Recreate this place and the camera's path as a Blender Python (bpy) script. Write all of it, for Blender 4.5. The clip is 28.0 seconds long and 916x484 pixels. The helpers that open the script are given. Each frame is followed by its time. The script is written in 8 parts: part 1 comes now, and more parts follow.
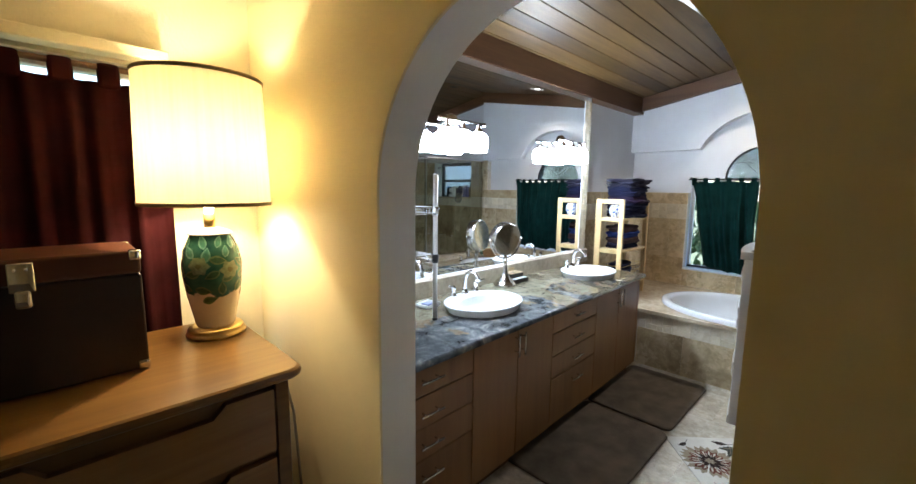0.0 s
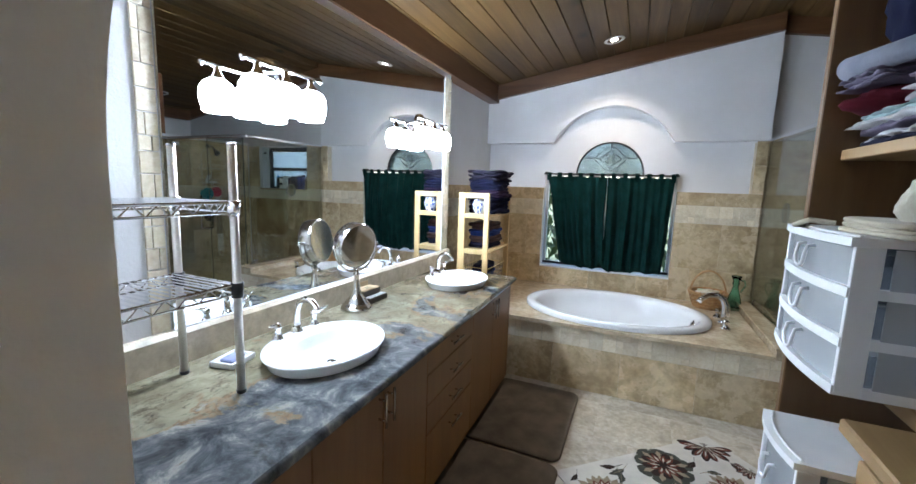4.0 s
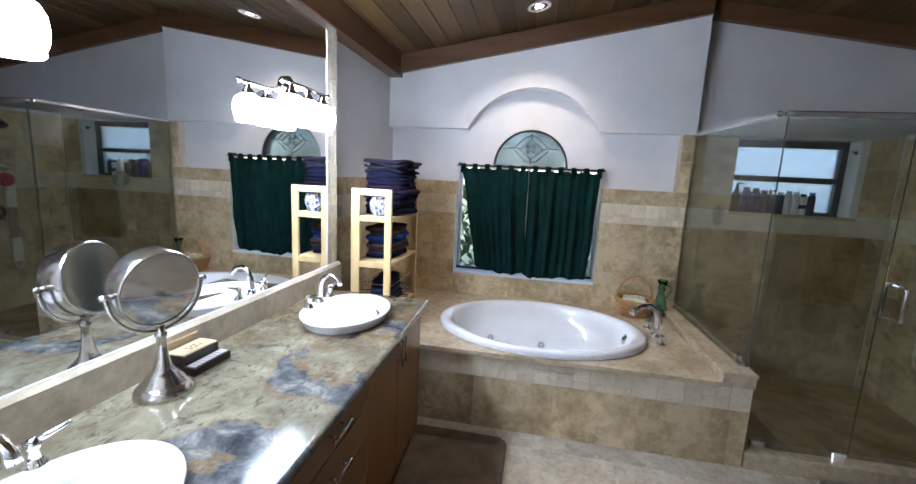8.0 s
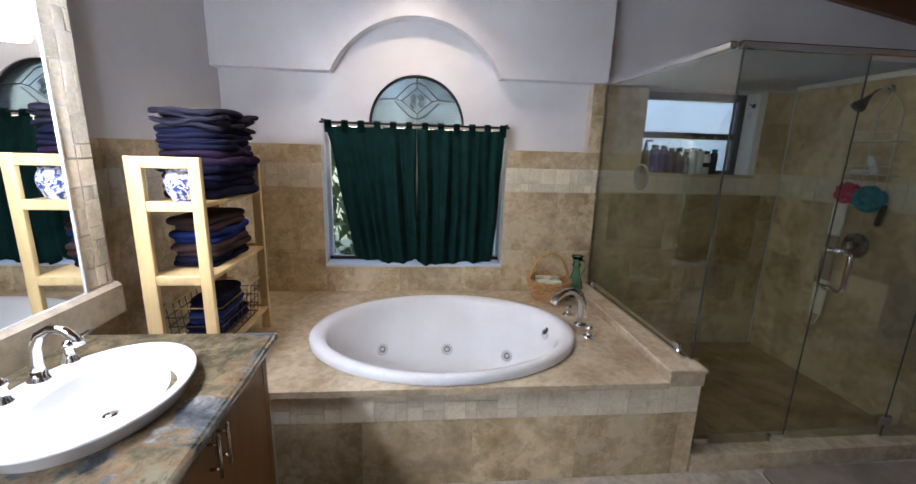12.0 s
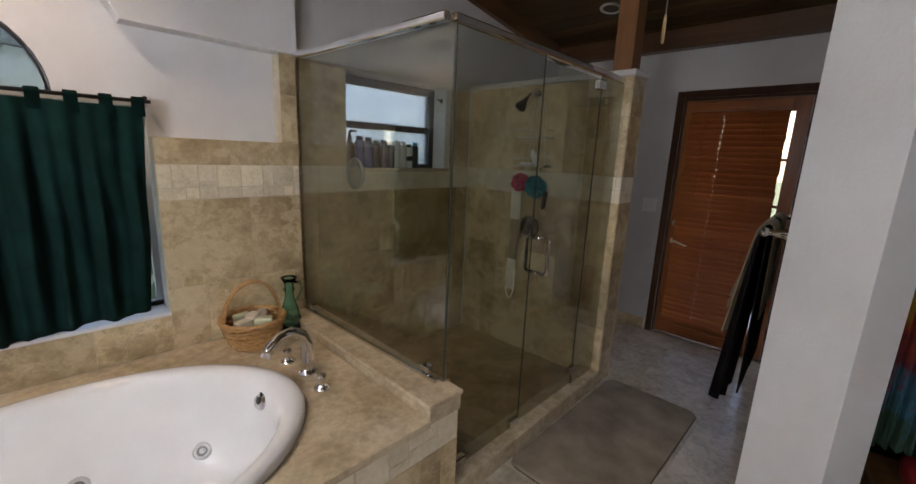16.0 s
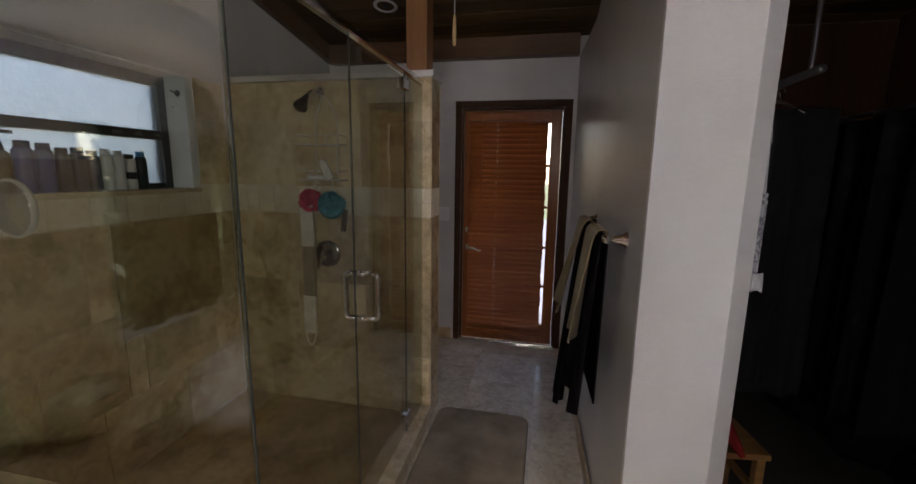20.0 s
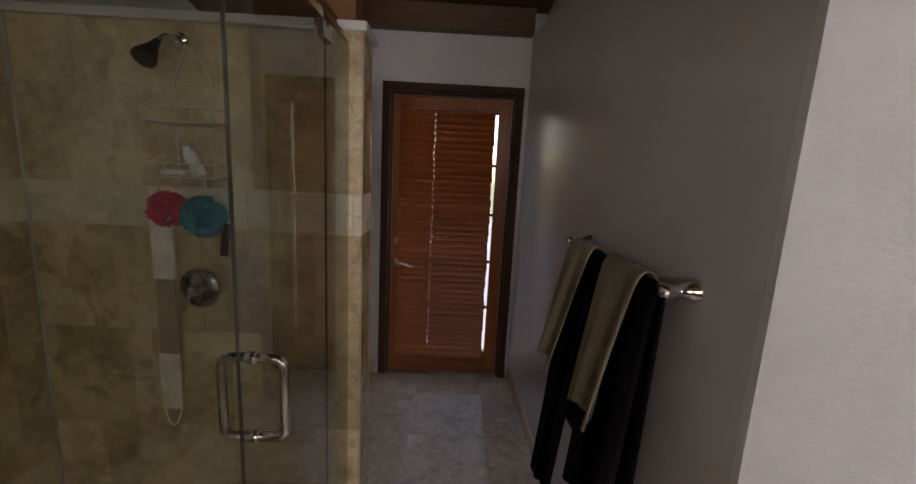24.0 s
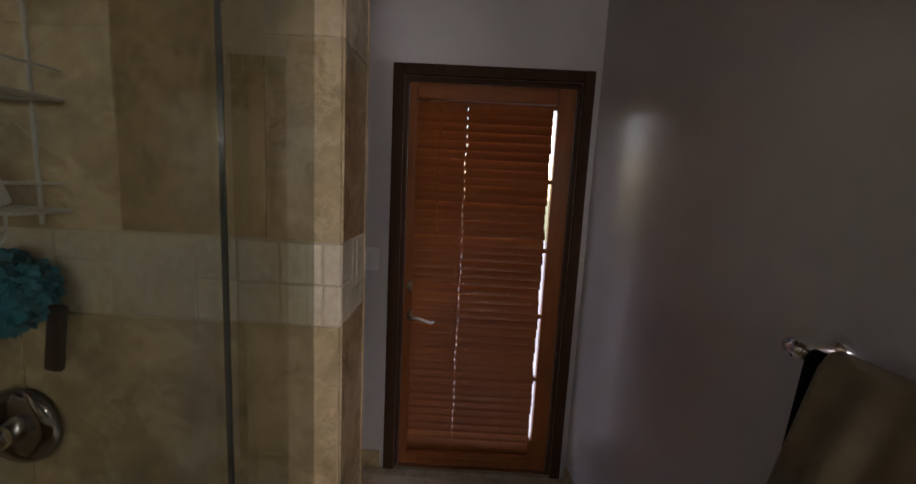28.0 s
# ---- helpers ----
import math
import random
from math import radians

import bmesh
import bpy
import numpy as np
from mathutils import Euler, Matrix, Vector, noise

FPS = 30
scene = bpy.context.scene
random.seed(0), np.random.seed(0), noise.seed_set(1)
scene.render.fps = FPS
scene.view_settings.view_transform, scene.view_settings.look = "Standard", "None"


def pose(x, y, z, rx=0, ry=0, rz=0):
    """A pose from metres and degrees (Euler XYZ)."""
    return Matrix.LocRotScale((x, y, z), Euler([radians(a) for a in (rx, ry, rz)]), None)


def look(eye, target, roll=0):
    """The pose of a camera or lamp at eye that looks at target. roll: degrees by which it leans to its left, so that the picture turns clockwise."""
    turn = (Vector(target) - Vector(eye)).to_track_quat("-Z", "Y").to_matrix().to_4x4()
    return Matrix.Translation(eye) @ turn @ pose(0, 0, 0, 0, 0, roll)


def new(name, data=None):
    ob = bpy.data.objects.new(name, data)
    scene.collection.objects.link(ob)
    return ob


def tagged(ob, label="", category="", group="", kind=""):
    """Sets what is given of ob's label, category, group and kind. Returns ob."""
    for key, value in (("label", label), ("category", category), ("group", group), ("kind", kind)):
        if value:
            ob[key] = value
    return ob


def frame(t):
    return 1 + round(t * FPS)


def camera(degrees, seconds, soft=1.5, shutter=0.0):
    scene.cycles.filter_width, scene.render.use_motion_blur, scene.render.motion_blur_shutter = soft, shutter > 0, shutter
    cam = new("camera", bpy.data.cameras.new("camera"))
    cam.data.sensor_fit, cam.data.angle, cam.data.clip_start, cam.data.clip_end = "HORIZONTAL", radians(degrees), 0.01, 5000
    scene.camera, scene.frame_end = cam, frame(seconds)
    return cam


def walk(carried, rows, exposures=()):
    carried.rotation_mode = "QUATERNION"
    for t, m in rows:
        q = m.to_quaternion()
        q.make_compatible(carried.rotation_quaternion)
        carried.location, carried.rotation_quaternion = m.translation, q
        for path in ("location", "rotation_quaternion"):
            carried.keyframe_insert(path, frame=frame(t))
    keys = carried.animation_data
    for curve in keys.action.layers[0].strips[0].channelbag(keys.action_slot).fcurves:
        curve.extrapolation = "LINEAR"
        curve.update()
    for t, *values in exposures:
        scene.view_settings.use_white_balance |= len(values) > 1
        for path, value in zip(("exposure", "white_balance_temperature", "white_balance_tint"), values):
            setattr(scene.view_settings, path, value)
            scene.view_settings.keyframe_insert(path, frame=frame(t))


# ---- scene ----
cam = camera(96.2, 28.0)
METRES, EYE, TILT, LEAN, TURN = 5.0, 1.51, 0.0, 0.0, 43.9
PATH = [
    (0, (0.005, -0.056, 1.58), (-1.4, 1.342, 1.317), 0.7),
    (0.5, (-0.077, 0.016, 1.569), (-1.441, 1.454, 1.298), 0.6),
    (1, (-0.159, 0.086, 1.566), (-1.444, 1.595, 1.295), 0.9),
    (1.5, (-0.232, 0.153, 1.568), (-1.409, 1.748, 1.301), 1.4),
    (2, (-0.302, 0.222, 1.565), (-1.397, 1.875, 1.304), 1.6),
    (2.5, (-0.36, 0.291, 1.556), (-1.405, 1.977, 1.303), 1.7),
    (3, (-0.408, 0.361, 1.554), (-1.377, 2.092, 1.302), 1.8),
    (3.5, (-0.45, 0.437, 1.548), (-1.322, 2.219, 1.295), 1.9),
    (5.5, (-0.577, 0.745, 1.551), (-1.216, 2.607, 1.198), 1.3),
    (6, (-0.609, 0.842, 1.56), (-1.189, 2.722, 1.202), 1.2),
    (6.5, (-0.641, 0.939, 1.576), (-1.121, 2.85, 1.233), 1.6),
    (7, (-0.67, 1.034, 1.589), (-1.081, 2.964, 1.268), 2.0),
    (7.5, (-0.693, 1.13, 1.595), (-1.072, 3.069, 1.284), 2.4),
    (8, (-0.714, 1.228, 1.594), (-1.073, 3.17, 1.278), 2.8),
    (8.5, (-0.736, 1.328, 1.583), (-1.086, 3.27, 1.255), 2.8),
    (9, (-0.756, 1.429, 1.575), (-1.129, 3.363, 1.229), 2.3),
    (9.5, (-0.767, 1.528, 1.572), (-1.151, 3.454, 1.196), 1.4),
    (10, (-0.774, 1.632, 1.566), (-1.098, 3.562, 1.154), 0.8),
    (10.5, (-0.778, 1.731, 1.555), (-1.021, 3.666, 1.109), 0.6),
    (11, (-0.783, 1.838, 1.545), (-0.926, 3.777, 1.076), 0.8),
    (11.5, (-0.781, 1.94, 1.546), (-0.776, 3.885, 1.08), 1.3),
    (12, (-0.77, 2.031, 1.551), (-0.584, 3.972, 1.107), 1.7),
    (12.5, (-0.756, 2.112, 1.538), (-0.397, 4.035, 1.123), 1.8),
    (14.5, (-0.65, 2.419, 1.514), (0.377, 4.086, 1.106), 2.2),
    (15, (-0.624, 2.493, 1.519), (0.556, 4.056, 1.111), 2.5),
    (15.5, (-0.595, 2.557, 1.525), (0.706, 4.019, 1.112), 2.5),
    (16, (-0.566, 2.621, 1.528), (0.845, 3.975, 1.111), 2.4),
    (16.5, (-0.536, 2.683, 1.527), (0.994, 3.905, 1.12), 2.4),
    (17, (-0.508, 2.742, 1.522), (1.145, 3.803, 1.144), 2.1),
    (17.5, (-0.478, 2.801, 1.538), (1.244, 3.751, 1.175), 1.5),
    (18, (-0.446, 2.851, 1.538), (1.324, 3.716, 1.191), 0.8),
    (18.5, (-0.406, 2.896, 1.533), (1.411, 3.659, 1.193), 0.5),
    (19, (-0.365, 2.949, 1.538), (1.499, 3.586, 1.191), 0.7),
    (19.5, (-0.306, 3.016, 1.531), (1.6, 3.516, 1.189), 0.9),
    (20, (-0.254, 3.058, 1.527), (1.675, 3.466, 1.189), 0.9),
    (20.5, (-0.198, 3.094, 1.526), (1.742, 3.443, 1.186), 0.8),
    (21, (-0.135, 3.142, 1.53), (1.812, 3.43, 1.177), 0.7),
    (21.5, (-0.065, 3.179, 1.521), (1.89, 3.404, 1.167), 0.6),
    (22, (0.019, 3.227, 1.531), (1.981, 3.371, 1.172), 1.1),
    (22.5, (0.102, 3.265, 1.53), (2.071, 3.311, 1.183), 1.5),
    (24.5, (0.468, 3.363, 1.549), (2.438, 3.313, 1.206), 3.2),
    (25, (0.574, 3.38, 1.547), (2.546, 3.323, 1.219), 3.7),
    (25.5, (0.692, 3.378, 1.544), (2.666, 3.325, 1.228), 3.8),
    (26, (0.789, 3.402, 1.547), (2.762, 3.359, 1.227), 3.7),
    (26.5, (0.894, 3.442, 1.542), (2.867, 3.434, 1.215), 3.3),
    (27, (1.022, 3.455, 1.535), (2.997, 3.476, 1.218), 3.1),
    (28, (1.235, 3.464, 1.552), (3.216, 3.492, 1.274), 2.9),
]
EXPOSURES = [(0.0, 3.08, 6230, 12), (3.0, 3.08, 6280, 13), (6.0, 3.03, 6250, 16), (9.0, 2.96, 6350, 20), (12.0, 2.87, 6750, 23), (14.5, 2.73, 7500, 22), (16.5, 2.63, 7850, 24), (18.0, 2.54, 8000, 25), (20.0, 2.54, 8150, 26), (22.0, 2.60, 8350, 26), (24.5, 2.60, 8450, 30), (28.0, 2.56, 8450, 30)]
walk(cam, [(t, look(eye, target, roll)) for t, eye, target, roll in PATH], EXPOSURES)
SKY, BULB_POWER, DOWN_POWER, LAMP_POWER = 0.15, 14.6, 5.2, 3.4

# ---- world and lights ----
world = bpy.data.worlds.new("world")
scene.world = world
world.use_nodes = True
wn = world.node_tree.nodes
sky = wn.new("ShaderNodeTexSky")
sky.sky_type = "NISHITA"
sky.sun_disc = False
sky.sun_elevation = radians(38)
sky.sun_rotation = radians(180)
world.node_tree.links.new(sky.outputs[0], wn["Background"].inputs[0])
wn["Background"].inputs[1].default_value = SKY


def lamp(name, kind, at, power, color, size=0.05, target=None, **more):
    data = bpy.data.lights.new(name, kind)
    data.energy, data.color = power, color
    if kind == "SUN":
        data.angle = size
    elif kind == "AREA":
        data.size = size
    else:
        data.shadow_soft_size = size
    ob = new(name, data)
    ob.matrix_world = look(at, target) if target else Matrix.Translation(at)
    return ob


lamp("sun", "SUN", (0, -9, 9.4), 2.5, (1.0, 0.96, 0.90), radians(0.5), (0, 3, 0))

# ---- materials ----
MATS = {}


def nodes_of(name):
    m = bpy.data.materials.new(name)
    m.use_nodes = True
    nt = m.node_tree
    return m, nt, nt.nodes["Principled BSDF"]


def ramp(nt, fac, stops):
    r = nt.nodes.new("ShaderNodeValToRGB")
    el = r.color_ramp.elements
    while len(el) < len(stops):
        el.new(0.5)
    for e, (p, c) in zip(el, stops):
        e.position, e.color = p, (*c, 1)
    nt.links.new(fac, r.inputs[0])
    return r.outputs[0]


def coords(nt, scale=(1, 1, 1), space="Object", rand=0.0):
    tc = nt.nodes.new("ShaderNodeTexCoord")
    mp = nt.nodes.new("ShaderNodeMapping")
    mp.inputs["Scale"].default_value = scale
    nt.links.new(tc.outputs[space], mp.inputs[0])
    if rand:
        oi = nt.nodes.new("ShaderNodeObjectInfo")
        mul = nt.nodes.new("ShaderNodeVectorMath")
        mul.operation = "SCALE"
        mul.inputs[0].default_value = (rand, rand * 1.7, rand * 0.6)
        nt.links.new(oi.outputs["Random"], mul.inputs["Scale"])
        nt.links.new(mul.outputs[0], mp.inputs["Location"])
    return mp.outputs[0]


def noise_tex(nt, vec, scale, detail=5, rough=0.55, distort=0.0):
    n = nt.nodes.new("ShaderNodeTexNoise")
    n.inputs["Scale"].default_value = scale
    n.inputs["Detail"].default_value = detail
    n.inputs["Roughness"].default_value = rough
    n.inputs["Distortion"].default_value = distort
    nt.links.new(vec, n.inputs["Vector"])
    return n.outputs["Fac"]


def mix(nt, fac, a, b, mode="MIX"):
    m = nt.nodes.new("ShaderNodeMix")
    m.data_type, m.blend_type = "RGBA", mode
    for sock, val in ((m.inputs[0], fac), (m.inputs[6], a), (m.inputs[7], b)):
        if isinstance(val, (int, float)):
            sock.default_value = val
        elif isinstance(val, tuple):
            sock.default_value = (*val, 1)
        else:
            nt.links.new(val, sock)
    return m.outputs[2]


def bump(nt, bsdf, height, strength=0.2, dist=0.01):
    b = nt.nodes.new("ShaderNodeBump")
    b.inputs["Strength"].default_value = strength
    b.inputs["Distance"].default_value = dist
    nt.links.new(height, b.inputs["Height"])
    nt.links.new(b.outputs[0], bsdf.inputs["Normal"])


def rand_shift(nt, color, amount):
    """A different brightness for each object of the material."""
    oi = nt.nodes.new("ShaderNodeObjectInfo")
    hsv = nt.nodes.new("ShaderNodeHueSaturation")
    mr = nt.nodes.new("ShaderNodeMapRange")
    mr.inputs[3].default_value, mr.inputs[4].default_value = 1 - amount, 1 + amount
    nt.links.new(oi.outputs["Random"], mr.inputs[0])
    nt.links.new(mr.outputs[0], hsv.inputs["Value"])
    nt.links.new(color, hsv.inputs["Color"])
    return hsv.outputs[0]


def plain(name, color, rough=0.5, metal=0.0, var=0.12, scale=8.0, bumps=0.05, bump_scale=60.0, **more):
    """Paint, plastic, metal or cloth with a mottled tone and a fine relief."""
    m, nt, b = nodes_of(name)
    v = coords(nt)
    dark = tuple(c * (1 - var) for c in color)
    light = tuple(min(1, c * (1 + var)) for c in color)
    nt.links.new(ramp(nt, noise_tex(nt, v, scale), [(0.3, dark), (0.7, light)]), b.inputs["Base Color"])
    b.inputs["Roughness"].default_value = rough
    b.inputs["Metallic"].default_value = metal
    if bumps:
        bump(nt, b, noise_tex(nt, v, bump_scale, 4), bumps, 0.004)
    for key, value in more.items():
        b.inputs[key.replace("_", " ")].default_value = value
    MATS[name] = m
    return m


def stone(name, stops, scale=3.0, rough=0.3, pits=True, shift=0.1, rand=9.0, blotch=0.0):
    """Honed travertine: clouds, veins and small filled pits, other on each tile."""
    m, nt, b = nodes_of(name)
    v = coords(nt, rand=rand)
    big = noise_tex(nt, v, scale, 8, 0.62, 0.6)
    fine = noise_tex(nt, v, scale * 9, 6, 0.6)
    c = ramp(nt, big, stops)
    c = mix(nt, 0.42, c, ramp(nt, fine, [(0.35, (0.35, 0.32, 0.27)), (0.65, (0.75, 0.72, 0.66))]), "OVERLAY")
    if blotch:
        # filled cavities and cloudy brown veins with torn edges
        patch = noise_tex(nt, v, scale * 1.5, 10, 0.66, 0.25)
        c = mix(nt, ramp(nt, patch, [(0.36, (blotch,) * 3), (0.47, (0, 0, 0))]), c, tuple(x * 0.80 for x in stops[0][1]))
        c = mix(nt, ramp(nt, patch, [(0.535, (0, 0, 0)), (0.56, (blotch * 0.85,) * 3)]), c, tuple(min(0.85, x * 1.25) for x in stops[2][1]))
        vein = noise_tex(nt, v, scale * 1.7, 9, 0.7, 0.35)
        c = mix(nt, ramp(nt, vein, [(0.47, (0, 0, 0)), (0.488, (blotch * 0.75,) * 3), (0.50, (blotch * 0.2,) * 3), (0.58, (0, 0, 0))]), c, tuple(min(0.85, x * 1.35) for x in stops[2][1]))
    c = rand_shift(nt, c, shift)
    nt.links.new(c, b.inputs["Base Color"])
    rr = ramp(nt, big, [(0.3, (rough * 0.8,) * 3), (0.7, (rough * 1.4,) * 3)])
    nt.links.new(rr, b.inputs["Roughness"])
    if pits:
        bump(nt, b, noise_tex(nt, v, 70, 3), 0.12, 0.003)
    MATS[name] = m
    return m


def wood(name, stops, grain=(1.5, 26, 26), rough=0.4, shift=0.1, knots=False, space="Object", island=False):
    """Wood with its grain along the axis whose scale is small."""
    m, nt, b = nodes_of(name)
    v = coords(nt, grain, space, rand=7.0)
    n = noise_tex(nt, v, 1.0, 8, 0.65, 0.8)
    c = ramp(nt, n, stops)
    if knots:
        kn = nt.nodes.new("ShaderNodeTexVoronoi")
        kn.inputs["Scale"].default_value = 1.0
        kv = coords(nt, tuple(g * 0.16 if g > 5 else g * 1.3 for g in grain), space)
        nt.links.new(kv, kn.inputs["Vector"])
        c = mix(nt, ramp(nt, kn.outputs["Distance"], [(0.03, (1, 1, 1)), (0.11, (0, 0, 0))]), c, tuple(x * 0.25 for x in stops[0][1]))
    if island:
        geo = nt.nodes.new("ShaderNodeNewGeometry")
        hsv = nt.nodes.new("ShaderNodeHueSaturation")
        mr = nt.nodes.new("ShaderNodeMapRange")
        mr.inputs[3].default_value, mr.inputs[4].default_value = 0.62, 1.3
        nt.links.new(geo.outputs["Random Per Island"], mr.inputs[0])
        nt.links.new(mr.outputs[0], hsv.inputs["Value"])
        nt.links.new(c, hsv.inputs["Color"])
        c = hsv.outputs[0]
    else:
        c = rand_shift(nt, c, shift)
    nt.links.new(c, b.inputs["Base Color"])
    b.inputs["Roughness"].default_value = rough
    bump(nt, b, n, 0.12, 0.003)
    MATS[name] = m
    return m


def cloth(name, color, rough=0.9, var=0.25, weave=350.0):
    m, nt, b = nodes_of(name)
    v = coords(nt)
    big = noise_tex(nt, v, 9, 4)
    c = ramp(nt, big, [(0.3, tuple(x * (1 - var) for x in color)), (0.7, tuple(x * (1 + var) for x in color))])
    nt.links.new(c, b.inputs["Base Color"])
    b.inputs["Roughness"].default_value = rough
    b.inputs["Sheen Weight"].default_value = 0.15 if sum(color) > 0.4 else 0.0
    b.inputs["Specular IOR Level"].default_value = 0.2 if sum(color) > 0.4 else 0.08
    bump(nt, b, noise_tex(nt, v, weave, 2), 0.3, 0.002)
    MATS[name] = m
    return m


def emitter(name, color, strength):
    m, nt, b = nodes_of(name)
    b.inputs["Base Color"].default_value = (0.8, 0.8, 0.8, 1)
    b.inputs["Emission Color"].default_value = (*color, 1)
    b.inputs["Emission Strength"].default_value = strength
    MATS[name] = m
    return m


WALL = plain("white_paint", (0.73, 0.73, 0.75), 0.55, var=0.05, scale=2.5, bumps=0.25, bump_scale=90)
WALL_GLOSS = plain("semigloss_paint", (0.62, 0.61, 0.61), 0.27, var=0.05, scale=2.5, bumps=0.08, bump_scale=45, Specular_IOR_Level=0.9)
# the same white paint, darkened in place of weaker light on the far walls
WALL_SHADED = plain("shaded_white_paint", (0.61, 0.605, 0.61), 0.55, var=0.05, scale=2.5, bumps=0.25, bump_scale=90)
YELLOW = plain("ochre_paint", (0.85, 0.73, 0.45), 0.6, var=0.06, scale=2.0, bumps=0.3, bump_scale=80)
# white paint lightened for the arch wall to make up for missing bounce light
WALL_LIT = plain("lit_white_paint", (0.86, 0.83, 0.78), 0.5, var=0.04, scale=2.5, bumps=0.25, bump_scale=90)
CREAM = plain("cream_paint", (0.80, 0.72, 0.52), 0.6, var=0.05, scale=2.0, bumps=0.3, bump_scale=80)
CARPET = plain("carpet", (0.30, 0.23, 0.16), 0.95, var=0.2, scale=40, bumps=0.5, bump_scale=300)
GROUT = plain("grout", (0.60, 0.53, 0.41), 0.85, var=0.12, scale=20, bumps=0.3)
TILE = stone("travertine", [(0.25, (0.335, 0.245, 0.14)), (0.48, (0.50, 0.395, 0.25)), (0.72, (0.61, 0.505, 0.345))], 2.6, 0.2, shift=0.17, blotch=0.6)
TILE_FLOOR = stone("travertine_floor", [(0.25, (0.40, 0.345, 0.27)), (0.5, (0.52, 0.46, 0.38)), (0.75, (0.62, 0.57, 0.49))], 3.0, 0.17, shift=0.08, blotch=0.35)
TILE_BROWN = stone("brown_travertine", [(0.25, (0.31, 0.21, 0.105)), (0.48, (0.43, 0.31, 0.165)), (0.72, (0.52, 0.40, 0.24))], 3.4, 0.2, shift=0.05, blotch=0.5)
MOSAIC = stone("tumbled_travertine", [(0.25, (0.54, 0.47, 0.36)), (0.5, (0.70, 0.63, 0.51)), (0.75, (0.80, 0.74, 0.63))], 7.0, 0.5, shift=0.12)
DECKSTONE = stone("travertine_slab", [(0.22, (0.37, 0.285, 0.19)), (0.45, (0.49, 0.40, 0.285)), (0.7, (0.61, 0.525, 0.40))], 3.0, 0.14, shift=0.05, blotch=0.3)
SPLASH = stone("travertine_backsplash", [(0.22, (0.34, 0.275, 0.20)), (0.45, (0.43, 0.365, 0.28)), (0.7, (0.52, 0.465, 0.375))], 2.4, 0.3, shift=0.05, blotch=0.2)
PORCELAIN = plain("white_porcelain", (0.80, 0.81, 0.83), 0.08, var=0.02, bumps=0)
CHROME = plain("chrome", (0.82, 0.83, 0.85), 0.07, 1.0, var=0.03, bumps=0)
NICKEL = plain("brushed_nickel", (0.64, 0.62, 0.59), 0.2, 1.0, var=0.05, bumps=0.06, bump_scale=200)
BRASS = plain("aged_brass", (0.60, 0.42, 0.16), 0.3, 1.0, var=0.1, bumps=0.05)
BLACK = plain("black_plastic", (0.015, 0.015, 0.016), 0.4, var=0.2, bumps=0.05)
DARKMETAL = plain("dark_bronze_metal", (0.045, 0.04, 0.045), 0.35, 0.4, var=0.15, bumps=0.05)
MAPLE = wood("maple_veneer", [(0.2, (0.165, 0.066, 0.017)), (0.5, (0.235, 0.103, 0.028)), (0.8, (0.295, 0.140, 0.043))], (9, 9, 0.7), 0.4, 0.07)
OAK = wood("oak", [(0.2, (0.105, 0.045, 0.010)), (0.5, (0.175, 0.083, 0.020)), (0.8, (0.245, 0.130, 0.036))], (18, 1.2, 18), 0.3, 0.06)
PINE = wood("pine_board", [(0.2, (0.080, 0.038, 0.014)), (0.5, (0.130, 0.067, 0.025)), (0.8, (0.175, 0.100, 0.042))], (12, 12, 0.9), 0.45, 0.1)
PINE_Y = wood("pine_shelf_board", [(0.2, (0.22, 0.125, 0.05)), (0.5, (0.33, 0.205, 0.09)), (0.8, (0.42, 0.28, 0.13))], (12, 0.9, 12), 0.45, 0.1)
BAMBOO = wood("pale_bamboo", [(0.2, (0.62, 0.42, 0.18)), (0.5, (0.74, 0.54, 0.27)), (0.8, (0.80, 0.62, 0.35))], (14, 14, 1.0), 0.38, 0.05)
PLANK = wood("cedar_planks", [(0.22, (0.044, 0.023, 0.007)), (0.5, (0.098, 0.053, 0.018)), (0.78, (0.170, 0.098, 0.036))], (11, 0.8, 11), 0.42, knots=True, island=True)
BEAM = wood("stained_beam", [(0.2, (0.065, 0.028, 0.012)), (0.5, (0.115, 0.052, 0.022)), (0.8, (0.17, 0.082, 0.036))], (10, 0.9, 10), 0.4, 0.1)
BEAM_X = wood("stained_trim", [(0.2, (0.065, 0.028, 0.012)), (0.5, (0.115, 0.052, 0.022)), (0.8, (0.17, 0.082, 0.036))], (0.9, 12, 12), 0.4, 0.1)
BEAM_Z = wood("stained_post", [(0.2, (0.14, 0.055, 0.02)), (0.5, (0.25, 0.11, 0.045)), (0.8, (0.34, 0.16, 0.07))], (12, 12, 0.9), 0.4, 0.1)
DOORWOOD = wood("mahogany", [(0.2, (0.16, 0.045, 0.014)), (0.5, (0.25, 0.08, 0.025)), (0.8, (0.33, 0.12, 0.04))], (14, 14, 0.9), 0.28, 0.05)
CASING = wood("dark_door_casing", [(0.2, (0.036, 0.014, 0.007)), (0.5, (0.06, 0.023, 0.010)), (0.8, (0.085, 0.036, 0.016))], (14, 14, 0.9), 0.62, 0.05)
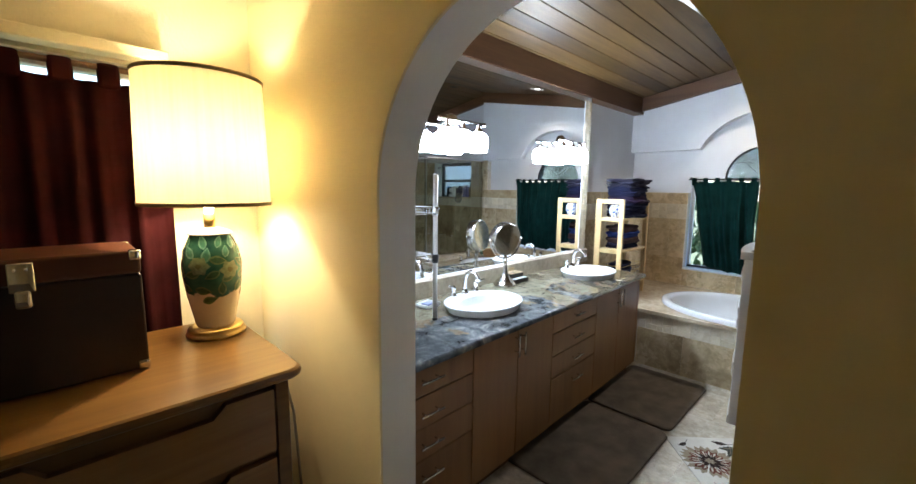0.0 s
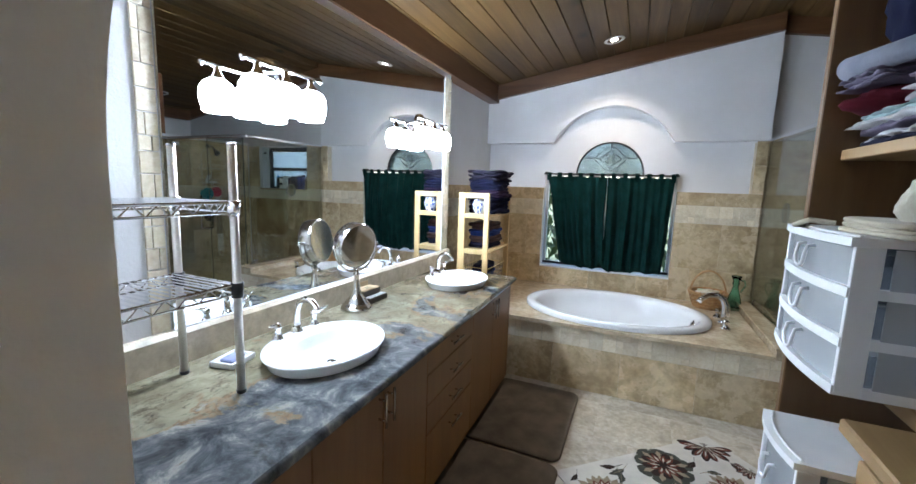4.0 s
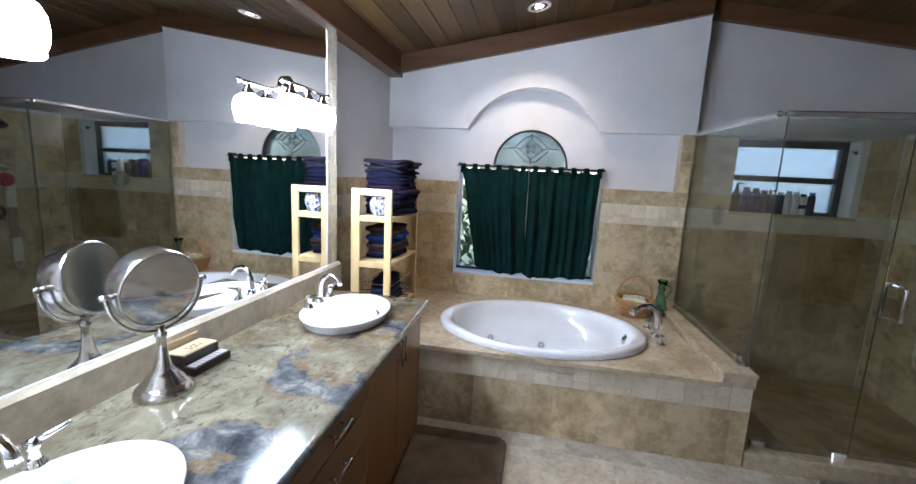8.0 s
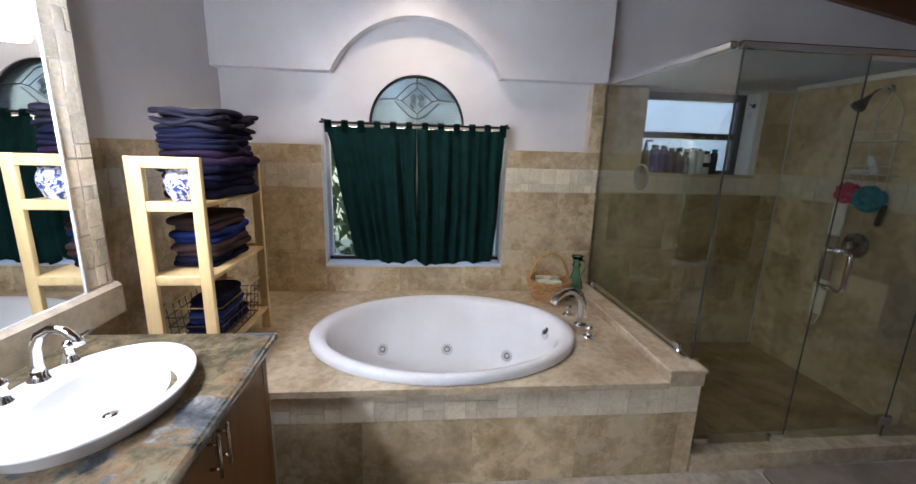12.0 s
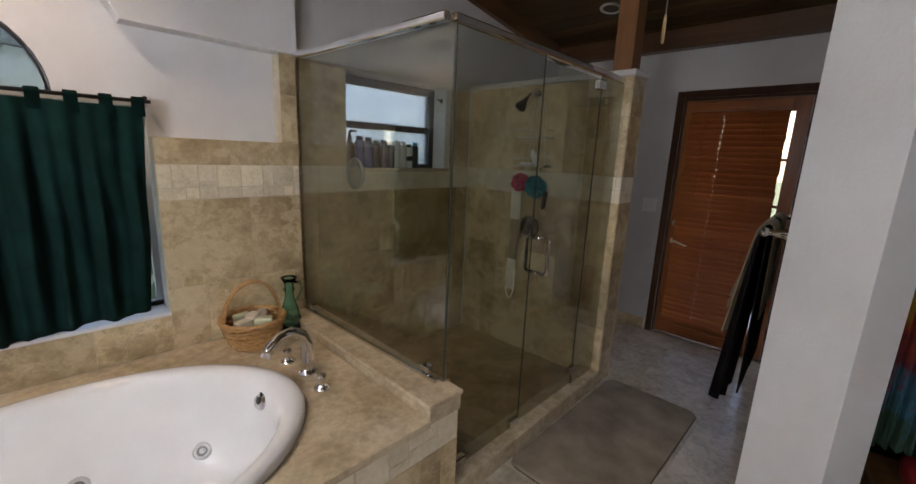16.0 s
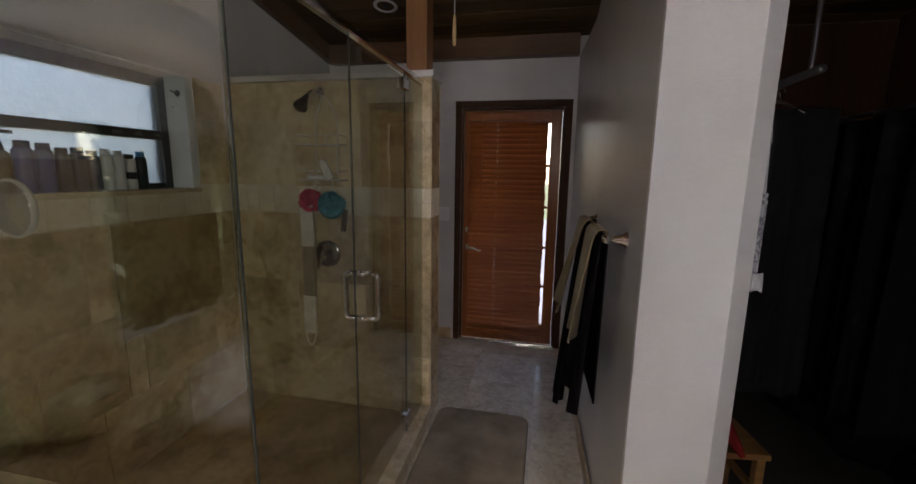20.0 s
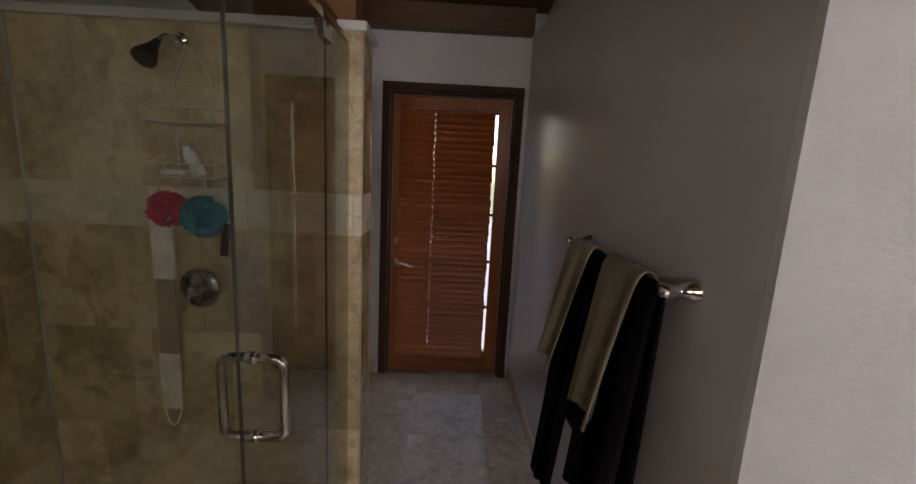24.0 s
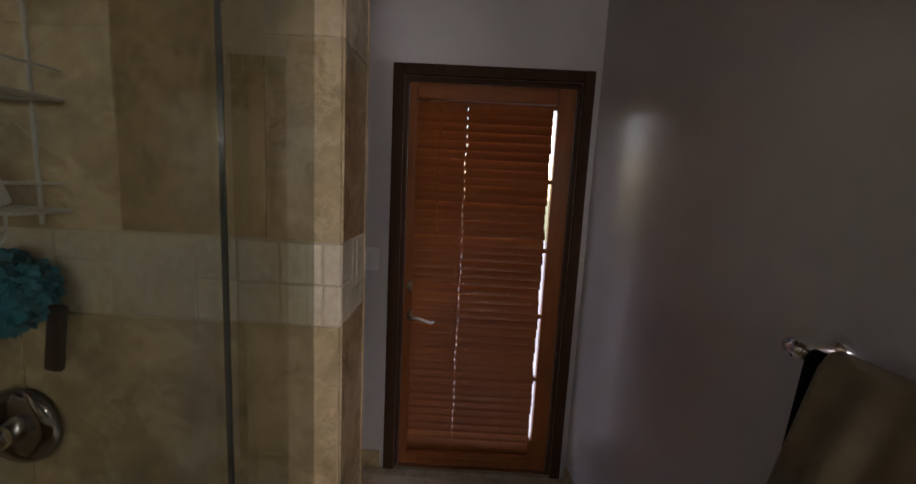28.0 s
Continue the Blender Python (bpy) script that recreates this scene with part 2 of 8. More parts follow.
SLAT = wood("blind_slat", [(0.2, (0.19, 0.052, 0.015)), (0.5, (0.29, 0.088, 0.025)), (0.8, (0.37, 0.13, 0.04))], (14, 0.9, 14), 0.35, 0.08)
for _m in (DOORWOOD, SLAT, CASING, PLANK):
    _m.node_tree.nodes["Principled BSDF"].inputs["Specular IOR Level"].default_value = 0.22
SATIN = plain("satin_nickel", (0.78, 0.76, 0.72), 0.36, 1.0, var=0.04, bumps=0)
GREEN = cloth("dark_green_cotton", (0.004, 0.026, 0.024))
RED = cloth("dark_red_cotton", (0.030, 0.0045, 0.005))
NAVY = cloth("navy_towel", (0.010, 0.011, 0.030), weave=160)
PLUM = cloth("plum_towel", (0.024, 0.014, 0.034), weave=160)
SLATEBLUE = cloth("grey_blue_towel", (0.030, 0.028, 0.046), weave=160)
DENIMT = cloth("denim_blue_towel", (0.011, 0.013, 0.036), weave=160)
BROWNT = cloth("brown_towel", (0.055, 0.034, 0.034), weave=160)
BLUET = cloth("blue_towel", (0.020, 0.04, 0.17), weave=160)
MAT_BROWN = plain("brown_bath_mat", (0.185, 0.15, 0.115), 0.95, var=0.32, scale=7, bumps=1.0, bump_scale=170)
WHITE_PL = plain("white_plastic", (0.78, 0.79, 0.81), 0.35, var=0.04, bumps=0.03)
LEATHER = plain("brown_trunk_board", (0.026, 0.009, 0.005), 0.42, var=0.25, scale=14, bumps=0.2, bump_scale=150)


def glass(name, color=(1, 1, 1), rough=0.0, ior=1.45):
    m, nt, b = nodes_of(name)
    b.inputs["Base Color"].default_value = (*color, 1)
    b.inputs["Roughness"].default_value = rough
    b.inputs["IOR"].default_value = ior
    b.inputs["Transmission Weight"].default_value = 1.0
    MATS[name] = m
    return m


def thin_pane(name, tint, gloss=0.04):
    """A thin clear pane: mostly see-through, with a faint reflection that rises at grazing angles."""
    m, nt, b = nodes_of(name)
    nt.nodes.remove(b)
    tr = nt.nodes.new("ShaderNodeBsdfTransparent")
    tr.inputs[0].default_value = (*tint, 1)
    gl = nt.nodes.new("ShaderNodeBsdfGlossy")
    gl.inputs["Roughness"].default_value = 0.01
    lw = nt.nodes.new("ShaderNodeLayerWeight")
    lw.inputs[0].default_value = 0.5
    pw = nt.nodes.new("ShaderNodeMath")
    pw.operation = "POWER"
    pw.inputs[1].default_value = 4.0
    fr = nt.nodes.new("ShaderNodeMath")
    fr.operation = "MULTIPLY_ADD"
    fr.inputs[1].default_value, fr.inputs[2].default_value = 0.8, gloss
    nt.links.new(lw.outputs["Facing"], pw.inputs[0])
    nt.links.new(pw.outputs[0], fr.inputs[0])
    mx = nt.nodes.new("ShaderNodeMixShader")
    nt.links.new(fr.outputs[0], mx.inputs[0])
    nt.links.new(tr.outputs[0], mx.inputs[1])
    nt.links.new(gl.outputs[0], mx.inputs[2])
    nt.links.new(mx.outputs[0], nt.nodes["Material Output"].inputs[0])
    MATS[name] = m
    return m


PANE = thin_pane("shower_glass", (0.84, 0.86, 0.82), 0.066)
CLEAR = thin_pane("window_glass", (0.95, 0.97, 0.97))
CLEARBIN = thin_pane("clear_bin_side", (0.72, 0.75, 0.79), 0.10)
FROST = glass("frosted_glass", (0.24, 0.29, 0.37), 0.55)
_nt = FROST.node_tree
_nt.links.new(ramp(_nt, noise_tex(_nt, coords(_nt), 26, 8, 0.7), [(0.32, (0.19, 0.235, 0.305)), (0.68, (0.30, 0.345, 0.43))]), _nt.nodes["Principled BSDF"].inputs["Base Color"])
bump(_nt, _nt.nodes["Principled BSDF"], noise_tex(_nt, coords(_nt), 40, 4), 0.6, 0.006)
FANGLASS = glass("obscure_fan_glass", (0.125, 0.15, 0.16), 0.22)
_nt = FANGLASS.node_tree
bump(_nt, _nt.nodes["Principled BSDF"], noise_tex(_nt, coords(_nt), 55, 3), 0.5, 0.006)
GREENGLASS = glass("green_glass", (0.50, 0.88, 0.82), 0.03)
MIRROR = plain("mirror_silver", (0.80, 0.825, 0.835), 0.0, 1.0, var=0, bumps=0)
BINPLASTIC, _nt, _b = nodes_of("clear_bin_plastic")
_b.inputs["Base Color"].default_value = (0.80, 0.84, 0.88, 1)
_b.inputs["Roughness"].default_value = 0.3
_b.inputs["Transmission Weight"].default_value = 0.3
_b.inputs["Alpha"].default_value = 0.36
BINSIDE, _nt, _b = nodes_of("milky_bin_side")
_b.inputs["Base Color"].default_value = (0.50, 0.53, 0.57, 1)
_b.inputs["Roughness"].default_value = 0.35
_b.inputs["Alpha"].default_value = 0.75
BULB = emitter("lit_opal_glass", (0.74, 0.88, 1.0), BULB_POWER)
DOWN = emitter("lit_downlight", (1.0, 0.93, 0.78), 4.0)

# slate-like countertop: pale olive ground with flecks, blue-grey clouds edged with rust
COUNTER, nt, b = nodes_of("polished_slate_granite")
v = coords(nt)
sep = nt.nodes.new("ShaderNodeSeparateXYZ")
nt.links.new(v, sep.inputs[0])


def slope(value, k, add):
    """value * k + add, for sockets and numbers."""
    n = nt.nodes.new("ShaderNodeMath")
    n.operation = "MULTIPLY_ADD"
    nt.links.new(value, n.inputs[0])
    n.inputs[1].default_value = k
    if isinstance(add, float):
        n.inputs[2].default_value = add
    else:
        nt.links.new(add, n.inputs[2])
    return n.outputs[0]


# the seam of blue-grey slate runs along the front edge and widens towards the near end
warp = slope(sep.outputs["X"], 0.38, slope(sep.outputs["Y"], -0.055, slope(noise_tex(nt, v, 2.1, 9, 0.62, 0.35), 1.0, 0.725)))
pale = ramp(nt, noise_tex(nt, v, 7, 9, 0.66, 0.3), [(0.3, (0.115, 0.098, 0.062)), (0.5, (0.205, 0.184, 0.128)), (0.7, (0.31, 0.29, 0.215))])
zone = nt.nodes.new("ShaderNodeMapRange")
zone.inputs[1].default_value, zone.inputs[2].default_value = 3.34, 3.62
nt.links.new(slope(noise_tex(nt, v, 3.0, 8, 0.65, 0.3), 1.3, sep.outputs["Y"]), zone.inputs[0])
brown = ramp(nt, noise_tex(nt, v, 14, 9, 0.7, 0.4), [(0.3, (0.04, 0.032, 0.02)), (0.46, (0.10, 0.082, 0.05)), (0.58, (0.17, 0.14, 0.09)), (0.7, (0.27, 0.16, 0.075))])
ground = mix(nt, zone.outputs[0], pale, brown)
fleck = noise_tex(nt, coords(nt, (44, 23, 44)), 1.0, 6, 0.66, 0.5)
c = mix(nt, ramp(nt, fleck, [(0.36, (0.75, 0.75, 0.75)), (0.44, (0, 0, 0))]), ground, (0.075, 0.062, 0.042))
amber = ramp(nt, noise_tex(nt, v, 26, 8, 0.65), [(0.3, (0.10, 0.052, 0.026)), (0.5, (0.20, 0.118, 0.065)), (0.7, (0.30, 0.19, 0.115))])
stain = noise_tex(nt, coords(nt, (1.4, 0.7, 1)), 2.6, 9, 0.66, 0.4)
c = mix(nt, ramp(nt, stain, [(0.60, (0, 0, 0)), (0.66, (0.55, 0.55, 0.55))]), c, amber)
crack = noise_tex(nt, coords(nt, (2.6, 0.7, 1)), 2.2, 9, 0.68, 0.3)
c = mix(nt, ramp(nt, crack, [(0.486, (0, 0, 0)), (0.498, (0.7, 0.7, 0.7)), (0.506, (0, 0, 0))]), c, (0.07, 0.055, 0.035))
blue = ramp(nt, noise_tex(nt, v, 9, 10, 0.70, 0.5), [(0.34, (0.018, 0.021, 0.027)), (0.46, (0.062, 0.069, 0.080)), (0.56, (0.135, 0.142, 0.148)), (0.64, (0.29, 0.28, 0.26)), (0.72, (0.13, 0.085, 0.055))])
c = mix(nt, ramp(nt, warp, [(0.535, (0, 0, 0)), (0.565, (0.95, 0.95, 0.95))]), c, blue)
c = mix(nt, ramp(nt, warp, [(0.512, (0, 0, 0)), (0.532, (0.7, 0.7, 0.7)), (0.552, (0, 0, 0))]), c, amber)
soot = noise_tex(nt, v, 6.5, 10, 0.7, 0.4)
c = mix(nt, ramp(nt, soot, [(0.60, (0, 0, 0)), (0.68, (0.7, 0.7, 0.7))]), c, (0.045, 0.042, 0.036))
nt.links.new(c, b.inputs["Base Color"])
b.inputs["Roughness"].default_value = 0.11
b.inputs["Specular IOR Level"].default_value = 0.24
bump(nt, b, noise_tex(nt, v, 24, 8, 0.6), 0.10, 0.003)

# ---- mesh helpers ----


def link(name, bm, material, parent=None, label="", smooth=False):
    me = bpy.data.meshes.new(name)
    bm.normal_update()
    bm.to_mesh(me)
    bm.free()
    if smooth:
        for p in me.polygons:
            p.use_smooth = True
    me.materials.append(material)
    ob = new(name, me)
    if parent:
        ob.parent = parent
    if label:
        ob["label"] = label
    return ob


def part(name, bm, material, parent, label="", smooth=False):
    return link(name, bm, material, parent, label, smooth)


def thing(name, label, category, at=(0, 0, 0), rz=0, group="", kind=""):
    ob = new(name)
    ob.matrix_world = pose(*at, 0, 0, rz)
    ob.empty_display_size = 0.05
    return tagged(ob, label, category, group, kind)


def structure(name, bm, material, label, category, smooth=False):
    return tagged(link(name, bm, material, None, label, smooth), label, category, "", "structure")


def bm_box(x0, x1, y0, y1, z0, z1, bevel=0.0, seg=1, bm=None, m=None):
    own = bm or bmesh.new()
    r = bmesh.ops.create_cube(own, size=1)
    vs = r["verts"]
    t = Matrix.Translation(((x0 + x1) / 2, (y0 + y1) / 2, (z0 + z1) / 2)) @ Matrix.Diagonal((abs(x1 - x0), abs(y1 - y0), abs(z1 - z0), 1))
    bmesh.ops.transform(own, matrix=(m @ t) if m else t, verts=vs)
    if bevel:
        es = list({e for v in vs for e in v.link_edges})
        bmesh.ops.bevel(own, geom=es, offset=bevel, segments=seg, affect="EDGES", profile=0.5)
    return own


def bm_slab(p0, p1, thick, z0, z1, bevel=0.0, bm=None):
    """An upright slab from p0 to p1 in plan; thick lies to the left of that way."""
    a, b2 = Vector(p0), Vector(p1)
    d = b2 - a
    m = Matrix.Translation((a.x, a.y, 0)) @ Matrix.Rotation(math.atan2(d.y, d.x), 4, "Z")
    return bm_box(0, d.length, 0, thick, z0, z1, bevel, 1, bm, m)


def bm_prism(pts, depth, axis="Y", bm=None):
    """A flat outline pushed along an axis. Points are in the two other axes, in order."""
    own = bm or bmesh.new()

    def at(p, d):
        return {"Y": (p[0], d, p[1]), "X": (d, p[0], p[1]), "Z": (p[0], p[1], d)}[axis]
    lo = [own.verts.new(at(p, depth[0])) for p in pts]
    hi = [own.verts.new(at(p, depth[1])) for p in pts]
    n = len(pts)
    own.faces.new(lo)
    own.faces.new(list(reversed(hi)))
    for i in range(n):
        own.faces.new((lo[i], hi[i], hi[(i + 1) % n], lo[(i + 1) % n]))
    bmesh.ops.recalc_face_normals(own, faces=own.faces)
    return own


def bm_lathe(profile, seg=32, at=(0, 0, 0), sx=1.0, sy=1.0, bm=None, m=None):
    """A profile of (radius, height) turned round z; its first ring is closed unless the profile is."""
    own = bm or bmesh.new()
    rings = []
    for r, z in profile:
        ring = []
        for i in range(seg):
            a = 2 * math.pi * i / seg
            p = Vector((r * sx * math.cos(a), r * sy * math.sin(a), z))
            p = (m @ p) if m else p + Vector(at)
            ring.append(own.verts.new(p))
        rings.append(ring)
    for a, b2 in zip(rings, rings[1:]):
        for i in range(seg):
            own.faces.new((a[i], a[(i + 1) % seg], b2[(i + 1) % seg], b2[i]))
    if profile[0] != profile[-1] and profile[0][0] > 0.001:
        own.faces.new(list(reversed(rings[0])))
    bmesh.ops.recalc_face_normals(own, faces=own.faces)
    return own


def bm_tube(points, radius, seg=10, bm=None, cap=True):
    """A round tube along a way of points; radius one number or one for each point."""
    own = bm or bmesh.new()
    pts = [Vector(p) for p in points]
    rad = radius if isinstance(radius, (list, tuple)) else [radius] * len(pts)
    up = None
    rings = []
    for i, p in enumerate(pts):
        d = (pts[min(i + 1, len(pts) - 1)] - pts[max(i - 1, 0)]).normalized()
        if up is None:
            up = d.orthogonal().normalized()
        up = (up - d * up.dot(d)).normalized()
        side = d.cross(up)
        rings.append([own.verts.new(p + rad[i] * (up * math.cos(2 * math.pi * k / seg) + side * math.sin(2 * math.pi * k / seg))) for k in range(seg)])
    for a, b2 in zip(rings, rings[1:]):
        for k in range(seg):
            own.faces.new((a[k], a[(k + 1) % seg], b2[(k + 1) % seg], b2[k]))
    if cap:
        own.faces.new(list(reversed(rings[0])))
        own.faces.new(rings[-1])
    bmesh.ops.recalc_face_normals(own, faces=own.faces)
    return own


def bm_cloth(width, height, nx, nz, depth, folds, seed=0, gather=1.0, droop=0.0):
    """A hanging sheet with folds: x across, z down from 0, two-sided with a thickness."""
    rng = random.Random(seed)
    ph = [rng.uniform(0, 6.28) for _ in range(4)]
    own = bmesh.new()

    def y_at(u, w):
        a = u * folds * 2 * math.pi
        return depth * (0.6 * math.sin(a + ph[0] + 0.5 * w) + 0.3 * math.sin(1.7 * a + ph[1] - 0.8 * w) + 0.2 * math.sin(0.45 * a + ph[2])) * (0.45 + 0.55 * w)
    grid = []
    for back in (0, 1):
        rows = []
        for j in range(nz + 1):
            w = j / nz
            rows.append([own.verts.new(((i / nx - 0.5) * width * (1 + (gather - 1) * w), y_at(i / nx, w) + back * 0.004, -height * w - droop * w * math.sin(i / nx * folds * 6.28 + ph[3]))) for i in range(nx + 1)])
        grid.append(rows)
    for k, rows in enumerate(grid):
        for j in range(nz):
            for i in range(nx):
                q = (rows[j][i], rows[j][i + 1], rows[j + 1][i + 1], rows[j + 1][i])
                own.faces.new(q if k else tuple(reversed(q)))
    a, b2 = grid
    for i in range(nx):
        own.faces.new((a[nz][i], a[nz][i + 1], b2[nz][i + 1], b2[nz][i]))
        own.faces.new((a[0][i + 1], a[0][i], b2[0][i], b2[0][i + 1]))
    for j in range(nz):
        own.faces.new((a[j][0], a[j + 1][0], b2[j + 1][0], b2[j][0]))
        own.faces.new((a[j + 1][nx], a[j][nx], b2[j][nx], b2[j + 1][nx]))
    return own


def bm_fold(w, d, h, seed=0, layers=3, lump=0.004, bm=None, at=(0, 0, 0)):
    """A folded cloth lying flat: rounded, uneven layers. w along x, d along y."""
    rng = random.Random(seed)
    own = bm or bmesh.new()
    for k in range(layers):
        lh = h / layers
        ww, dd = w * rng.uniform(0.94, 1.0), d * rng.uniform(0.94, 1.0)
        ox, oy = rng.uniform(-0.02, 0.02) * w, rng.uniform(-0.02, 0.02) * d
        n, m2 = 16, 16
        r = lh * 0.5
        ph = rng.uniform(0, 9)
        ring_list = []
        for a in range(7):
            ang = -math.pi / 2 + math.pi * a / 6
            inset, zz = r * (1 - math.cos(ang)), r * math.sin(ang)
            ring = []
            hw, hd = ww / 2 - inset, dd / 2 - inset
            per = [(-hw + 2 * hw * i / n, -hd) for i in range(n)] + [(hw, -hd + 2 * hd * i / m2) for i in range(m2)] + [(hw - 2 * hw * i / n, hd) for i in range(n)] + [(-hw, hd - 2 * hd * i / m2) for i in range(m2)]
            for px, py in per:
                soft = (abs(px / hw) ** 6 + abs(py / hd) ** 6) ** (-1 / 6)
                px, py = px * soft, py * soft
                dz = lump * math.sin(px * 23 + ph) * math.cos(py * 19 + ph * 2)
                dx = lump * math.sin(py * 31 + ph + k)
                ring.append(own.verts.new((at[0] + ox + px + dx, at[1] + oy + py + dx * 0.7, at[2] + lh * k + r + zz + dz)))
            ring_list.append(ring)
        for p, q in zip(ring_list, ring_list[1:]):
            for i in range(len(p)):
                own.faces.new((p[i], p[(i + 1) % len(p)], q[(i + 1) % len(p)], q[i]))
        own.faces.new(list(reversed(ring_list[0])))
        own.faces.new(ring_list[-1])
    return own


def bm_holed(x0, x1, y0, y1, z0, z1, cx, cy, a, b2, n=64, bm=None):
    """A flat slab with one oval hole."""
    own = bm or bmesh.new()
    ell, sq = [], []
    for i in range(n):
        t = 2 * math.pi * i / n
        dx, dy = math.cos(t), math.sin(t)
        ell.append((cx + a * dx, cy + b2 * dy))
        ways = ([((x1 if dx > 0 else x0) - cx) / dx] if abs(dx) > 1e-9 else []) + ([((y1 if dy > 0 else y0) - cy) / dy] if abs(dy) > 1e-9 else [])
        k = min(ways)
        sq.append((cx + dx * k, cy + dy * k))
    for corner in ((x0, y0), (x1, y0), (x0, y1), (x1, y1)):
        i = min(range(n), key=lambda k: (sq[k][0] - corner[0]) ** 2 + (sq[k][1] - corner[1]) ** 2)
        sq[i] = corner
    lo, hi = [([own.verts.new((*p, z)) for p in ell], [own.verts.new((*p, z)) for p in sq]) for z in (z0, z1)]
    fs = []
    for i in range(n):
        j = (i + 1) % n
        fs += [own.faces.new((hi[0][i], hi[1][i], hi[1][j], hi[0][j])), own.faces.new((lo[0][j], lo[1][j], lo[1][i], lo[0][i])),
               own.faces.new((hi[1][i], lo[1][i], lo[1][j], hi[1][j])), own.faces.new((hi[0][j], lo[0][j], lo[0][i], hi[0][i]))]
    bmesh.ops.recalc_face_normals(own, faces=fs)
    return own


def moved(bm, m):
    bmesh.ops.transform(bm, matrix=m, verts=bm.verts)
    return bm

# ---- setting ----
XW, YT, YU, YR = -2.08, 4.91, 4.895, 5.0      # left wall; tile, upper wall and recess planes of the bath wall
XD = 3.285                                    # door wall
RIDGE = 0.49


def zc(x):
    return 2.60 + 0.174 * (x + 2.08) if x < RIDGE else 3.047 - 0.166 * (x - RIDGE)


floor = structure("floor", bm_box(-2.2, 3.4, 0.78, 5.2, -0.12, -0.002), GROUT, "pale travertine tiled bathroom floor with grout joints", "floor")
structure("floor_bedroom", bm_box(-2.2, 3.4, -3.6, 0.78, -0.12, 0.0), CARPET, "brown bedroom carpet in front of the arch", "floor")
structure("ground", bm_box(-60, 60, -60, 60, -0.3, -0.13), plain("garden_soil", (0.10, 0.12, 0.06), 0.95, var=0.4, scale=3, bumps=0.6), "dark garden ground outside the house", "ground")

# bath wall, far layer with the window opening
wall_north = structure("wall_north", bm_box(XW - 0.15, -1.43, YR, 5.14, 0, 2.5), WALL, "white painted wall above a travertine bath surround", "wall")
FX, FZ, FR = -0.795, 1.70, 0.328
part("wall_section", bm_box(-0.17, 0.50, YR, 5.14, 0, 2.5), WALL, wall_north)
part("wall_section", bm_box(-1.43, -0.17, YR, 5.14, 0, 0.72), WALL, wall_north)
top = [(-1.43, 1.70), (-1.43, 2.5), (-0.17, 2.5), (-0.17, 1.70)] + [(FX + FR * math.cos(radians(a)), FZ + FR * math.sin(radians(a))) for a in range(0, 181, 9)]
part("wall_section", bm_prism(top, (YR, 5.14)), WALL, wall_north)
# projecting upper wall with the shallow arch
hw, rise = 0.558, 0.35
RA = (hw * hw + rise * rise) / (2 * rise)
a0 = math.degrees(math.asin(hw / RA))
arch_pts = [(FX + RA * math.sin(radians(a)), 2.012 + rise - RA + RA * math.cos(radians(a))) for a in np.linspace(-a0, a0, 33)]
outline = [(XW, 2.012)] + arch_pts + [(0.50, 2.012)] + [(0.50, zc(0.50) + 0.03), (RIDGE, zc(RIDGE) + 0.03), (XW, zc(XW) + 0.03)]
part("upper_wall", bm_prism(outline, (YU, YR - 0.001)), WALL, wall_north, "white upper wall with a shallow arched recess")
part("tile_backing", bm_box(XW, -1.43, YT + 0.008, YR, 0, 1.55), GROUT, wall_north)
part("tile_backing", bm_box(-0.17, 0.50, YT + 0.008, YR, 0, 1.55), GROUT, wall_north)
part("tile_backing", bm_box(-1.43, -0.17, YT + 0.008, YR, 0, 0.72), GROUT, wall_north)
part("tile_backing", bm_box(0.41, 0.50, YT + 0.008, YR - 0.002, 1.55, 2.0), GROUT, wall_north)
# shower part of the bath wall
YS = 5.0
wall_shower = structure("wall_shower", bm_prism([(0.50, 2.02), (XD + 0.1, 2.02), (XD + 0.1, zc(XD) + 0.03), (0.50, zc(0.5) + 0.03)], (YS, 5.28)), WALL_SHADED, "white upper wall over the travertine shower", "wall")
SWX0, SWX1, SWZ0, SWZ1 = 0.86, 1.775, 1.41, 2.01
part("wall_section", bm_box(0.50, SWX0, YS + 0.008, 5.28, 0, 2.02), GROUT, wall_shower)
part("wall_section", bm_box(SWX1, XD + 0.1, YS + 0.008, 5.28, 0, 2.02), WALL, wall_shower)
part("wall_section", bm_box(SWX0, SWX1, YS + 0.008, 5.28, 0, SWZ0), GROUT, wall_shower)
part("wall_section", bm_box(SWX0, SWX1, YS + 0.008, 5.28, SWZ1, 2.02), WALL, wall_shower)
# vanity wall
wall_west = structure("wall_west", bm_box(XW - 0.15, XW, 0.78, 5.0, 0, zc(XW)), WALL, "white painted wall behind the vanity mirror", "wall")
part("mirror_backing", bm_box(XW, -1.985, 0.78, 3.70, 0.86, zc(XW) - 0.03), WALL, wall_west)
part("tile_backing", bm_box(XW, XW + 0.015, 3.70, YT, 0, 1.55), GROUT, wall_west)
# door wall, with the doorway
DY0, DY1, DH = 2.934, 3.786, 2.055
wall_east = structure("wall_east", bm_box(XD, XD + 0.14, DY1, 5.2, 0, zc(XD) + 0.02), WALL_SHADED, "white painted wall around the garden door", "wall")
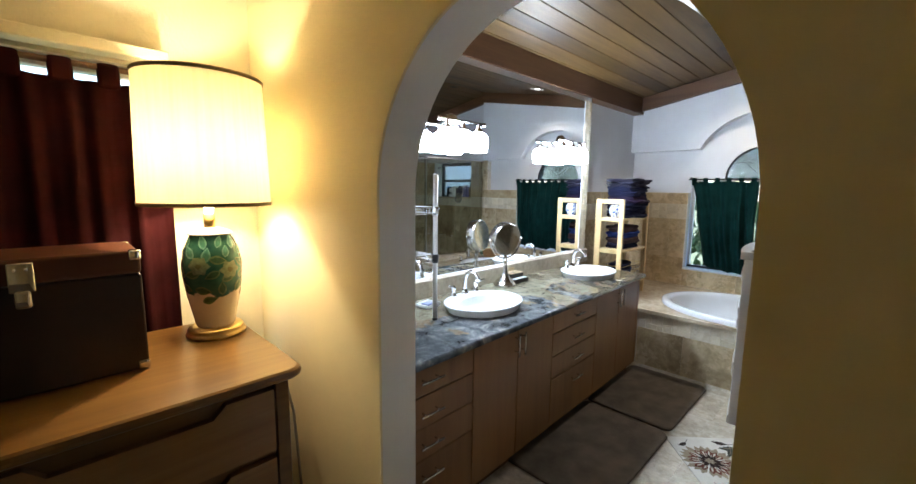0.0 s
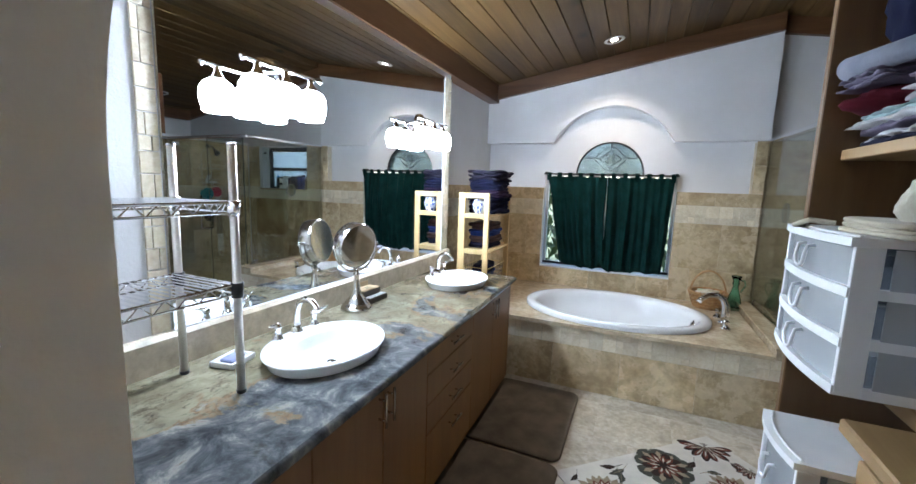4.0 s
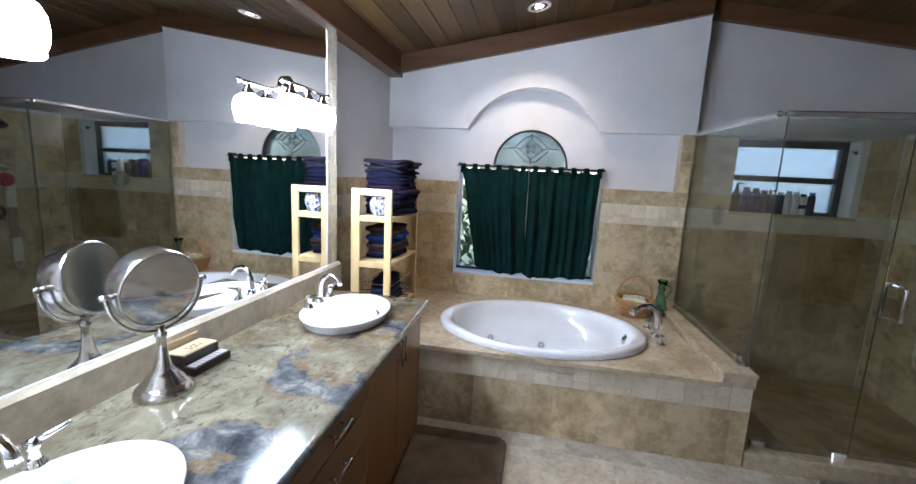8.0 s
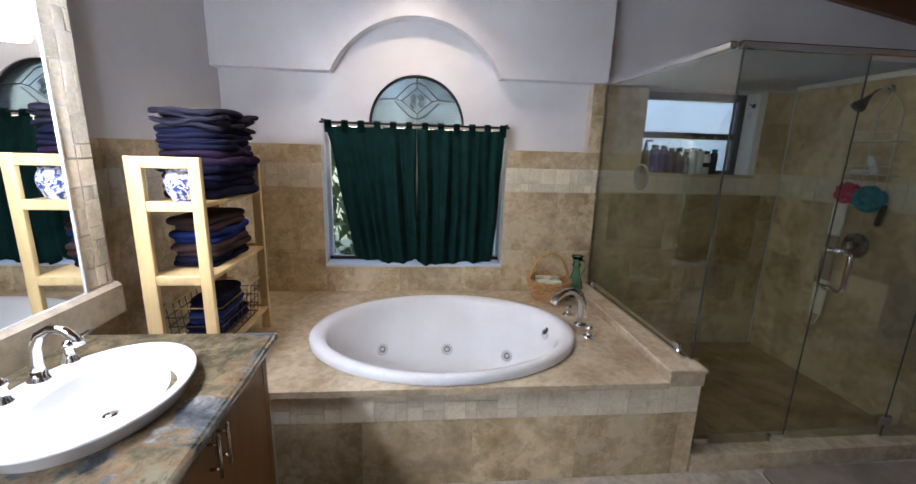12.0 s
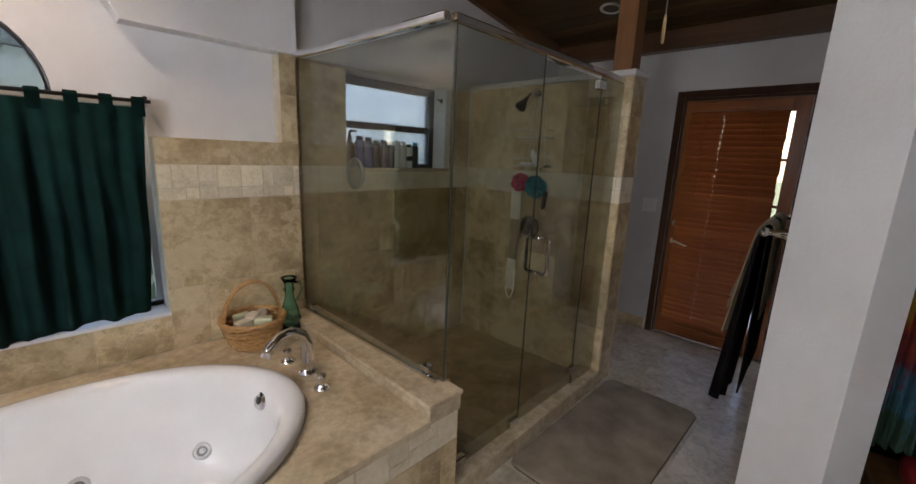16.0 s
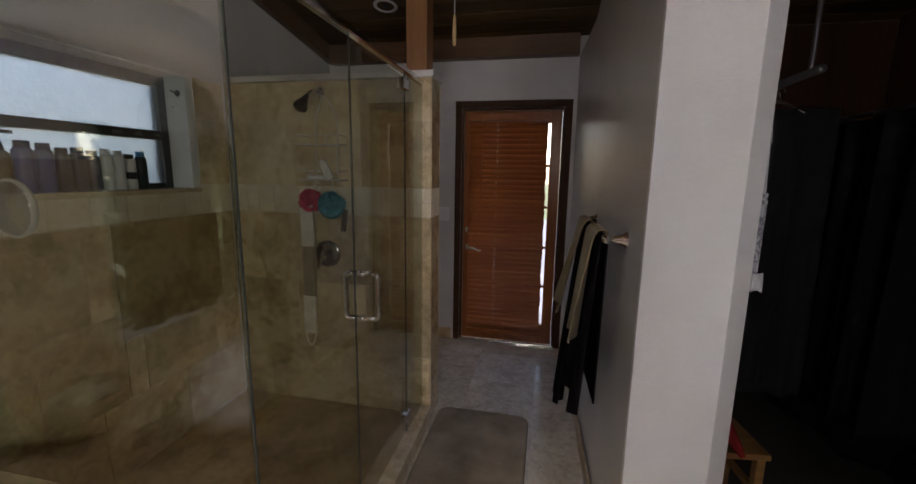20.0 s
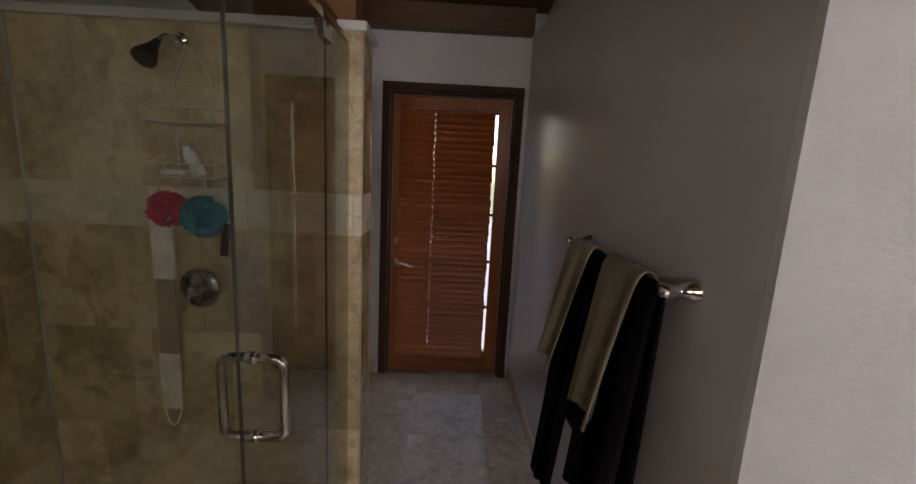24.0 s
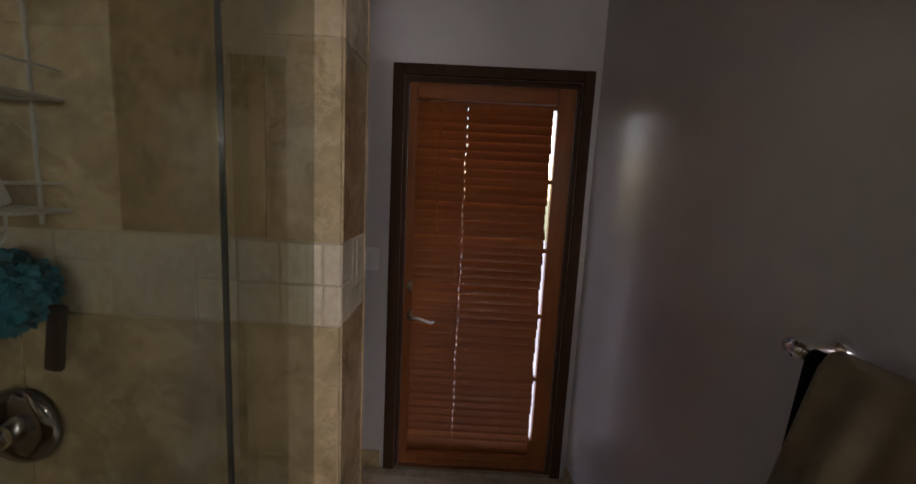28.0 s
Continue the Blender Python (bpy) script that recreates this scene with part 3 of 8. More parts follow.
part("wall_section", bm_box(XD, XD + 0.14, 0.64, DY0, 0, zc(XD) + 0.02), WALL_SHADED, wall_east)
part("wall_section", bm_box(XD, XD + 0.14, DY0, DY1, DH, zc(XD) + 0.02), WALL_SHADED, wall_east)
# towel wall between passage and closet, with its free end
TW0, TW1 = (1.07, 2.758), (XD, 2.852)
d = Vector(TW1) - Vector(TW0)
nrm = Vector((d.y, -d.x)).normalized()
tw_pts = [(1.09, 2.7588), (1.12, 2.4726), (XD, 2.58), TW1]
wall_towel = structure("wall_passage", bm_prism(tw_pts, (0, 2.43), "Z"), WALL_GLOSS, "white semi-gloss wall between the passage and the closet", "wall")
part("end_nose", bm_prism([TW0, (0.96, 2.55), (1.047, 2.469), (1.12, 2.4726), (1.09, 2.7588)], (0, 2.43), "Z"), WALL_SHADED, wall_towel, "matt white splayed wall end")
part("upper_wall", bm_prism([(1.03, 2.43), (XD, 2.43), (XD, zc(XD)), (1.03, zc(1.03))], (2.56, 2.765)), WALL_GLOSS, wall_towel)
part("baseboard", bm_slab((1.04, 2.767), (3.265, 2.851), 0.012, 0, 0.09), TILE, wall_towel, "travertine skirting strip")
structure("baseboard", bm_box(XD - 0.012, XD, 3.86, 5.0, 0, 0.10, 0.002), TILE, "travertine skirting strip beside the door", "baseboard")
# arch wall between bedroom and bathroom
AX0, AX1, AY0, AY1, ASPR = -1.03, -0.105, 0.638, 0.778, 1.55
acx, ar = (AX0 + AX1) / 2, (AX1 - AX0) / 2
arch_top = [(acx + ar * math.cos(radians(a)), ASPR + 1.02 * ar * math.sin(radians(a))) for a in range(0, 181, 5)]
wall_arch = structure("wall_arch", bm_prism([(-2.2, 0.0)] + [(AX0, 0.0)] + list(reversed(arch_top)) + [(AX1, 0.0), (3.4, 0.0), (3.4, 3.1), (-2.2, 3.1)], (AY0 + 0.004, AY1)), WALL_LIT, "white wall with a round arched opening", "wall")
part("bedroom_face", bm_prism([(-2.2, 0.0)] + [(AX0, 0.0)] + list(reversed(arch_top)) + [(AX1, 0.0), (3.4, 0.0), (3.4, 3.1), (-2.2, 3.1)], (AY0 - 0.004, AY0 + 0.004)), YELLOW, wall_arch, "ochre painted bedroom side of the wall")
# bedroom shell
BW = -2.02
wall_bed = structure("wall_bedroom", bm_box(BW - 0.15, BW, 0.30, AY0 - 0.004, 0, 2.62), CREAM, "cream painted bedroom wall beside the window", "wall")
part("wall_section", bm_box(BW - 0.15, BW, -1.4, 0.30, 2.02, 2.62), CREAM, wall_bed)
part("wall_section", bm_box(BW - 0.15, BW, -1.4, 0.30, 0, 0.85), CREAM, wall_bed)
part("wall_section", bm_box(BW - 0.15, BW, -3.6, -1.4, 0, 2.62), CREAM, wall_bed)
structure("wall_south", bm_box(-2.2, 3.4, -3.7, -3.6, 0, 2.62), YELLOW, "ochre painted bedroom wall", "wall")
structure("wall_bedroom_east", bm_box(2.4, 2.5, -3.6, 0.63, 0, 2.62), YELLOW, "ochre painted bedroom wall", "wall")
structure("ceiling_bedroom", bm_box(-2.2, 3.4, -3.7, 0.64, 2.60, 2.70), CREAM, "cream painted bedroom ceiling", "ceiling")
# closet shell; east wall and floor carry the closet's shade as dark colour
structure("wall_closet_east", bm_box(XD - 0.02, XD - 0.001, 0.80, 2.57, 0, 2.575), CASING, "dark closet panel standing in for shade", "wall")
structure("floor_closet", bm_box(1.10, XD - 0.021, 0.81, 2.45, 0.0005, 0.006), plain("closet_shade_floor", (0.02, 0.016, 0.013), 0.95, var=0.3, scale=30, bumps=0.6, bump_scale=250), "closet floor sheet darkened in place of shade", "floor")
structure("wall_closet_back", bm_box(0.52, 0.60, 0.79, 1.72, 0, zc(0.55)), BEAM_Z, "dark closet panel standing in for shade behind the shelves", "wall")

# plank ceiling: two slopes of boards along the room, in one mesh
bm = bmesh.new()
step = 0.141
for x_from, x_to in ((XW - 0.15, RIDGE), (RIDGE, XD + 0.15)):
    n = math.ceil((x_to - x_from) / step)
    for i in range(n):
        xa, xb = x_from + i * step, min(x_from + (i + 1) * step, x_to)
        if xb - xa < 0.02:
            continue
        vs = []
        g = 0.004
        for (x, dz) in ((xa, 0.010), (xa + g, 0.0), (xb - g, 0.0), (xb, 0.010)):
            for y in (0.77, 5.3):
                vs.append(bm.verts.new((x, y, zc(x) + dz)))
        tops = [bm.verts.new((x, y, zc(x) + 0.05)) for x in (xa, xb) for y in (0.77, 5.3)]
        for k in (0, 2, 4):
            bm.faces.new((vs[k], vs[k + 1], vs[k + 3], vs[k + 2]))
        bm.faces.new((tops[0], tops[2], tops[3], tops[1]))
        bm.faces.new((vs[0], tops[0], tops[1], vs[1]))
        bm.faces.new((vs[6], vs[7], tops[3], tops[2]))
        bm.faces.new((vs[0], vs[2], vs[4], vs[6], tops[2], tops[0]))
        bm.faces.new((vs[1], tops[1], tops[3], vs[7], vs[5], vs[3]))
bmesh.ops.recalc_face_normals(bm, faces=bm.faces)
structure("ceiling", bm, PLANK, "knotty stained cedar plank ceiling sloping to a ridge", "ceiling")
structure("roof", bm_prism([(-2.5, zc(-2.08) - 0.02), (-2.5, zc(-2.08) + 0.1), (RIDGE, 3.25), (3.8, zc(XD) + 0.1), (3.8, zc(XD) - 0.02), (XD, zc(XD) + 0.06), (RIDGE, 3.11), (-2.2, zc(-2.2) + 0.06)], (0.6, 5.7)), CASING, "roof over the plank ceiling", "roof")
# beams and trim under the ceiling
structure("trim", bm_prism([(XW, zc(XW) - 0.005), (XW, 2.435), (-1.965, 2.435), (-1.965, zc(-1.965) - 0.005)], (0.79, 4.90)), BEAM, "dark stained wall beam above the mirror", "beam")
trim = [(-1.965, zc(-1.965) - 0.15), (RIDGE, zc(RIDGE) - 0.15), (RIDGE, zc(RIDGE) - 0.005), (-1.965, zc(-1.965) - 0.005)]
structure("trim", bm_prism(trim, (YU - 0.05, YU)), BEAM_X, "stained trim board following the sloped ceiling", "trim")
trim = [(RIDGE, zc(RIDGE) - 0.14), (XD, zc(XD) - 0.14), (XD, zc(XD) - 0.005), (RIDGE, zc(RIDGE) - 0.005)]
structure("trim", bm_prism(trim, (YS - 0.05, YS)), BEAM_X, "stained trim board following the sloped ceiling", "trim")
structure("trim", bm_box(XD - 0.09, XD, 2.86, 4.95, 2.43, zc(XD) - 0.002), BEAM, "stained beam above the garden door wall", "beam")

# ---- shower ----
GLZ = 0.578                                    # top of the stone ledge under the side glass
GF0, GF1 = Vector((0.545, 3.742)), Vector((2.0, 3.747))       # front glass line


def gf(x):
    return GF0.y + (GF1.y - GF0.y) * (x - GF0.x) / (GF1.x - GF0.x)


PX0, PX1 = 2.0, 2.19
wall_pony = structure("wall_shower_end", bm_box(PX0 + 0.008, PX1 - 0.008, 3.70, YS, 0, 2.03), GROUT, "travertine clad shower end wall with a white cap", "wall")
part("cap", bm_box(PX0 - 0.012, PX1 + 0.012, 3.68, YS, 2.03, 2.065, 0.006, 2), WALL, wall_pony, "white painted cap board")
structure("post", bm_box(2.035, 2.155, 3.73, 3.85, 2.066, zc(2.07) - 0.002, 0.004), BEAM_Z, "stained wooden post on the shower wall", "post")
curb = structure("shower_curb", bm_slab((0.58, 3.662), (PX0, 3.69), 0.15, 0.0, 0.10, 0.004), DECKSTONE, "travertine shower curb", "curb")
structure("floor_shower", bm_box(0.6, PX0, 3.8, YS, -0.005, 0.03), TILE_BROWN, "brown travertine shower floor", "floor")

shower = thing("shower_enclosure", "frameless clear glass shower enclosure with chrome fittings, door closed", "shower", (0, 0, 0))
GT = 0.010
gx = 0.545
GB = (0.512, YU - 0.001)                       # where the side glass meets the bath wall
part("side_panel", bm_slab((gx, 3.735), GB, GT, GLZ + 0.012, 1.985), PANE, shower, "clear glass side panel")
bm = bm_prism([(gx + 0.006, GLZ + 0.012), (0.60, GLZ + 0.012), (0.60, 0.102), (1.133, 0.102), (1.133, 1.985), (gx + 0.006, 1.985)], (0, GT))
for v in bm.verts:
    v.co.y += gf(v.co.x)
part("front_panel", bm, PANE, shower, "clear glass front panel notched over the ledge")
part("strip_panel", bm_slab((1.7185, gf(1.7185)), (PX0, gf(PX0)), GT, 0.102, 1.985), PANE, shower)
sdoor = part("door", bm_slab((1.139, gf(1.139)), (1.7125, gf(1.7125)), GT, 0.115, 1.965), PANE, shower, "clear glass shower door")
EDGE = plain("glass_edge", (0.07, 0.082, 0.075), 0.12, 0.0, var=0.1, bumps=0)
part("panel_edge", bm_box(gx - 0.004, gx + 0.003, 3.732, 3.735, GLZ + 0.012, 1.985), EDGE, shower, "dark green glass edge")
for xx in (1.136, 1.7155):
    part("panel_edge", bm_slab((xx - 0.001, gf(xx)), (xx + 0.001, gf(xx)), GT * 0.7, 0.102, 1.985), EDGE, shower)
part("header_rail", bm_slab((gx - 0.012, gf(gx) - 0.012), (PX0, gf(PX0) - 0.012), 0.032, 1.985, 2.015, 0.005), CHROME, shower, "polished chrome header rail")
part("header_rail", bm_slab((gx - 0.016, 3.75), (GB[0] - 0.016, YU - 0.002), 0.032, 1.985, 2.015, 0.005), CHROME, shower)
part("sill_channel", bm_slab((gx - 0.009, 3.76), (GB[0] - 0.009, YU), 0.018, GLZ, GLZ + 0.013), NICKEL, shower)
for x, z in ((1.69, 1.93), (1.69, 0.2), (1.08, 0.115), (0.66, 0.115)):
    part("hinge" if x > 1.5 else "clamp", bm_slab((x - 0.026, gf(x) - 0.012), (x + 0.05, gf(x) - 0.012), 0.034, z - 0.022, z + 0.03, 0.004), CHROME, shower)
for y in (3.84, 4.83):
    cxg = gx + (GB[0] - gx) * (y - 3.735) / (GB[1] - 3.735)
    part("clamp", bm_box(cxg - 0.017, cxg + 0.017, y - 0.022, y + 0.022, GLZ, GLZ + 0.047, 0.003), CHROME, shower)
hx = 1.195
hnd = []
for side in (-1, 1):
    y0 = gf(hx) + 0.005 + side * 0.005
    y1 = y0 + side * 0.062
    way = [(hx, y0, 0.945)] + [(hx, y1 - side * 0.02 + side * 0.02 * math.sin(radians(a)), 0.965 - 0.02 * math.cos(radians(a))) for a in (0, 30, 60, 90)] + [(hx, y1 - side * 0.02 + side * 0.02 * math.cos(radians(a)), 1.11 + 0.02 * math.sin(radians(a))) for a in (0, 30, 60, 90)] + [(hx, y0, 1.13)]
    h = part("handle", bm_tube(way, 0.011, 12), CHROME, sdoor, "polished chrome pull handle", True)
for z in (0.945, 1.13):
    part("washer", bm_tube([(hx, gf(hx) - 0.006, z), (hx, gf(hx) + 0.016, z)], 0.014, 14), CHROME, sdoor, "", True)

# shower window
sw = thing("window_shower", "dark metal awning window with frosted glass above the shower sill", "window", (0, 0, 0), kind="structure")
YW = 5.17
for name, args in (("frame_left", (SWX0, SWX0 + 0.035, SWZ0, SWZ1)), ("frame_right", (SWX1 - 0.10, SWX1 - 0.05, SWZ0, SWZ1)), ("frame_top", (SWX0 + 0.035, SWX1 - 0.10, SWZ1 - 0.055, SWZ1)), ("frame_bottom", (SWX0 + 0.035, SWX1 - 0.10, SWZ0, SWZ0 + 0.03)), ("transom", (SWX0 + 0.035, SWX1 - 0.10, 1.675, 1.72))):
    part(name, bm_box(args[0], args[1], YW - 0.03, YW + 0.03, args[2], args[3], 0.003), DARKMETAL, sw)
part("jamb", bm_box(SWX1 - 0.05, SWX1, YS + 0.01, YW + 0.03, SWZ0, SWZ1), WALL, sw)
part("pane", bm_box(SWX0 + 0.03, SWX1 - 0.09, YW - 0.004, YW + 0.004, 1.72, SWZ1 - 0.05), FROST, sw, "frosted glass pane")
part("pane", bm_box(SWX0 + 0.03, SWX1 - 0.09, YW - 0.004, YW + 0.004, SWZ0 + 0.03, 1.675), FROST, sw, "frosted glass pane")
part("sill", bm_box(SWX0, SWX1, YS - 0.002, YW, SWZ0 - 0.02, SWZ0 + 0.004, 0.002), DECKSTONE, sw, "pale stone sill")
for c in sw.children:
    if c.name.startswith("pane"):
        c.visible_shadow = False

# ---- bath ----
DZ, LZ = 0.52, 0.578
BX, BY, BA, BB = -0.625, 4.195, 0.737, 0.535
deck = thing("bath_surround", "travertine bath deck with a tumbled mosaic band on its front", "bath surround", (0, 0, 0))
LX0, LX1 = 0.392, 0.572
bm = bm_holed(XW, LX0, 3.645, YT, DZ - 0.03, DZ, BX, BY, BA - 0.045, BB - 0.045, 72)
part("deck_slab", bm, DECKSTONE, deck, "honed travertine deck slab")
part("front_backing", bm_box(XW, LX1 - 0.003, 3.672, 3.70, 0, DZ - 0.03), GROUT, deck)
part("side_backing", bm_box(LX1 - 0.03, LX1 - 0.008, 3.70, YU, 0, LZ - 0.022), GROUT, deck)
ledge = part("ledge", bm_box(LX0 + 0.01, LX1, 3.66, YT, DZ - 0.03, LZ - 0.021), DECKSTONE, deck, "raised travertine ledge under the shower glass")
part("ledge_cap", bm_box(LX0, LX1 + 0.006, 3.652, YT, LZ - 0.021, LZ, 0.005, 2), DECKSTONE, deck)

tub = thing("bathtub", "white acrylic oval whirlpool bathtub set into a travertine deck", "bathtub", (BX, BY, 0))
bm = bmesh.new()
rings = []
shell = [(BA * r, BB * r, 2.0, 0.0, z) for r, z in ((1.0, DZ + 0.004), (1.0, DZ + 0.032), (0.985, DZ + 0.043), (0.95, DZ + 0.047), (0.905, DZ + 0.042), (0.878, DZ + 0.02), (0.86, DZ - 0.02))]
shell += [(0.62, 0.43, 2.15, 0.004, DZ - 0.07), (0.612, 0.395, 2.3, 0.012, DZ - 0.125), (0.606, 0.375, 2.4, 0.015, DZ - 0.145), (0.592, 0.345, 2.6, 0.024, DZ - 0.20), (0.575, 0.305, 2.8, 0.034, DZ - 0.27), (0.545, 0.27, 2.8, 0.04, DZ - 0.35), (0.48, 0.22, 2.8, 0.04, DZ - 0.395), (0.32, 0.14, 2.5, 0.04, DZ - 0.415), (0.0001, 0.0001, 2.0, 0.04, DZ - 0.42)]
for rx, ry, power, ox, z in shell:
    ring = []
    for i in range(96):
        a = 2 * math.pi * i / 96
        ca, sa = math.cos(a), math.sin(a)
        k = (abs(ca) ** power + abs(sa) ** power) ** (-1 / power)
        ring.append(bm.verts.new((ox + rx * k * ca, ry * k * sa, z)))
    rings.append(ring)
for p, q in zip(rings, rings[1:]):
    for i in range(96):
        bm.faces.new((p[i], p[(i + 1) % 96], q[(i + 1) % 96], q[i]))
bmesh.ops.recalc_face_normals(bm, faces=bm.faces)
bmesh.ops.reverse_faces(bm, faces=bm.faces) if bm.faces[-1].normal.z < 0 else None
part("basin", bm, PORCELAIN, tub, "glossy white tub shell", True)


JET = plain("jet_white", (0.62, 0.63, 0.65), 0.2, var=0.03, bumps=0)
JETRING = plain("jet_ring_grey", (0.30, 0.31, 0.33), 0.25, 0.3, var=0.05, bumps=0)


def on_shell(x, z, side):
    """A place on the long wall of the tub and the way it faces."""
    for (rx, ry, n, ox, za), (rx2, ry2, n2, ox2, zb) in zip(shell[6:], shell[7:]):
        if zb <= z <= za:
            k = (za - z) / (za - zb)
            rx, ry, n, ox = rx + (rx2 - rx) * k, ry + (ry2 - ry) * k, n + (n2 - n) * k, ox + (ox2 - ox) * k
            y = ry * (1 - min(1, abs((x - ox) / rx)) ** n) ** (1 / n)
            return Vector((x, side * y, z)), Vector((-0.25 * (x - ox) / rx, -side, 0.55)).normalized()


for x, z, side in ((-0.377, 0.286, 1), (0.04, 0.26, 1), (0.43, 0.235, 1), (-0.30, 0.28, -1), (0.12, 0.26, -1), (0.40, 0.25, -1)):
    p, nv = on_shell(x, z, side)
    m = Matrix.Translation(p) @ nv.to_track_quat("Z", "Y").to_matrix().to_4x4()
    j = part("jet", bm_lathe([(0.036, -0.006), (0.036, 0.006), (0.030, 0.011), (0.024, 0.011), (0.021, 0.003), (0.012, 0.003), (0.010, 0.009), (0.0001, 0.010)], 20, m=m), JET, tub, "white round whirlpool jet", True)
    part("jet_ring", bm_lathe([(0.0205, 0.0035), (0.0165, 0.0055), (0.0125, 0.0035)], 20, m=m), JETRING, j, "grey inner ring", True)
m = Matrix.Translation((0.625, 0.085, DZ - 0.045)) @ Vector((-0.92, -0.12, 0.32)).to_track_quat("Z", "Y").to_matrix().to_4x4()
ov = part("overflow", bm_lathe([(0.040, -0.02), (0.040, 0.006), (0.035, 0.011), (0.0001, 0.013)], 24, m=m), CHROME, tub, "chrome overflow plate", True)
part("overflow_slot", bm_lathe([(0.016, 0.013), (0.016, 0.0145), (0.0001, 0.015)], 16, m=m), BLACK, ov)

tf = thing("tub_faucet", "chrome roman tub spout with two lever handles on the deck", "faucet", (0.212, 4.29, DZ))
tf.scale = (1.18, 1.18, 1.18)
way = [(0, 0, 0), (0.003, 0, 0.06), (0.0, 0, 0.12), (-0.02, -0.004, 0.165), (-0.06, -0.01, 0.19), (-0.11, -0.018, 0.185), (-0.15, -0.025, 0.155), (-0.165, -0.028, 0.13)]
part("spout", bm_tube(way, [0.03, 0.026, 0.024, 0.022, 0.02, 0.018, 0.018, 0.019], 16), CHROME, tf, "", True)
part("escutcheon", bm_lathe([(0.037, 0), (0.037, 0.008), (0.03, 0.014), (0.0001, 0.014)], 24), CHROME, tf, "", True)
for dx, dy in ((-0.012, -0.138), (-0.02, 0.13)):
    part("valve", bm_lathe([(0.03, 0), (0.03, 0.006), (0.02, 0.012), (0.014, 0.035), (0.018, 0.042), (0.016, 0.055), (0.0001, 0.06)], 20, (dx, dy, 0)), CHROME, tf, "", True)
    part("lever", bm_tube([(dx, dy, 0.05), (dx - 0.01, dy - 0.02, 0.062), (dx - 0.02, dy - 0.05, 0.07)], [0.008, 0.007, 0.005], 10), CHROME, tf, "", True)

# ---- vanity ----
VF, VE, VZ = -1.27, 3.45, 0.841
vanity = thing("vanity_cabinet", "long maple vanity cabinet with drawers, doors and bar handles", "cabinet", (0, 0, 0))
part("carcass", bm_box(-1.98, VF - 0.02, 0.80, VE, 0.09, 0.76), MAPLE, vanity)
part("top_rail", bm_box(VF - 0.05, VF - 0.02, 0.80, VE, 0.76, VZ - 0.002), MAPLE, vanity)
part("end_panel", bm_box(-1.98, VF - 0.05, VE - 0.02, VE, 0.76, VZ - 0.002), MAPLE, vanity)
part("toe_kick", bm_box(-1.98, VF - 0.07, 0.80, VE, 0, 0.09), CASING, vanity, "dark recessed toe kick")


def bar_handle(parent, y, z, upright, length=0.11):
    if upright:
        bm = bm_tube([(VF + 0.03, y, z - length / 2), (VF + 0.03, y, z + length / 2)], 0.0055, 10)
        for dz in (-length * 0.3, length * 0.3):
            bm_tube([(VF, y, z + dz), (VF + 0.03, y, z + dz)], 0.004, 8, bm)
    else:
        bm = bm_tube([(VF + 0.03, y - length / 2, z), (VF + 0.03, y + length / 2, z)], 0.0055, 10)
        for dy in (-length * 0.3, length * 0.3):
            bm_tube([(VF, y + dy, z), (VF + 0.03, y + dy, z)], 0.004, 8, bm)
    part("handle", bm, NICKEL, parent, "brushed nickel bar handle", True)


G = 0.002
for y0, y1 in ((0.82, 1.318), (2.045, 2.635)):
    for z0, z1, zh in ((0.704, 0.836, 0.775), (0.558, 0.702, 0.628), (0.412, 0.556, 0.485), (0.10, 0.410, 0.339)):
        fr = part("drawer", bm_box(VF - 0.018, VF, y0 + G, y1 - G, z0 + G, z1 - G, 0.002), MAPLE, vanity)
        bar_handle(fr, 2.345 if y0 > 2 else 1.032, zh, False, 0.128)
for y0, y1, hy in ((1.318, 1.684, 1.656), (1.684, 2.045, 1.712), (2.635, 3.026, 2.999), (3.026, 3.41, 3.053)):
    fr = part("door", bm_box(VF - 0.018, VF, y0 + G, y1 - G, 0.10, 0.834, 0.002), MAPLE, vanity)
    bar_handle(fr, hy, 0.75, True, 0.126)
part("end_stile", bm_box(VF - 0.018, VF, 3.412, VE, 0.10, 0.834, 0.002), MAPLE, vanity)
SINKS = ((-1.572, 1.735), (-1.598, 3.062))
CZ = 0.874
bm = bm_holed(-1.985, -1.243, 0.80, 2.35, VZ, CZ, *SINKS[0], 0.170, 0.216)
bm_holed(-1.985, -1.243, 2.35, 3.475, VZ, CZ, *SINKS[1], 0.170, 0.216, bm=bm)
top = thing("countertop", "polished olive, rust and slate-blue stone countertop", "countertop", (0, 0, 0))
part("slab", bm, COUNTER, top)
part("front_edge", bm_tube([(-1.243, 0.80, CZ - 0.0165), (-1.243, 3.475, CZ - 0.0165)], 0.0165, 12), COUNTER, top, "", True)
splash = structure("backsplash", bm_prism([(-1.985, CZ), (-1.945, CZ), (-1.948, 0.985), (-1.964, 1.0), (-1.985, 1.0)], (0.80, 3.70)), SPLASH, "low travertine backsplash under the mirror", "backsplash")


def taper(ob):
    """The vanity front runs a little out of parallel with the mirror wall."""
    for v in ob.data.vertices:
        v.co.x = -1.985 + (v.co.x + 1.985) * (1.03 - 0.041 * (v.co.y - 0.9))
    for c in ob.children:
        taper(c)


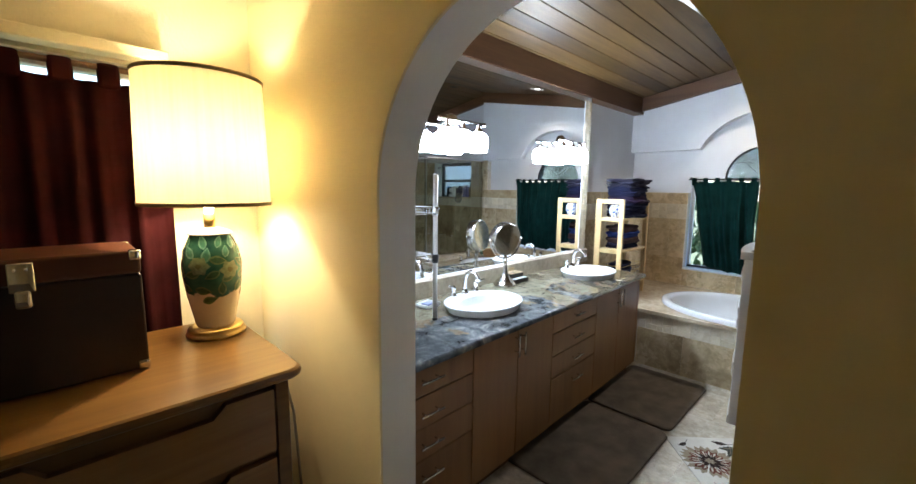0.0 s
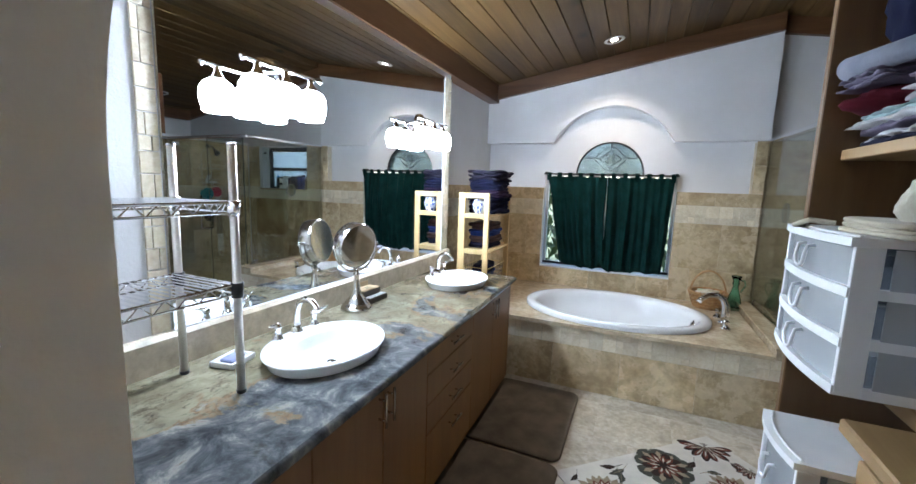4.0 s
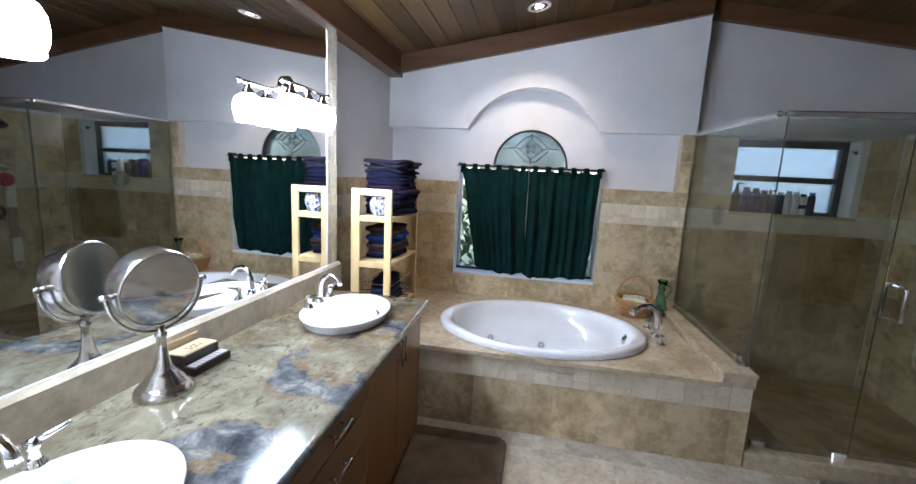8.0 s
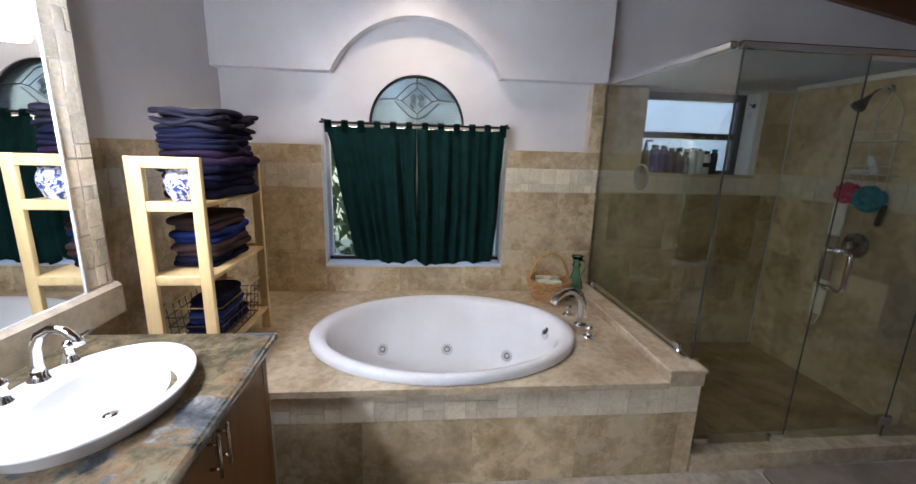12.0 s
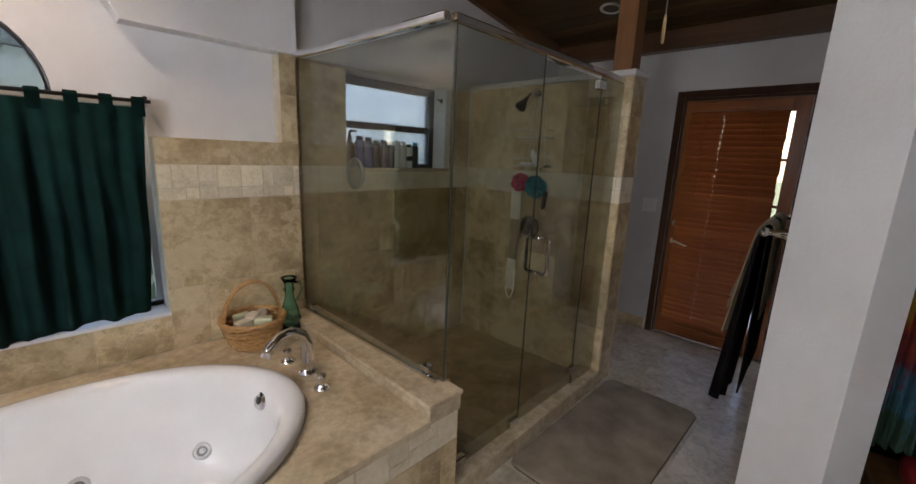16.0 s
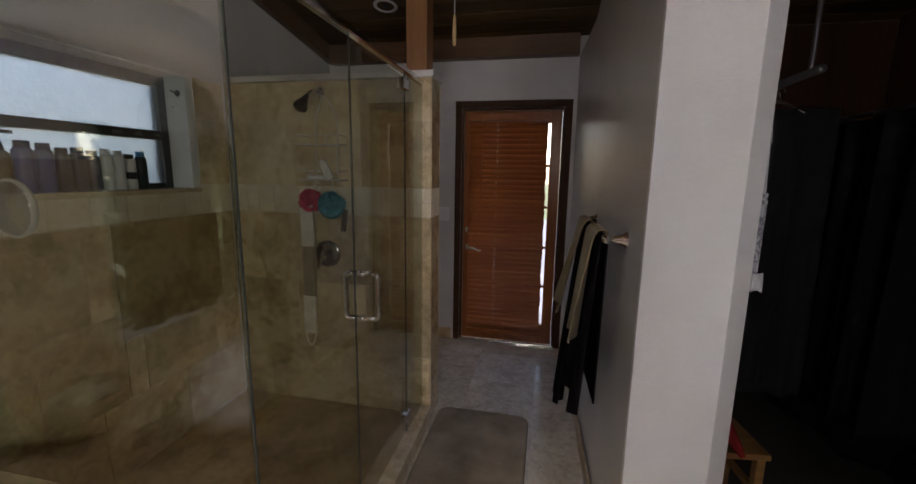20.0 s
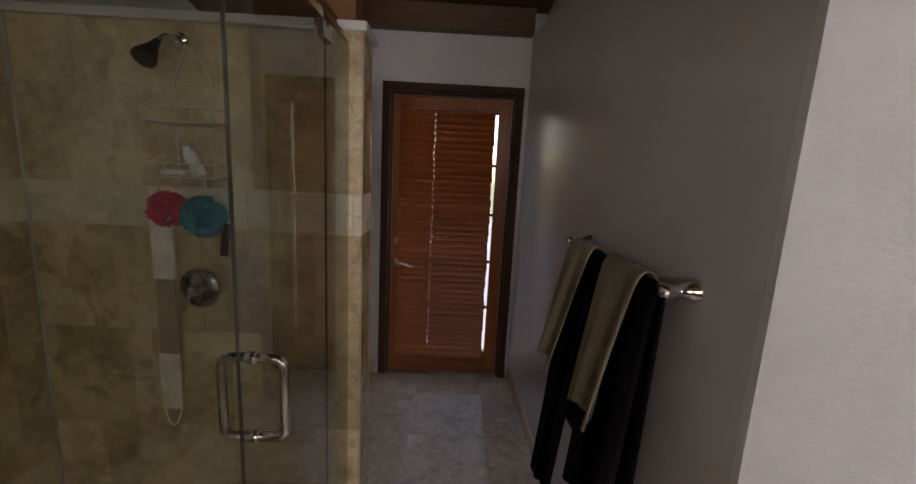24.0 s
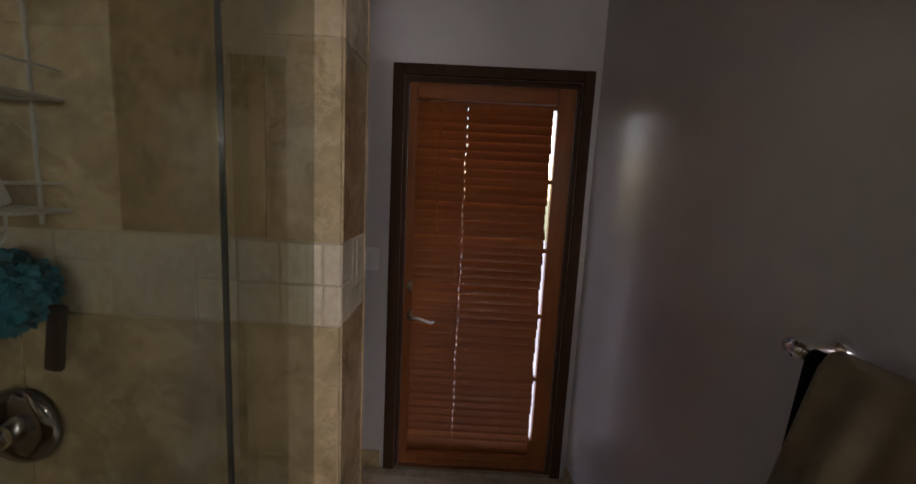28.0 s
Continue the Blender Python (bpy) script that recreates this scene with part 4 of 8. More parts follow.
for ob in list(vanity.children) + list(top.children):
    taper(ob)
mirror = thing("wall_mirror", "large frameless wall mirror above the vanity", "mirror", (0, 0, 0))
part("glass", bm_box(-1.984, -1.968, 1.40, 3.548, 1.004, 2.385), MIRROR, mirror)
part("edge_strip", bm_box(-1.984, -1.964, 3.548, 3.554, 1.0, 2.385), WHITE_PL, mirror, "bright polished edge")
part("edge_strip", bm_box(-1.984, -1.964, 1.40, 3.548, 1.0, 1.004), WHITE_PL, mirror)


def vessel_sink(at, group):
    s = thing("sink", "white oval semi-vessel porcelain sink on the stone counter", "sink", at, group=group)
    A, B = 0.207, 0.262
    prof = [(0.91, 0.0), (0.94, 0.014), (0.97, 0.029), (0.992, 0.037), (1.0, 0.040), (0.996, 0.045), (0.97, 0.046)]
    bm = bmesh.new()
    rings = []
    for r, z in prof:
        rings.append([bm.verts.new((A * r * math.cos(t), B * r * math.sin(t), z)) for t in np.linspace(0, 2 * math.pi, 64, endpoint=False)])
    for r, z, ox in ((0.77, 0.043, 0.034), (0.745, 0.036, 0.034), (0.68, 0.0, 0.030), (0.54, -0.022, 0.025), (0.3, -0.030, 0.02), (0.06, -0.033, 0.02)):
        rings.append([bm.verts.new((A * r * 0.92 * math.cos(t) + ox, B * r * math.sin(t), z)) for t in np.linspace(0, 2 * math.pi, 64, endpoint=False)])
    for p, q in zip(rings, rings[1:]):
        for i in range(64):
            bm.faces.new((p[i], p[(i + 1) % 64], q[(i + 1) % 64], q[i]))
    bm.faces.new(rings[-1])
    bmesh.ops.recalc_face_normals(bm, faces=bm.faces)
    part("basin", bm, PORCELAIN, s, "", True)
    part("drain", bm_lathe([(0.022, -0.033), (0.022, -0.029), (0.012, -0.027), (0.0001, -0.026)], 20, (0.02, 0, 0)), CHROME, s, "chrome drain", True)
    for k in range(3):
        part("overflow_hole", bm_lathe([(0.0024, 0), (0.0024, 0.001), (0.0001, 0.0014)], 10, m=Matrix.Translation((0.1675, (k - 1) * 0.016, 0.024)) @ Matrix.Rotation(radians(-72), 4, "Y")), DARKMETAL, s)
    return s


def basin_faucet(at, group):
    f = thing("faucet", "chrome widespread basin faucet with two lever handles", "faucet", at, group=group)
    way = [(0, 0, 0), (0, 0, 0.05), (0.004, 0, 0.095), (0.02, 0, 0.13), (0.05, 0, 0.148), (0.085, 0, 0.142), (0.108, 0, 0.12), (0.115, 0, 0.1)]
    part("spout", bm_tube(way, [0.018, 0.015, 0.013, 0.0125, 0.012, 0.0115, 0.0115, 0.013], 16), CHROME, f, "", True)
    part("spout_base", bm_lathe([(0.026, 0), (0.026, 0.006), (0.02, 0.014), (0.017, 0.03), (0.0001, 0.03)], 24), CHROME, f, "", True)
    for dy in (-0.10, 0.10):
        h = part("handle_base", bm_lathe([(0.023, 0), (0.023, 0.005), (0.017, 0.013), (0.012, 0.04), (0.017, 0.047), (0.017, 0.056), (0.008, 0.066), (0.0001, 0.067)], 20, (0, dy, 0)), CHROME, f, "", True)
        s = 1 if dy > 0 else -1
        part("lever", bm_tube([(0, dy, 0.057), (0.012, dy + s * 0.02, 0.063), (0.022, dy + s * 0.05, 0.072), (0.025, dy + s * 0.062, 0.074)], [0.008, 0.007, 0.0055, 0.004], 10), CHROME, h, "", True)
    return f


vessel_sink((*SINKS[0], CZ), "basins")
vessel_sink((*SINKS[1], CZ), "basins")
basin_faucet((-1.757, 1.762, CZ + 0.043), "basin faucets")
basin_faucet((-1.772, 3.108, CZ + 0.043), "basin faucets")


def vanity_light(at, group):
    """Three opal globes hung on a chrome bar with a round rosette."""
    f = thing("vanity_light", "chrome three-globe vanity light, switched on, mounted on the mirror", "wall lamp", at, group=group)
    part("rosette", bm_lathe([(0.06, 0), (0.06, 0.012), (0.045, 0.024), (0.018, 0.03), (0.0001, 0.032)], 28, m=Matrix.Rotation(radians(90), 4, "Y")), CHROME, f, "", True)
    part("arm", bm_tube([(0.02, 0, 0), (0.11, 0, 0.0)], 0.009, 10), CHROME, f, "", True)
    part("bar", bm_tube([(0.11, -0.195, 0), (0.11, 0.195, 0)], 0.009, 12), CHROME, f, "", True)
    for s in (-1, 1):
        part("finial", bm_lathe([(0.0001, -0.014), (0.011, -0.008), (0.013, 0), (0.011, 0.008), (0.0001, 0.014)], 14, (0.11, s * 0.2, 0)), CHROME, f, "", True)
    for k in range(3):
        y = -0.14 + 0.14 * k
        part("fitter", bm_lathe([(0.013, -0.005), (0.016, -0.025), (0.03, -0.045), (0.034, -0.06), (0.03, -0.06)], 20, (0.11, y, 0)), CHROME, f, "", True)
        g = part("globe", bm_lathe([(0.033, -0.055), (0.052, -0.067), (0.064, -0.09), (0.067, -0.12), (0.064, -0.15), (0.057, -0.165), (0.058, -0.175), (0.052, -0.182), (0.0001, -0.184)], 28, (0.11, y, 0)), BULB, f, "glowing white opal globe", True)
    return f


vanity_light((-1.967, 1.83, 1.99), "vanity lights")
vanity_light((-1.967, 3.155, 1.98), "vanity lights")


def downlight(at, lit):
    x, y = at
    slope = math.atan(0.174) if x < RIDGE else -math.atan(0.166)
    m = Matrix.Translation((x, y, zc(x))) @ Matrix.Rotation(-slope, 4, "Y") @ Matrix.Rotation(math.pi, 4, "X")
    f = tagged(new("downlight"), "round white recessed ceiling downlight, " + ("switched on" if lit else "switched off"), "downlight")
    f.matrix_world = m
    part("ring", bm_lathe([(0.085, -0.004), (0.085, 0.003), (0.078, 0.007), (0.062, 0.004), (0.06, -0.03), (0.085, -0.004)], 32), WHITE_PL, f, "white trim ring", True)
    part("bulb", bm_lathe([(0.055, -0.012), (0.05, -0.004), (0.03, 0.0), (0.0001, 0.001)], 28), DOWN if lit else BLACK, f, "", True)
    return f


downlight((-0.80, 4.45), True)
downlight((2.72, 4.24), False)
beam = lamp("downlight_beam", "SPOT", (-0.80, 4.45, zc(-0.80) - 0.03), DOWN_POWER, (1.0, 0.86, 0.66), 0.045, (-0.80, 4.45, 0.0))
beam.data.spot_size, beam.data.spot_blend = radians(116), 0.75

# ---- bath window, curtain and things on the deck ----
LEAD = plain("lead_came", (0.10, 0.10, 0.11), 0.4, 0.8, var=0.1, bumps=0)
win = thing("window_1", "half-round leaded window over a lower sash window in the bath wall", "window", (0, 0, 0), kind="structure")
fy = 5.03
ring = [(FX + FR * math.cos(radians(a)), fy, FZ + FR * math.sin(radians(a))) for a in range(0, 181, 6)]
part("fan_frame", bm_tube(ring, 0.017, 8), DARKMETAL, win, "dark half-round frame", True)
part("fan_sill", bm_box(FX - FR, FX + FR, fy - 0.015, fy + 0.03, FZ - 0.022, FZ + 0.008), DARKMETAL, win)
fan = [(FX + (FR - 0.005) * math.cos(radians(a)), FZ + (FR - 0.005) * math.sin(radians(a))) for a in range(0, 181, 6)]
pane = part("fan_pane", bm_prism(fan, (fy - 0.003, fy + 0.003)), FANGLASS, win, "textured obscure glass")
pane.visible_shadow = False
cz0 = FZ + 0.16
for pts in ([(-0.30, 0), (-0.15, 0.01), (-0.105, 0.0), (0, 0.085), (0.105, 0.0), (0.15, 0.01), (0.30, 0)], [(-0.105, 0), (0, -0.085), (0.105, 0)], [(0, 0.085), (0, 0.155)], [(0, -0.085), (0, -0.155)], [(-0.15, 0.01), (-0.05, 0.105), (0, 0.12), (0.05, 0.105), (0.15, 0.01)], [(-0.15, -0.01), (-0.05, -0.105), (0, -0.12), (0.05, -0.105), (0.15, -0.01)]):
    part("came", bm_tube([(FX + u, fy - 0.006, cz0 + w) for u, w in pts], 0.0035, 6), LEAD, win)
BEVEL = thin_pane("bevelled_glass", (0.55, 0.60, 0.62), 0.22)
for a in range(0, 360, 90):
    u, w = 0.038 * math.cos(radians(a + 45)), 0.034 * math.sin(radians(a + 45))
    ob = part("bevel", bm_lathe([(0.028, -0.002), (0.02, 0.006), (0.0001, 0.006)], 4, m=Matrix.Translation((FX + u, fy - 0.005, cz0 + w)) @ Matrix.Rotation(radians(90), 4, "X")), BEVEL, win, "bevelled clear glass jewel")
    ob.visible_shadow = False
for x0, x1, z0, z1 in ((-1.43, -1.405, 0.745, 1.68), (-0.195, -0.17, 0.745, 1.68), (-1.43, -0.17, 0.72, 0.745), (-0.815, -0.785, 0.745, 1.68)):
    part("sash_frame", bm_box(x0, x1, 5.06, 5.10, z0, z1, 0.002), WHITE_PL if z0 > 0.73 else DARKMETAL, win, "lower sash frame")
for x0, x1 in ((-1.405, -0.815), (-0.785, -0.195)):
    p = part("sash_pane", bm_box(x0, x1, 5.077, 5.083, 0.745, 1.68), CLEAR, win)
    p.visible_shadow = False
part("sill", bm_box(-1.43, -0.17, YT - 0.004, 5.06, 0.705, 0.722, 0.002), WALL, win, "white painted sill")
part("head", bm_box(-1.43, -0.17, YR + 0.003, 5.10, 1.68, 1.698), WALL, win)

RY = 4.895
rod = thing("curtain_rod", "thin dark curtain rod on two wall brackets", "curtain rod", (0, 0, 0))
part("tube", bm_tube([(-1.43, RY, 1.695), (-0.165, RY, 1.695)], 0.008, 10), BLACK, rod, "", True)
for x in (-1.412, -0.183):
    part("bracket", bm_tube([(x, RY, 1.71), (x, YR, 1.71)], 0.009, 8), BLACK, rod)
cur = thing("window_curtain", "dark green tab-top cotton curtain drawn over the bath window", "curtain", (0, 0, 0))


def curtain_panel(x_top, w_top, w_bot, shift, h, seed):
    bm = bmesh.new()
    rng = random.Random(seed)
    nx, nz = 120, 32
    ph = [rng.uniform(0, 6.28) for _ in range(5)]
    rows = []
    for j in range(nz + 1):
        w = j / nz
        row = []
        for i in range(nx + 1):
            u = i / nx
            width = w_top + (w_bot - w_top) * (w ** 0.8)
            bulge = 0.03 * math.sin(math.pi * min(1, w * 1.02)) ** 2
            part_way = math.sin(math.pi * min(1, w / 0.68)) * 0.004
            x = x_top + shift * w ** 0.85 + (u - 0.5) * width + (-part_way if shift > 0 else part_way) * (u if shift > 0 else 1 - u)
            x += 0.012 * noise.noise(Vector((u * 7, w * 2.5, seed)))
            amp = 0.010 + 0.028 * min(1, w * 2.0) * (1 - 0.55 * max(0, (w - 0.86) / 0.14))
            lump = noise.noise(Vector((u * 8 + 3, w * 1.6, seed * 2.3)))
            y = RY - 0.014 - bulge + amp * (0.5 * math.sin(u * 30 + ph[0] + 1.6 * lump) + 0.35 * math.sin(u * 53 + ph[1] - 2.2 * w) + 0.9 * lump)
            hem = max(0, (w - 0.93) / 0.07)
            y += 0.03 * hem * hem
            z = 1.668 - (h + 0.028) * w - 0.006 * w * math.sin(u * 21 + ph[3]) - 0.012 * w * math.sin(u * 6 + ph[4]) + 0.02 * w * (abs(2 * u - 1) ** 6)
            row.append(bm.verts.new((x, y, z)))
        rows.append(row)
    back = [[bm.verts.new(v.co + Vector((0, 0.004, 0))) for v in row] for row in rows]
    for j in range(nz):
        for i in range(nx):
            bm.faces.new((rows[j][i], rows[j + 1][i], rows[j + 1][i + 1], rows[j][i + 1]))
            bm.faces.new((back[j][i], back[j][i + 1], back[j + 1][i + 1], back[j + 1][i]))
    for j in range(nz):
        bm.faces.new((rows[j][0], back[j][0], back[j + 1][0], rows[j + 1][0]))
        bm.faces.new((rows[j][nx], rows[j + 1][nx], back[j + 1][nx], back[j][nx]))
    for i in range(nx):
        bm.faces.new((rows[nz][i], back[nz][i], back[nz][i + 1], rows[nz][i + 1]))
    return bm


part("panel", curtain_panel(-1.096, 0.595, 0.44, 0.092, 0.895, 3), GREEN, cur, "", True)
part("panel", curtain_panel(-0.496, 0.595, 0.55, -0.018, 0.91, 8), GREEN, cur, "", True)
for k in range(12):
    x = -1.375 + k * 1.165 / 11
    loop = [(x, RY + 0.012, 1.635), (x, RY + 0.014, 1.695), (x, RY, 1.712), (x, RY - 0.014, 1.695), (x, RY - 0.016, 1.63)]
    bm = bmesh.new()
    vs = [[bm.verts.new((x + s, y, z)) for _, y, z in loop] for s in (-0.021, 0.021)]
    for i in range(len(loop) - 1):
        bm.faces.new((vs[0][i], vs[1][i], vs[1][i + 1], vs[0][i + 1]))
    bmesh.ops.solidify(bm, geom=bm.faces, thickness=0.003)
    part("tab", bm, GREEN, cur)

# bamboo tower shelf with towels
TX0, TX1, TY0, TY1, TZ1 = -1.892, -1.617, 3.72, 4.33, 1.488
tower = thing("tower_shelf", "pale bamboo tower shelf standing on the bath deck", "shelf", (0, 0, 0))
for y, name in ((TY0, "front_frame"), (TY1 - 0.025, "back_frame")):
    bars = [(TX0, TX0 + 0.06, DZ, TZ1), (TX1 - 0.045, TX1, DZ, TZ1)]
    for b4 in bars:
        part("post", bm_box(b4[0], b4[1], y, y + 0.025, b4[2], b4[3], 0.004, 2), BAMBOO, tower)
    for z, hh in ((TZ1 - 0.045, 0.045), (1.275, 0.04), (0.97, 0.04), (0.62, 0.04)):
        part("rail", bm_box(TX0 + 0.06, TX1 - 0.045, y + 0.001, y + 0.024, z, z + hh, 0.003, 1), BAMBOO, tower)
for z in (1.29, 0.985, 0.635):
    part("shelf_board", bm_box(TX0 + 0.01, TX1 - 0.004, TY0 + 0.025, TY1 - 0.025, z, z + 0.016, 0.002), BAMBOO, tower)


def fold_parts(t, w, d, h, seed, layers, lump, mat):
    """The layers of a folded cloth, each a part that bulges and slips a little."""
    rng = random.Random(seed)
    for k in range(layers):
        ob = part("layer", bm_fold(w * rng.uniform(0.93, 1.0), d * rng.uniform(0.95, 1.0), h / layers * 1.12, seed * 5 + k, 1, lump), mat, t, "", True)
        ob.matrix_basis = Matrix.Translation((rng.uniform(-0.04, 0.04) * w, rng.uniform(-0.015, 0.015) * d, h / layers * k)) @ Matrix.Rotation(rng.uniform(-0.04, 0.04), 4, "Z")


def towel_stack(at, w, d, spec, seed=0, group="folded towels"):
    z = at[2]
    for k, (mat, h) in enumerate(spec):
        t = thing("folded_towel", {"navy_towel": "folded navy towel in a pile", "plum_towel": "folded dark plum towel in a pile", "grey_blue_towel": "folded grey-blue towel on top of the pile", "brown_towel": "folded brown towel in a pile", "denim_blue_towel": "folded denim-blue towel in a pile", "blue_towel": "folded blue towel in a pile"}.get(mat.name, "folded cloth in a pile"), "towel", (at[0], at[1], z), random.Random(seed + k).uniform(-7, 7), group=group)
        fold_parts(t, w * random.Random(seed * 7 + k).uniform(0.9, 1.02), d * random.Random(seed * 5 + k).uniform(0.92, 1.0), h, seed * 31 + k, 4 if mat is SLATEBLUE else 2, 0.013 if mat is SLATEBLUE else 0.006, mat)
        z += h - 0.002
    return z


towel_stack(((TX0 + TX1) / 2 + 0.02, 4.07, 1.306), 0.31, 0.42, ((NAVY, 0.075), (NAVY, 0.07), (PLUM, 0.065), (NAVY, 0.05), (DENIMT, 0.045), (SLATEBLUE, 0.075)), 3)
towel_stack(((TX0 + TX1) / 2, 4.05, 1.001), 0.235, 0.40, ((NAVY, 0.05), (BROWNT, 0.055), (BLUET, 0.06), (BROWNT, 0.06)), 9)
bk = thing("wire_basket", "black wire basket with dark folded cloths inside", "basket", ((TX0 + TX1) / 2, 4.03, 0.651))
for k in range(5):
    z = 0.005 + k * 0.045
    wx, wy = 0.105 + 0.004 * k, 0.20 + 0.005 * k
    part("wire", bm_tube([(-wx, -wy, z), (wx, -wy, z), (wx, wy, z), (-wx, wy, z), (-wx, -wy, z)], 0.003, 6), BRASS if k == 4 else BLACK, bk)
for k in range(9):
    y = -0.2 + 0.05 * k
    part("wire", bm_tube([(-0.122, y, 0.185), (-0.105, y, 0.003), (0.105, y, 0.003), (0.122, y, 0.185)], 0.0022, 5), BLACK, bk)
towel_stack(((TX0 + TX1) / 2, 4.03, 0.658), 0.19, 0.34, ((NAVY, 0.07), (BLUET, 0.06), (NAVY, 0.06)), 21)
CHINA, nt, b = nodes_of("blue_white_china")
vv = coords(nt)
nt.links.new(ramp(nt, noise_tex(nt, vv, 55, 3, 0.5, 1.0), [(0.49, (0.76, 0.78, 0.82)), (0.54, (0.06, 0.10, 0.36))]), b.inputs["Base Color"])
b.inputs["Roughness"].default_value = 0.12
vase = thing("china_jar", "small blue and white china jar on the tower shelf", "jar", ((TX0 + TX1) / 2 + 0.02, 3.80, 1.306))
part("body", bm_lathe([(0.028, 0), (0.036, 0.004), (0.055, 0.05), (0.06, 0.085), (0.05, 0.112), (0.044, 0.12), (0.048, 0.128), (0.042, 0.128), (0.04, 0.11)], 28), CHINA, vase, "", True)

# basket and bottle by the tub
WICKER = wood("wicker", [(0.2, (0.22, 0.10, 0.03)), (0.5, (0.42, 0.23, 0.09)), (0.8, (0.55, 0.34, 0.15))], (40, 40, 60), 0.5, 0.1)
wb = thing("wicker_basket", "round wicker basket with a hoop handle, holding soaps", "basket", (0.145, 4.745, DZ))
wb.scale = (1.2, 1.2, 1.22)
for k in range(9):
    z = 0.008 + k * 0.0125
    r = 0.085 + 0.035 * (k / 8) ** 0.8
    pts = [((r + 0.003 * math.cos(a * 16 + (k % 2) * math.pi)) * math.cos(a), (r + 0.003 * math.cos(a * 16 + (k % 2) * math.pi)) * math.sin(a), z) for a in np.linspace(0, 2 * math.pi, 65)]
    part("weave", bm_tube(pts, 0.0072, 6, cap=False), WICKER, wb)
part("base", bm_lathe([(0.085, 0), (0.085, 0.01), (0.0001, 0.012)], 24), WICKER, wb)
rim = [(0.124 * math.cos(a), 0.124 * math.sin(a), 0.118 + 0.003 * math.sin(a * 20)) for a in np.linspace(0, 2 * math.pi, 49)]
part("rim", bm_tube(rim, 0.01, 8, cap=False), WICKER, wb)
for k in range(3):
    off = (k - 1) * 0.012
    part("hoop", bm_tube([(0.118 * math.cos(a), off + 0.004 * math.sin(6 * a + k * 2), 0.09 + 0.185 * math.sin(a)) for a in np.linspace(0, math.pi, 25)], 0.0055, 6), WICKER, wb)
SOAP = plain("pale_soap", (0.72, 0.66, 0.54), 0.45, var=0.1)
SOAPG = plain("pale_green_soap", (0.55, 0.60, 0.42), 0.45, var=0.1)
for k, (x, y, rz) in enumerate(((-0.05, -0.03, 20), (0.03, -0.045, -30), (0.05, 0.03, 60), (-0.03, 0.05, 10), (0.0, 0.0, 45))):
    s = thing("soap_bar", "small wrapped soap bar lying in the wicker basket", "soap", (0.145 + 1.15 * x, 4.745 + 1.15 * y, DZ + 0.108 + 0.014 * (k == 4)), rz, group="soaps in the basket")
    part("bar", bm_box(-0.042, 0.042, -0.027, 0.027, 0, 0.045, 0.01, 2), SOAPG if k % 2 else SOAP, s, "", True)
gb = thing("glass_bottle", "green glass bottle with a small handle on the deck", "bottle", (0.362, 4.80, DZ))
gb.scale = (1.4, 1.4, 1.6)
ob = part("body", bm_lathe([(0.038, 0), (0.043, 0.008), (0.042, 0.035), (0.032, 0.075), (0.020, 0.112), (0.0155, 0.135), (0.023, 0.148), (0.0165, 0.158), (0.021, 0.172), (0.031, 0.19), (0.027, 0.19), (0.014, 0.165), (0.012, 0.135), (0.017, 0.112), (0.028, 0.075), (0.037, 0.035), (0.036, 0.014), (0.0001, 0.012)], 28), GREENGLASS, gb, "", True)
part("handle", bm_tube([(0.018, 0, 0.17), (0.045, 0, 0.165), (0.052, 0, 0.14), (0.035, 0, 0.11), (0.03, 0, 0.1)], 0.005, 8), GREENGLASS, gb, "", True)

# ---- things on the counter ----
mm = thing("magnifying_mirror", "round brushed nickel make-up mirror on a turned stand", "mirror", (-1.825, 2.25, CZ))
part("stand", bm_lathe([(0.080, 0), (0.083, 0.004), (0.082, 0.014), (0.078, 0.022), (0.066, 0.034), (0.062, 0.037), (0.061, 0.041), (0.055, 0.046), (0.054, 0.050), (0.048, 0.055), (0.047, 0.059), (0.036, 0.070), (0.026, 0.085), (0.019, 0.115), (0.0145, 0.15), (0.013, 0.18), (0.0165, 0.184), (0.0165, 0.196), (0.012, 0.2), (0.012, 0.222), (0.0001, 0.222)], 40), NICKEL, mm, "", True)
mrz = math.radians(-12)
hm = Matrix.Translation((0, 0, 0.343)) @ Matrix.Scale(1.08, 4) @ Matrix.Rotation(mrz, 4, "Z")
yoke = [hm @ Vector((0.0, 0.127 * math.cos(radians(a)), 0.127 * math.sin(radians(a)))) for a in range(180, 361, 9)]
part("yoke", bm_tube(yoke, 0.006, 8), NICKEL, mm, "", True)
for s in (-1, 1):
    part("knob", bm_tube([hm @ Vector((0, s * 0.108, 0)), hm @ Vector((0, s * 0.14, 0))], [0.008, 0.009], 12), NICKEL, mm, "", True)
tilt = hm @ Matrix.Rotation(radians(98), 4, "Y")
MAGNIFY = plain("magnifying_silver", (0.62, 0.61, 0.60), 0.05, 1.0, var=0, bumps=0)
head = part("head", bm_lathe([(0.098, -0.045), (0.104, -0.047), (0.1085, -0.043), (0.11, -0.036), (0.11, 0.016), (0.1075, 0.021), (0.105, 0.022), (0.1038, 0.017)], 48, m=tilt), NICKEL, mm, "brushed drum of the mirror", True)
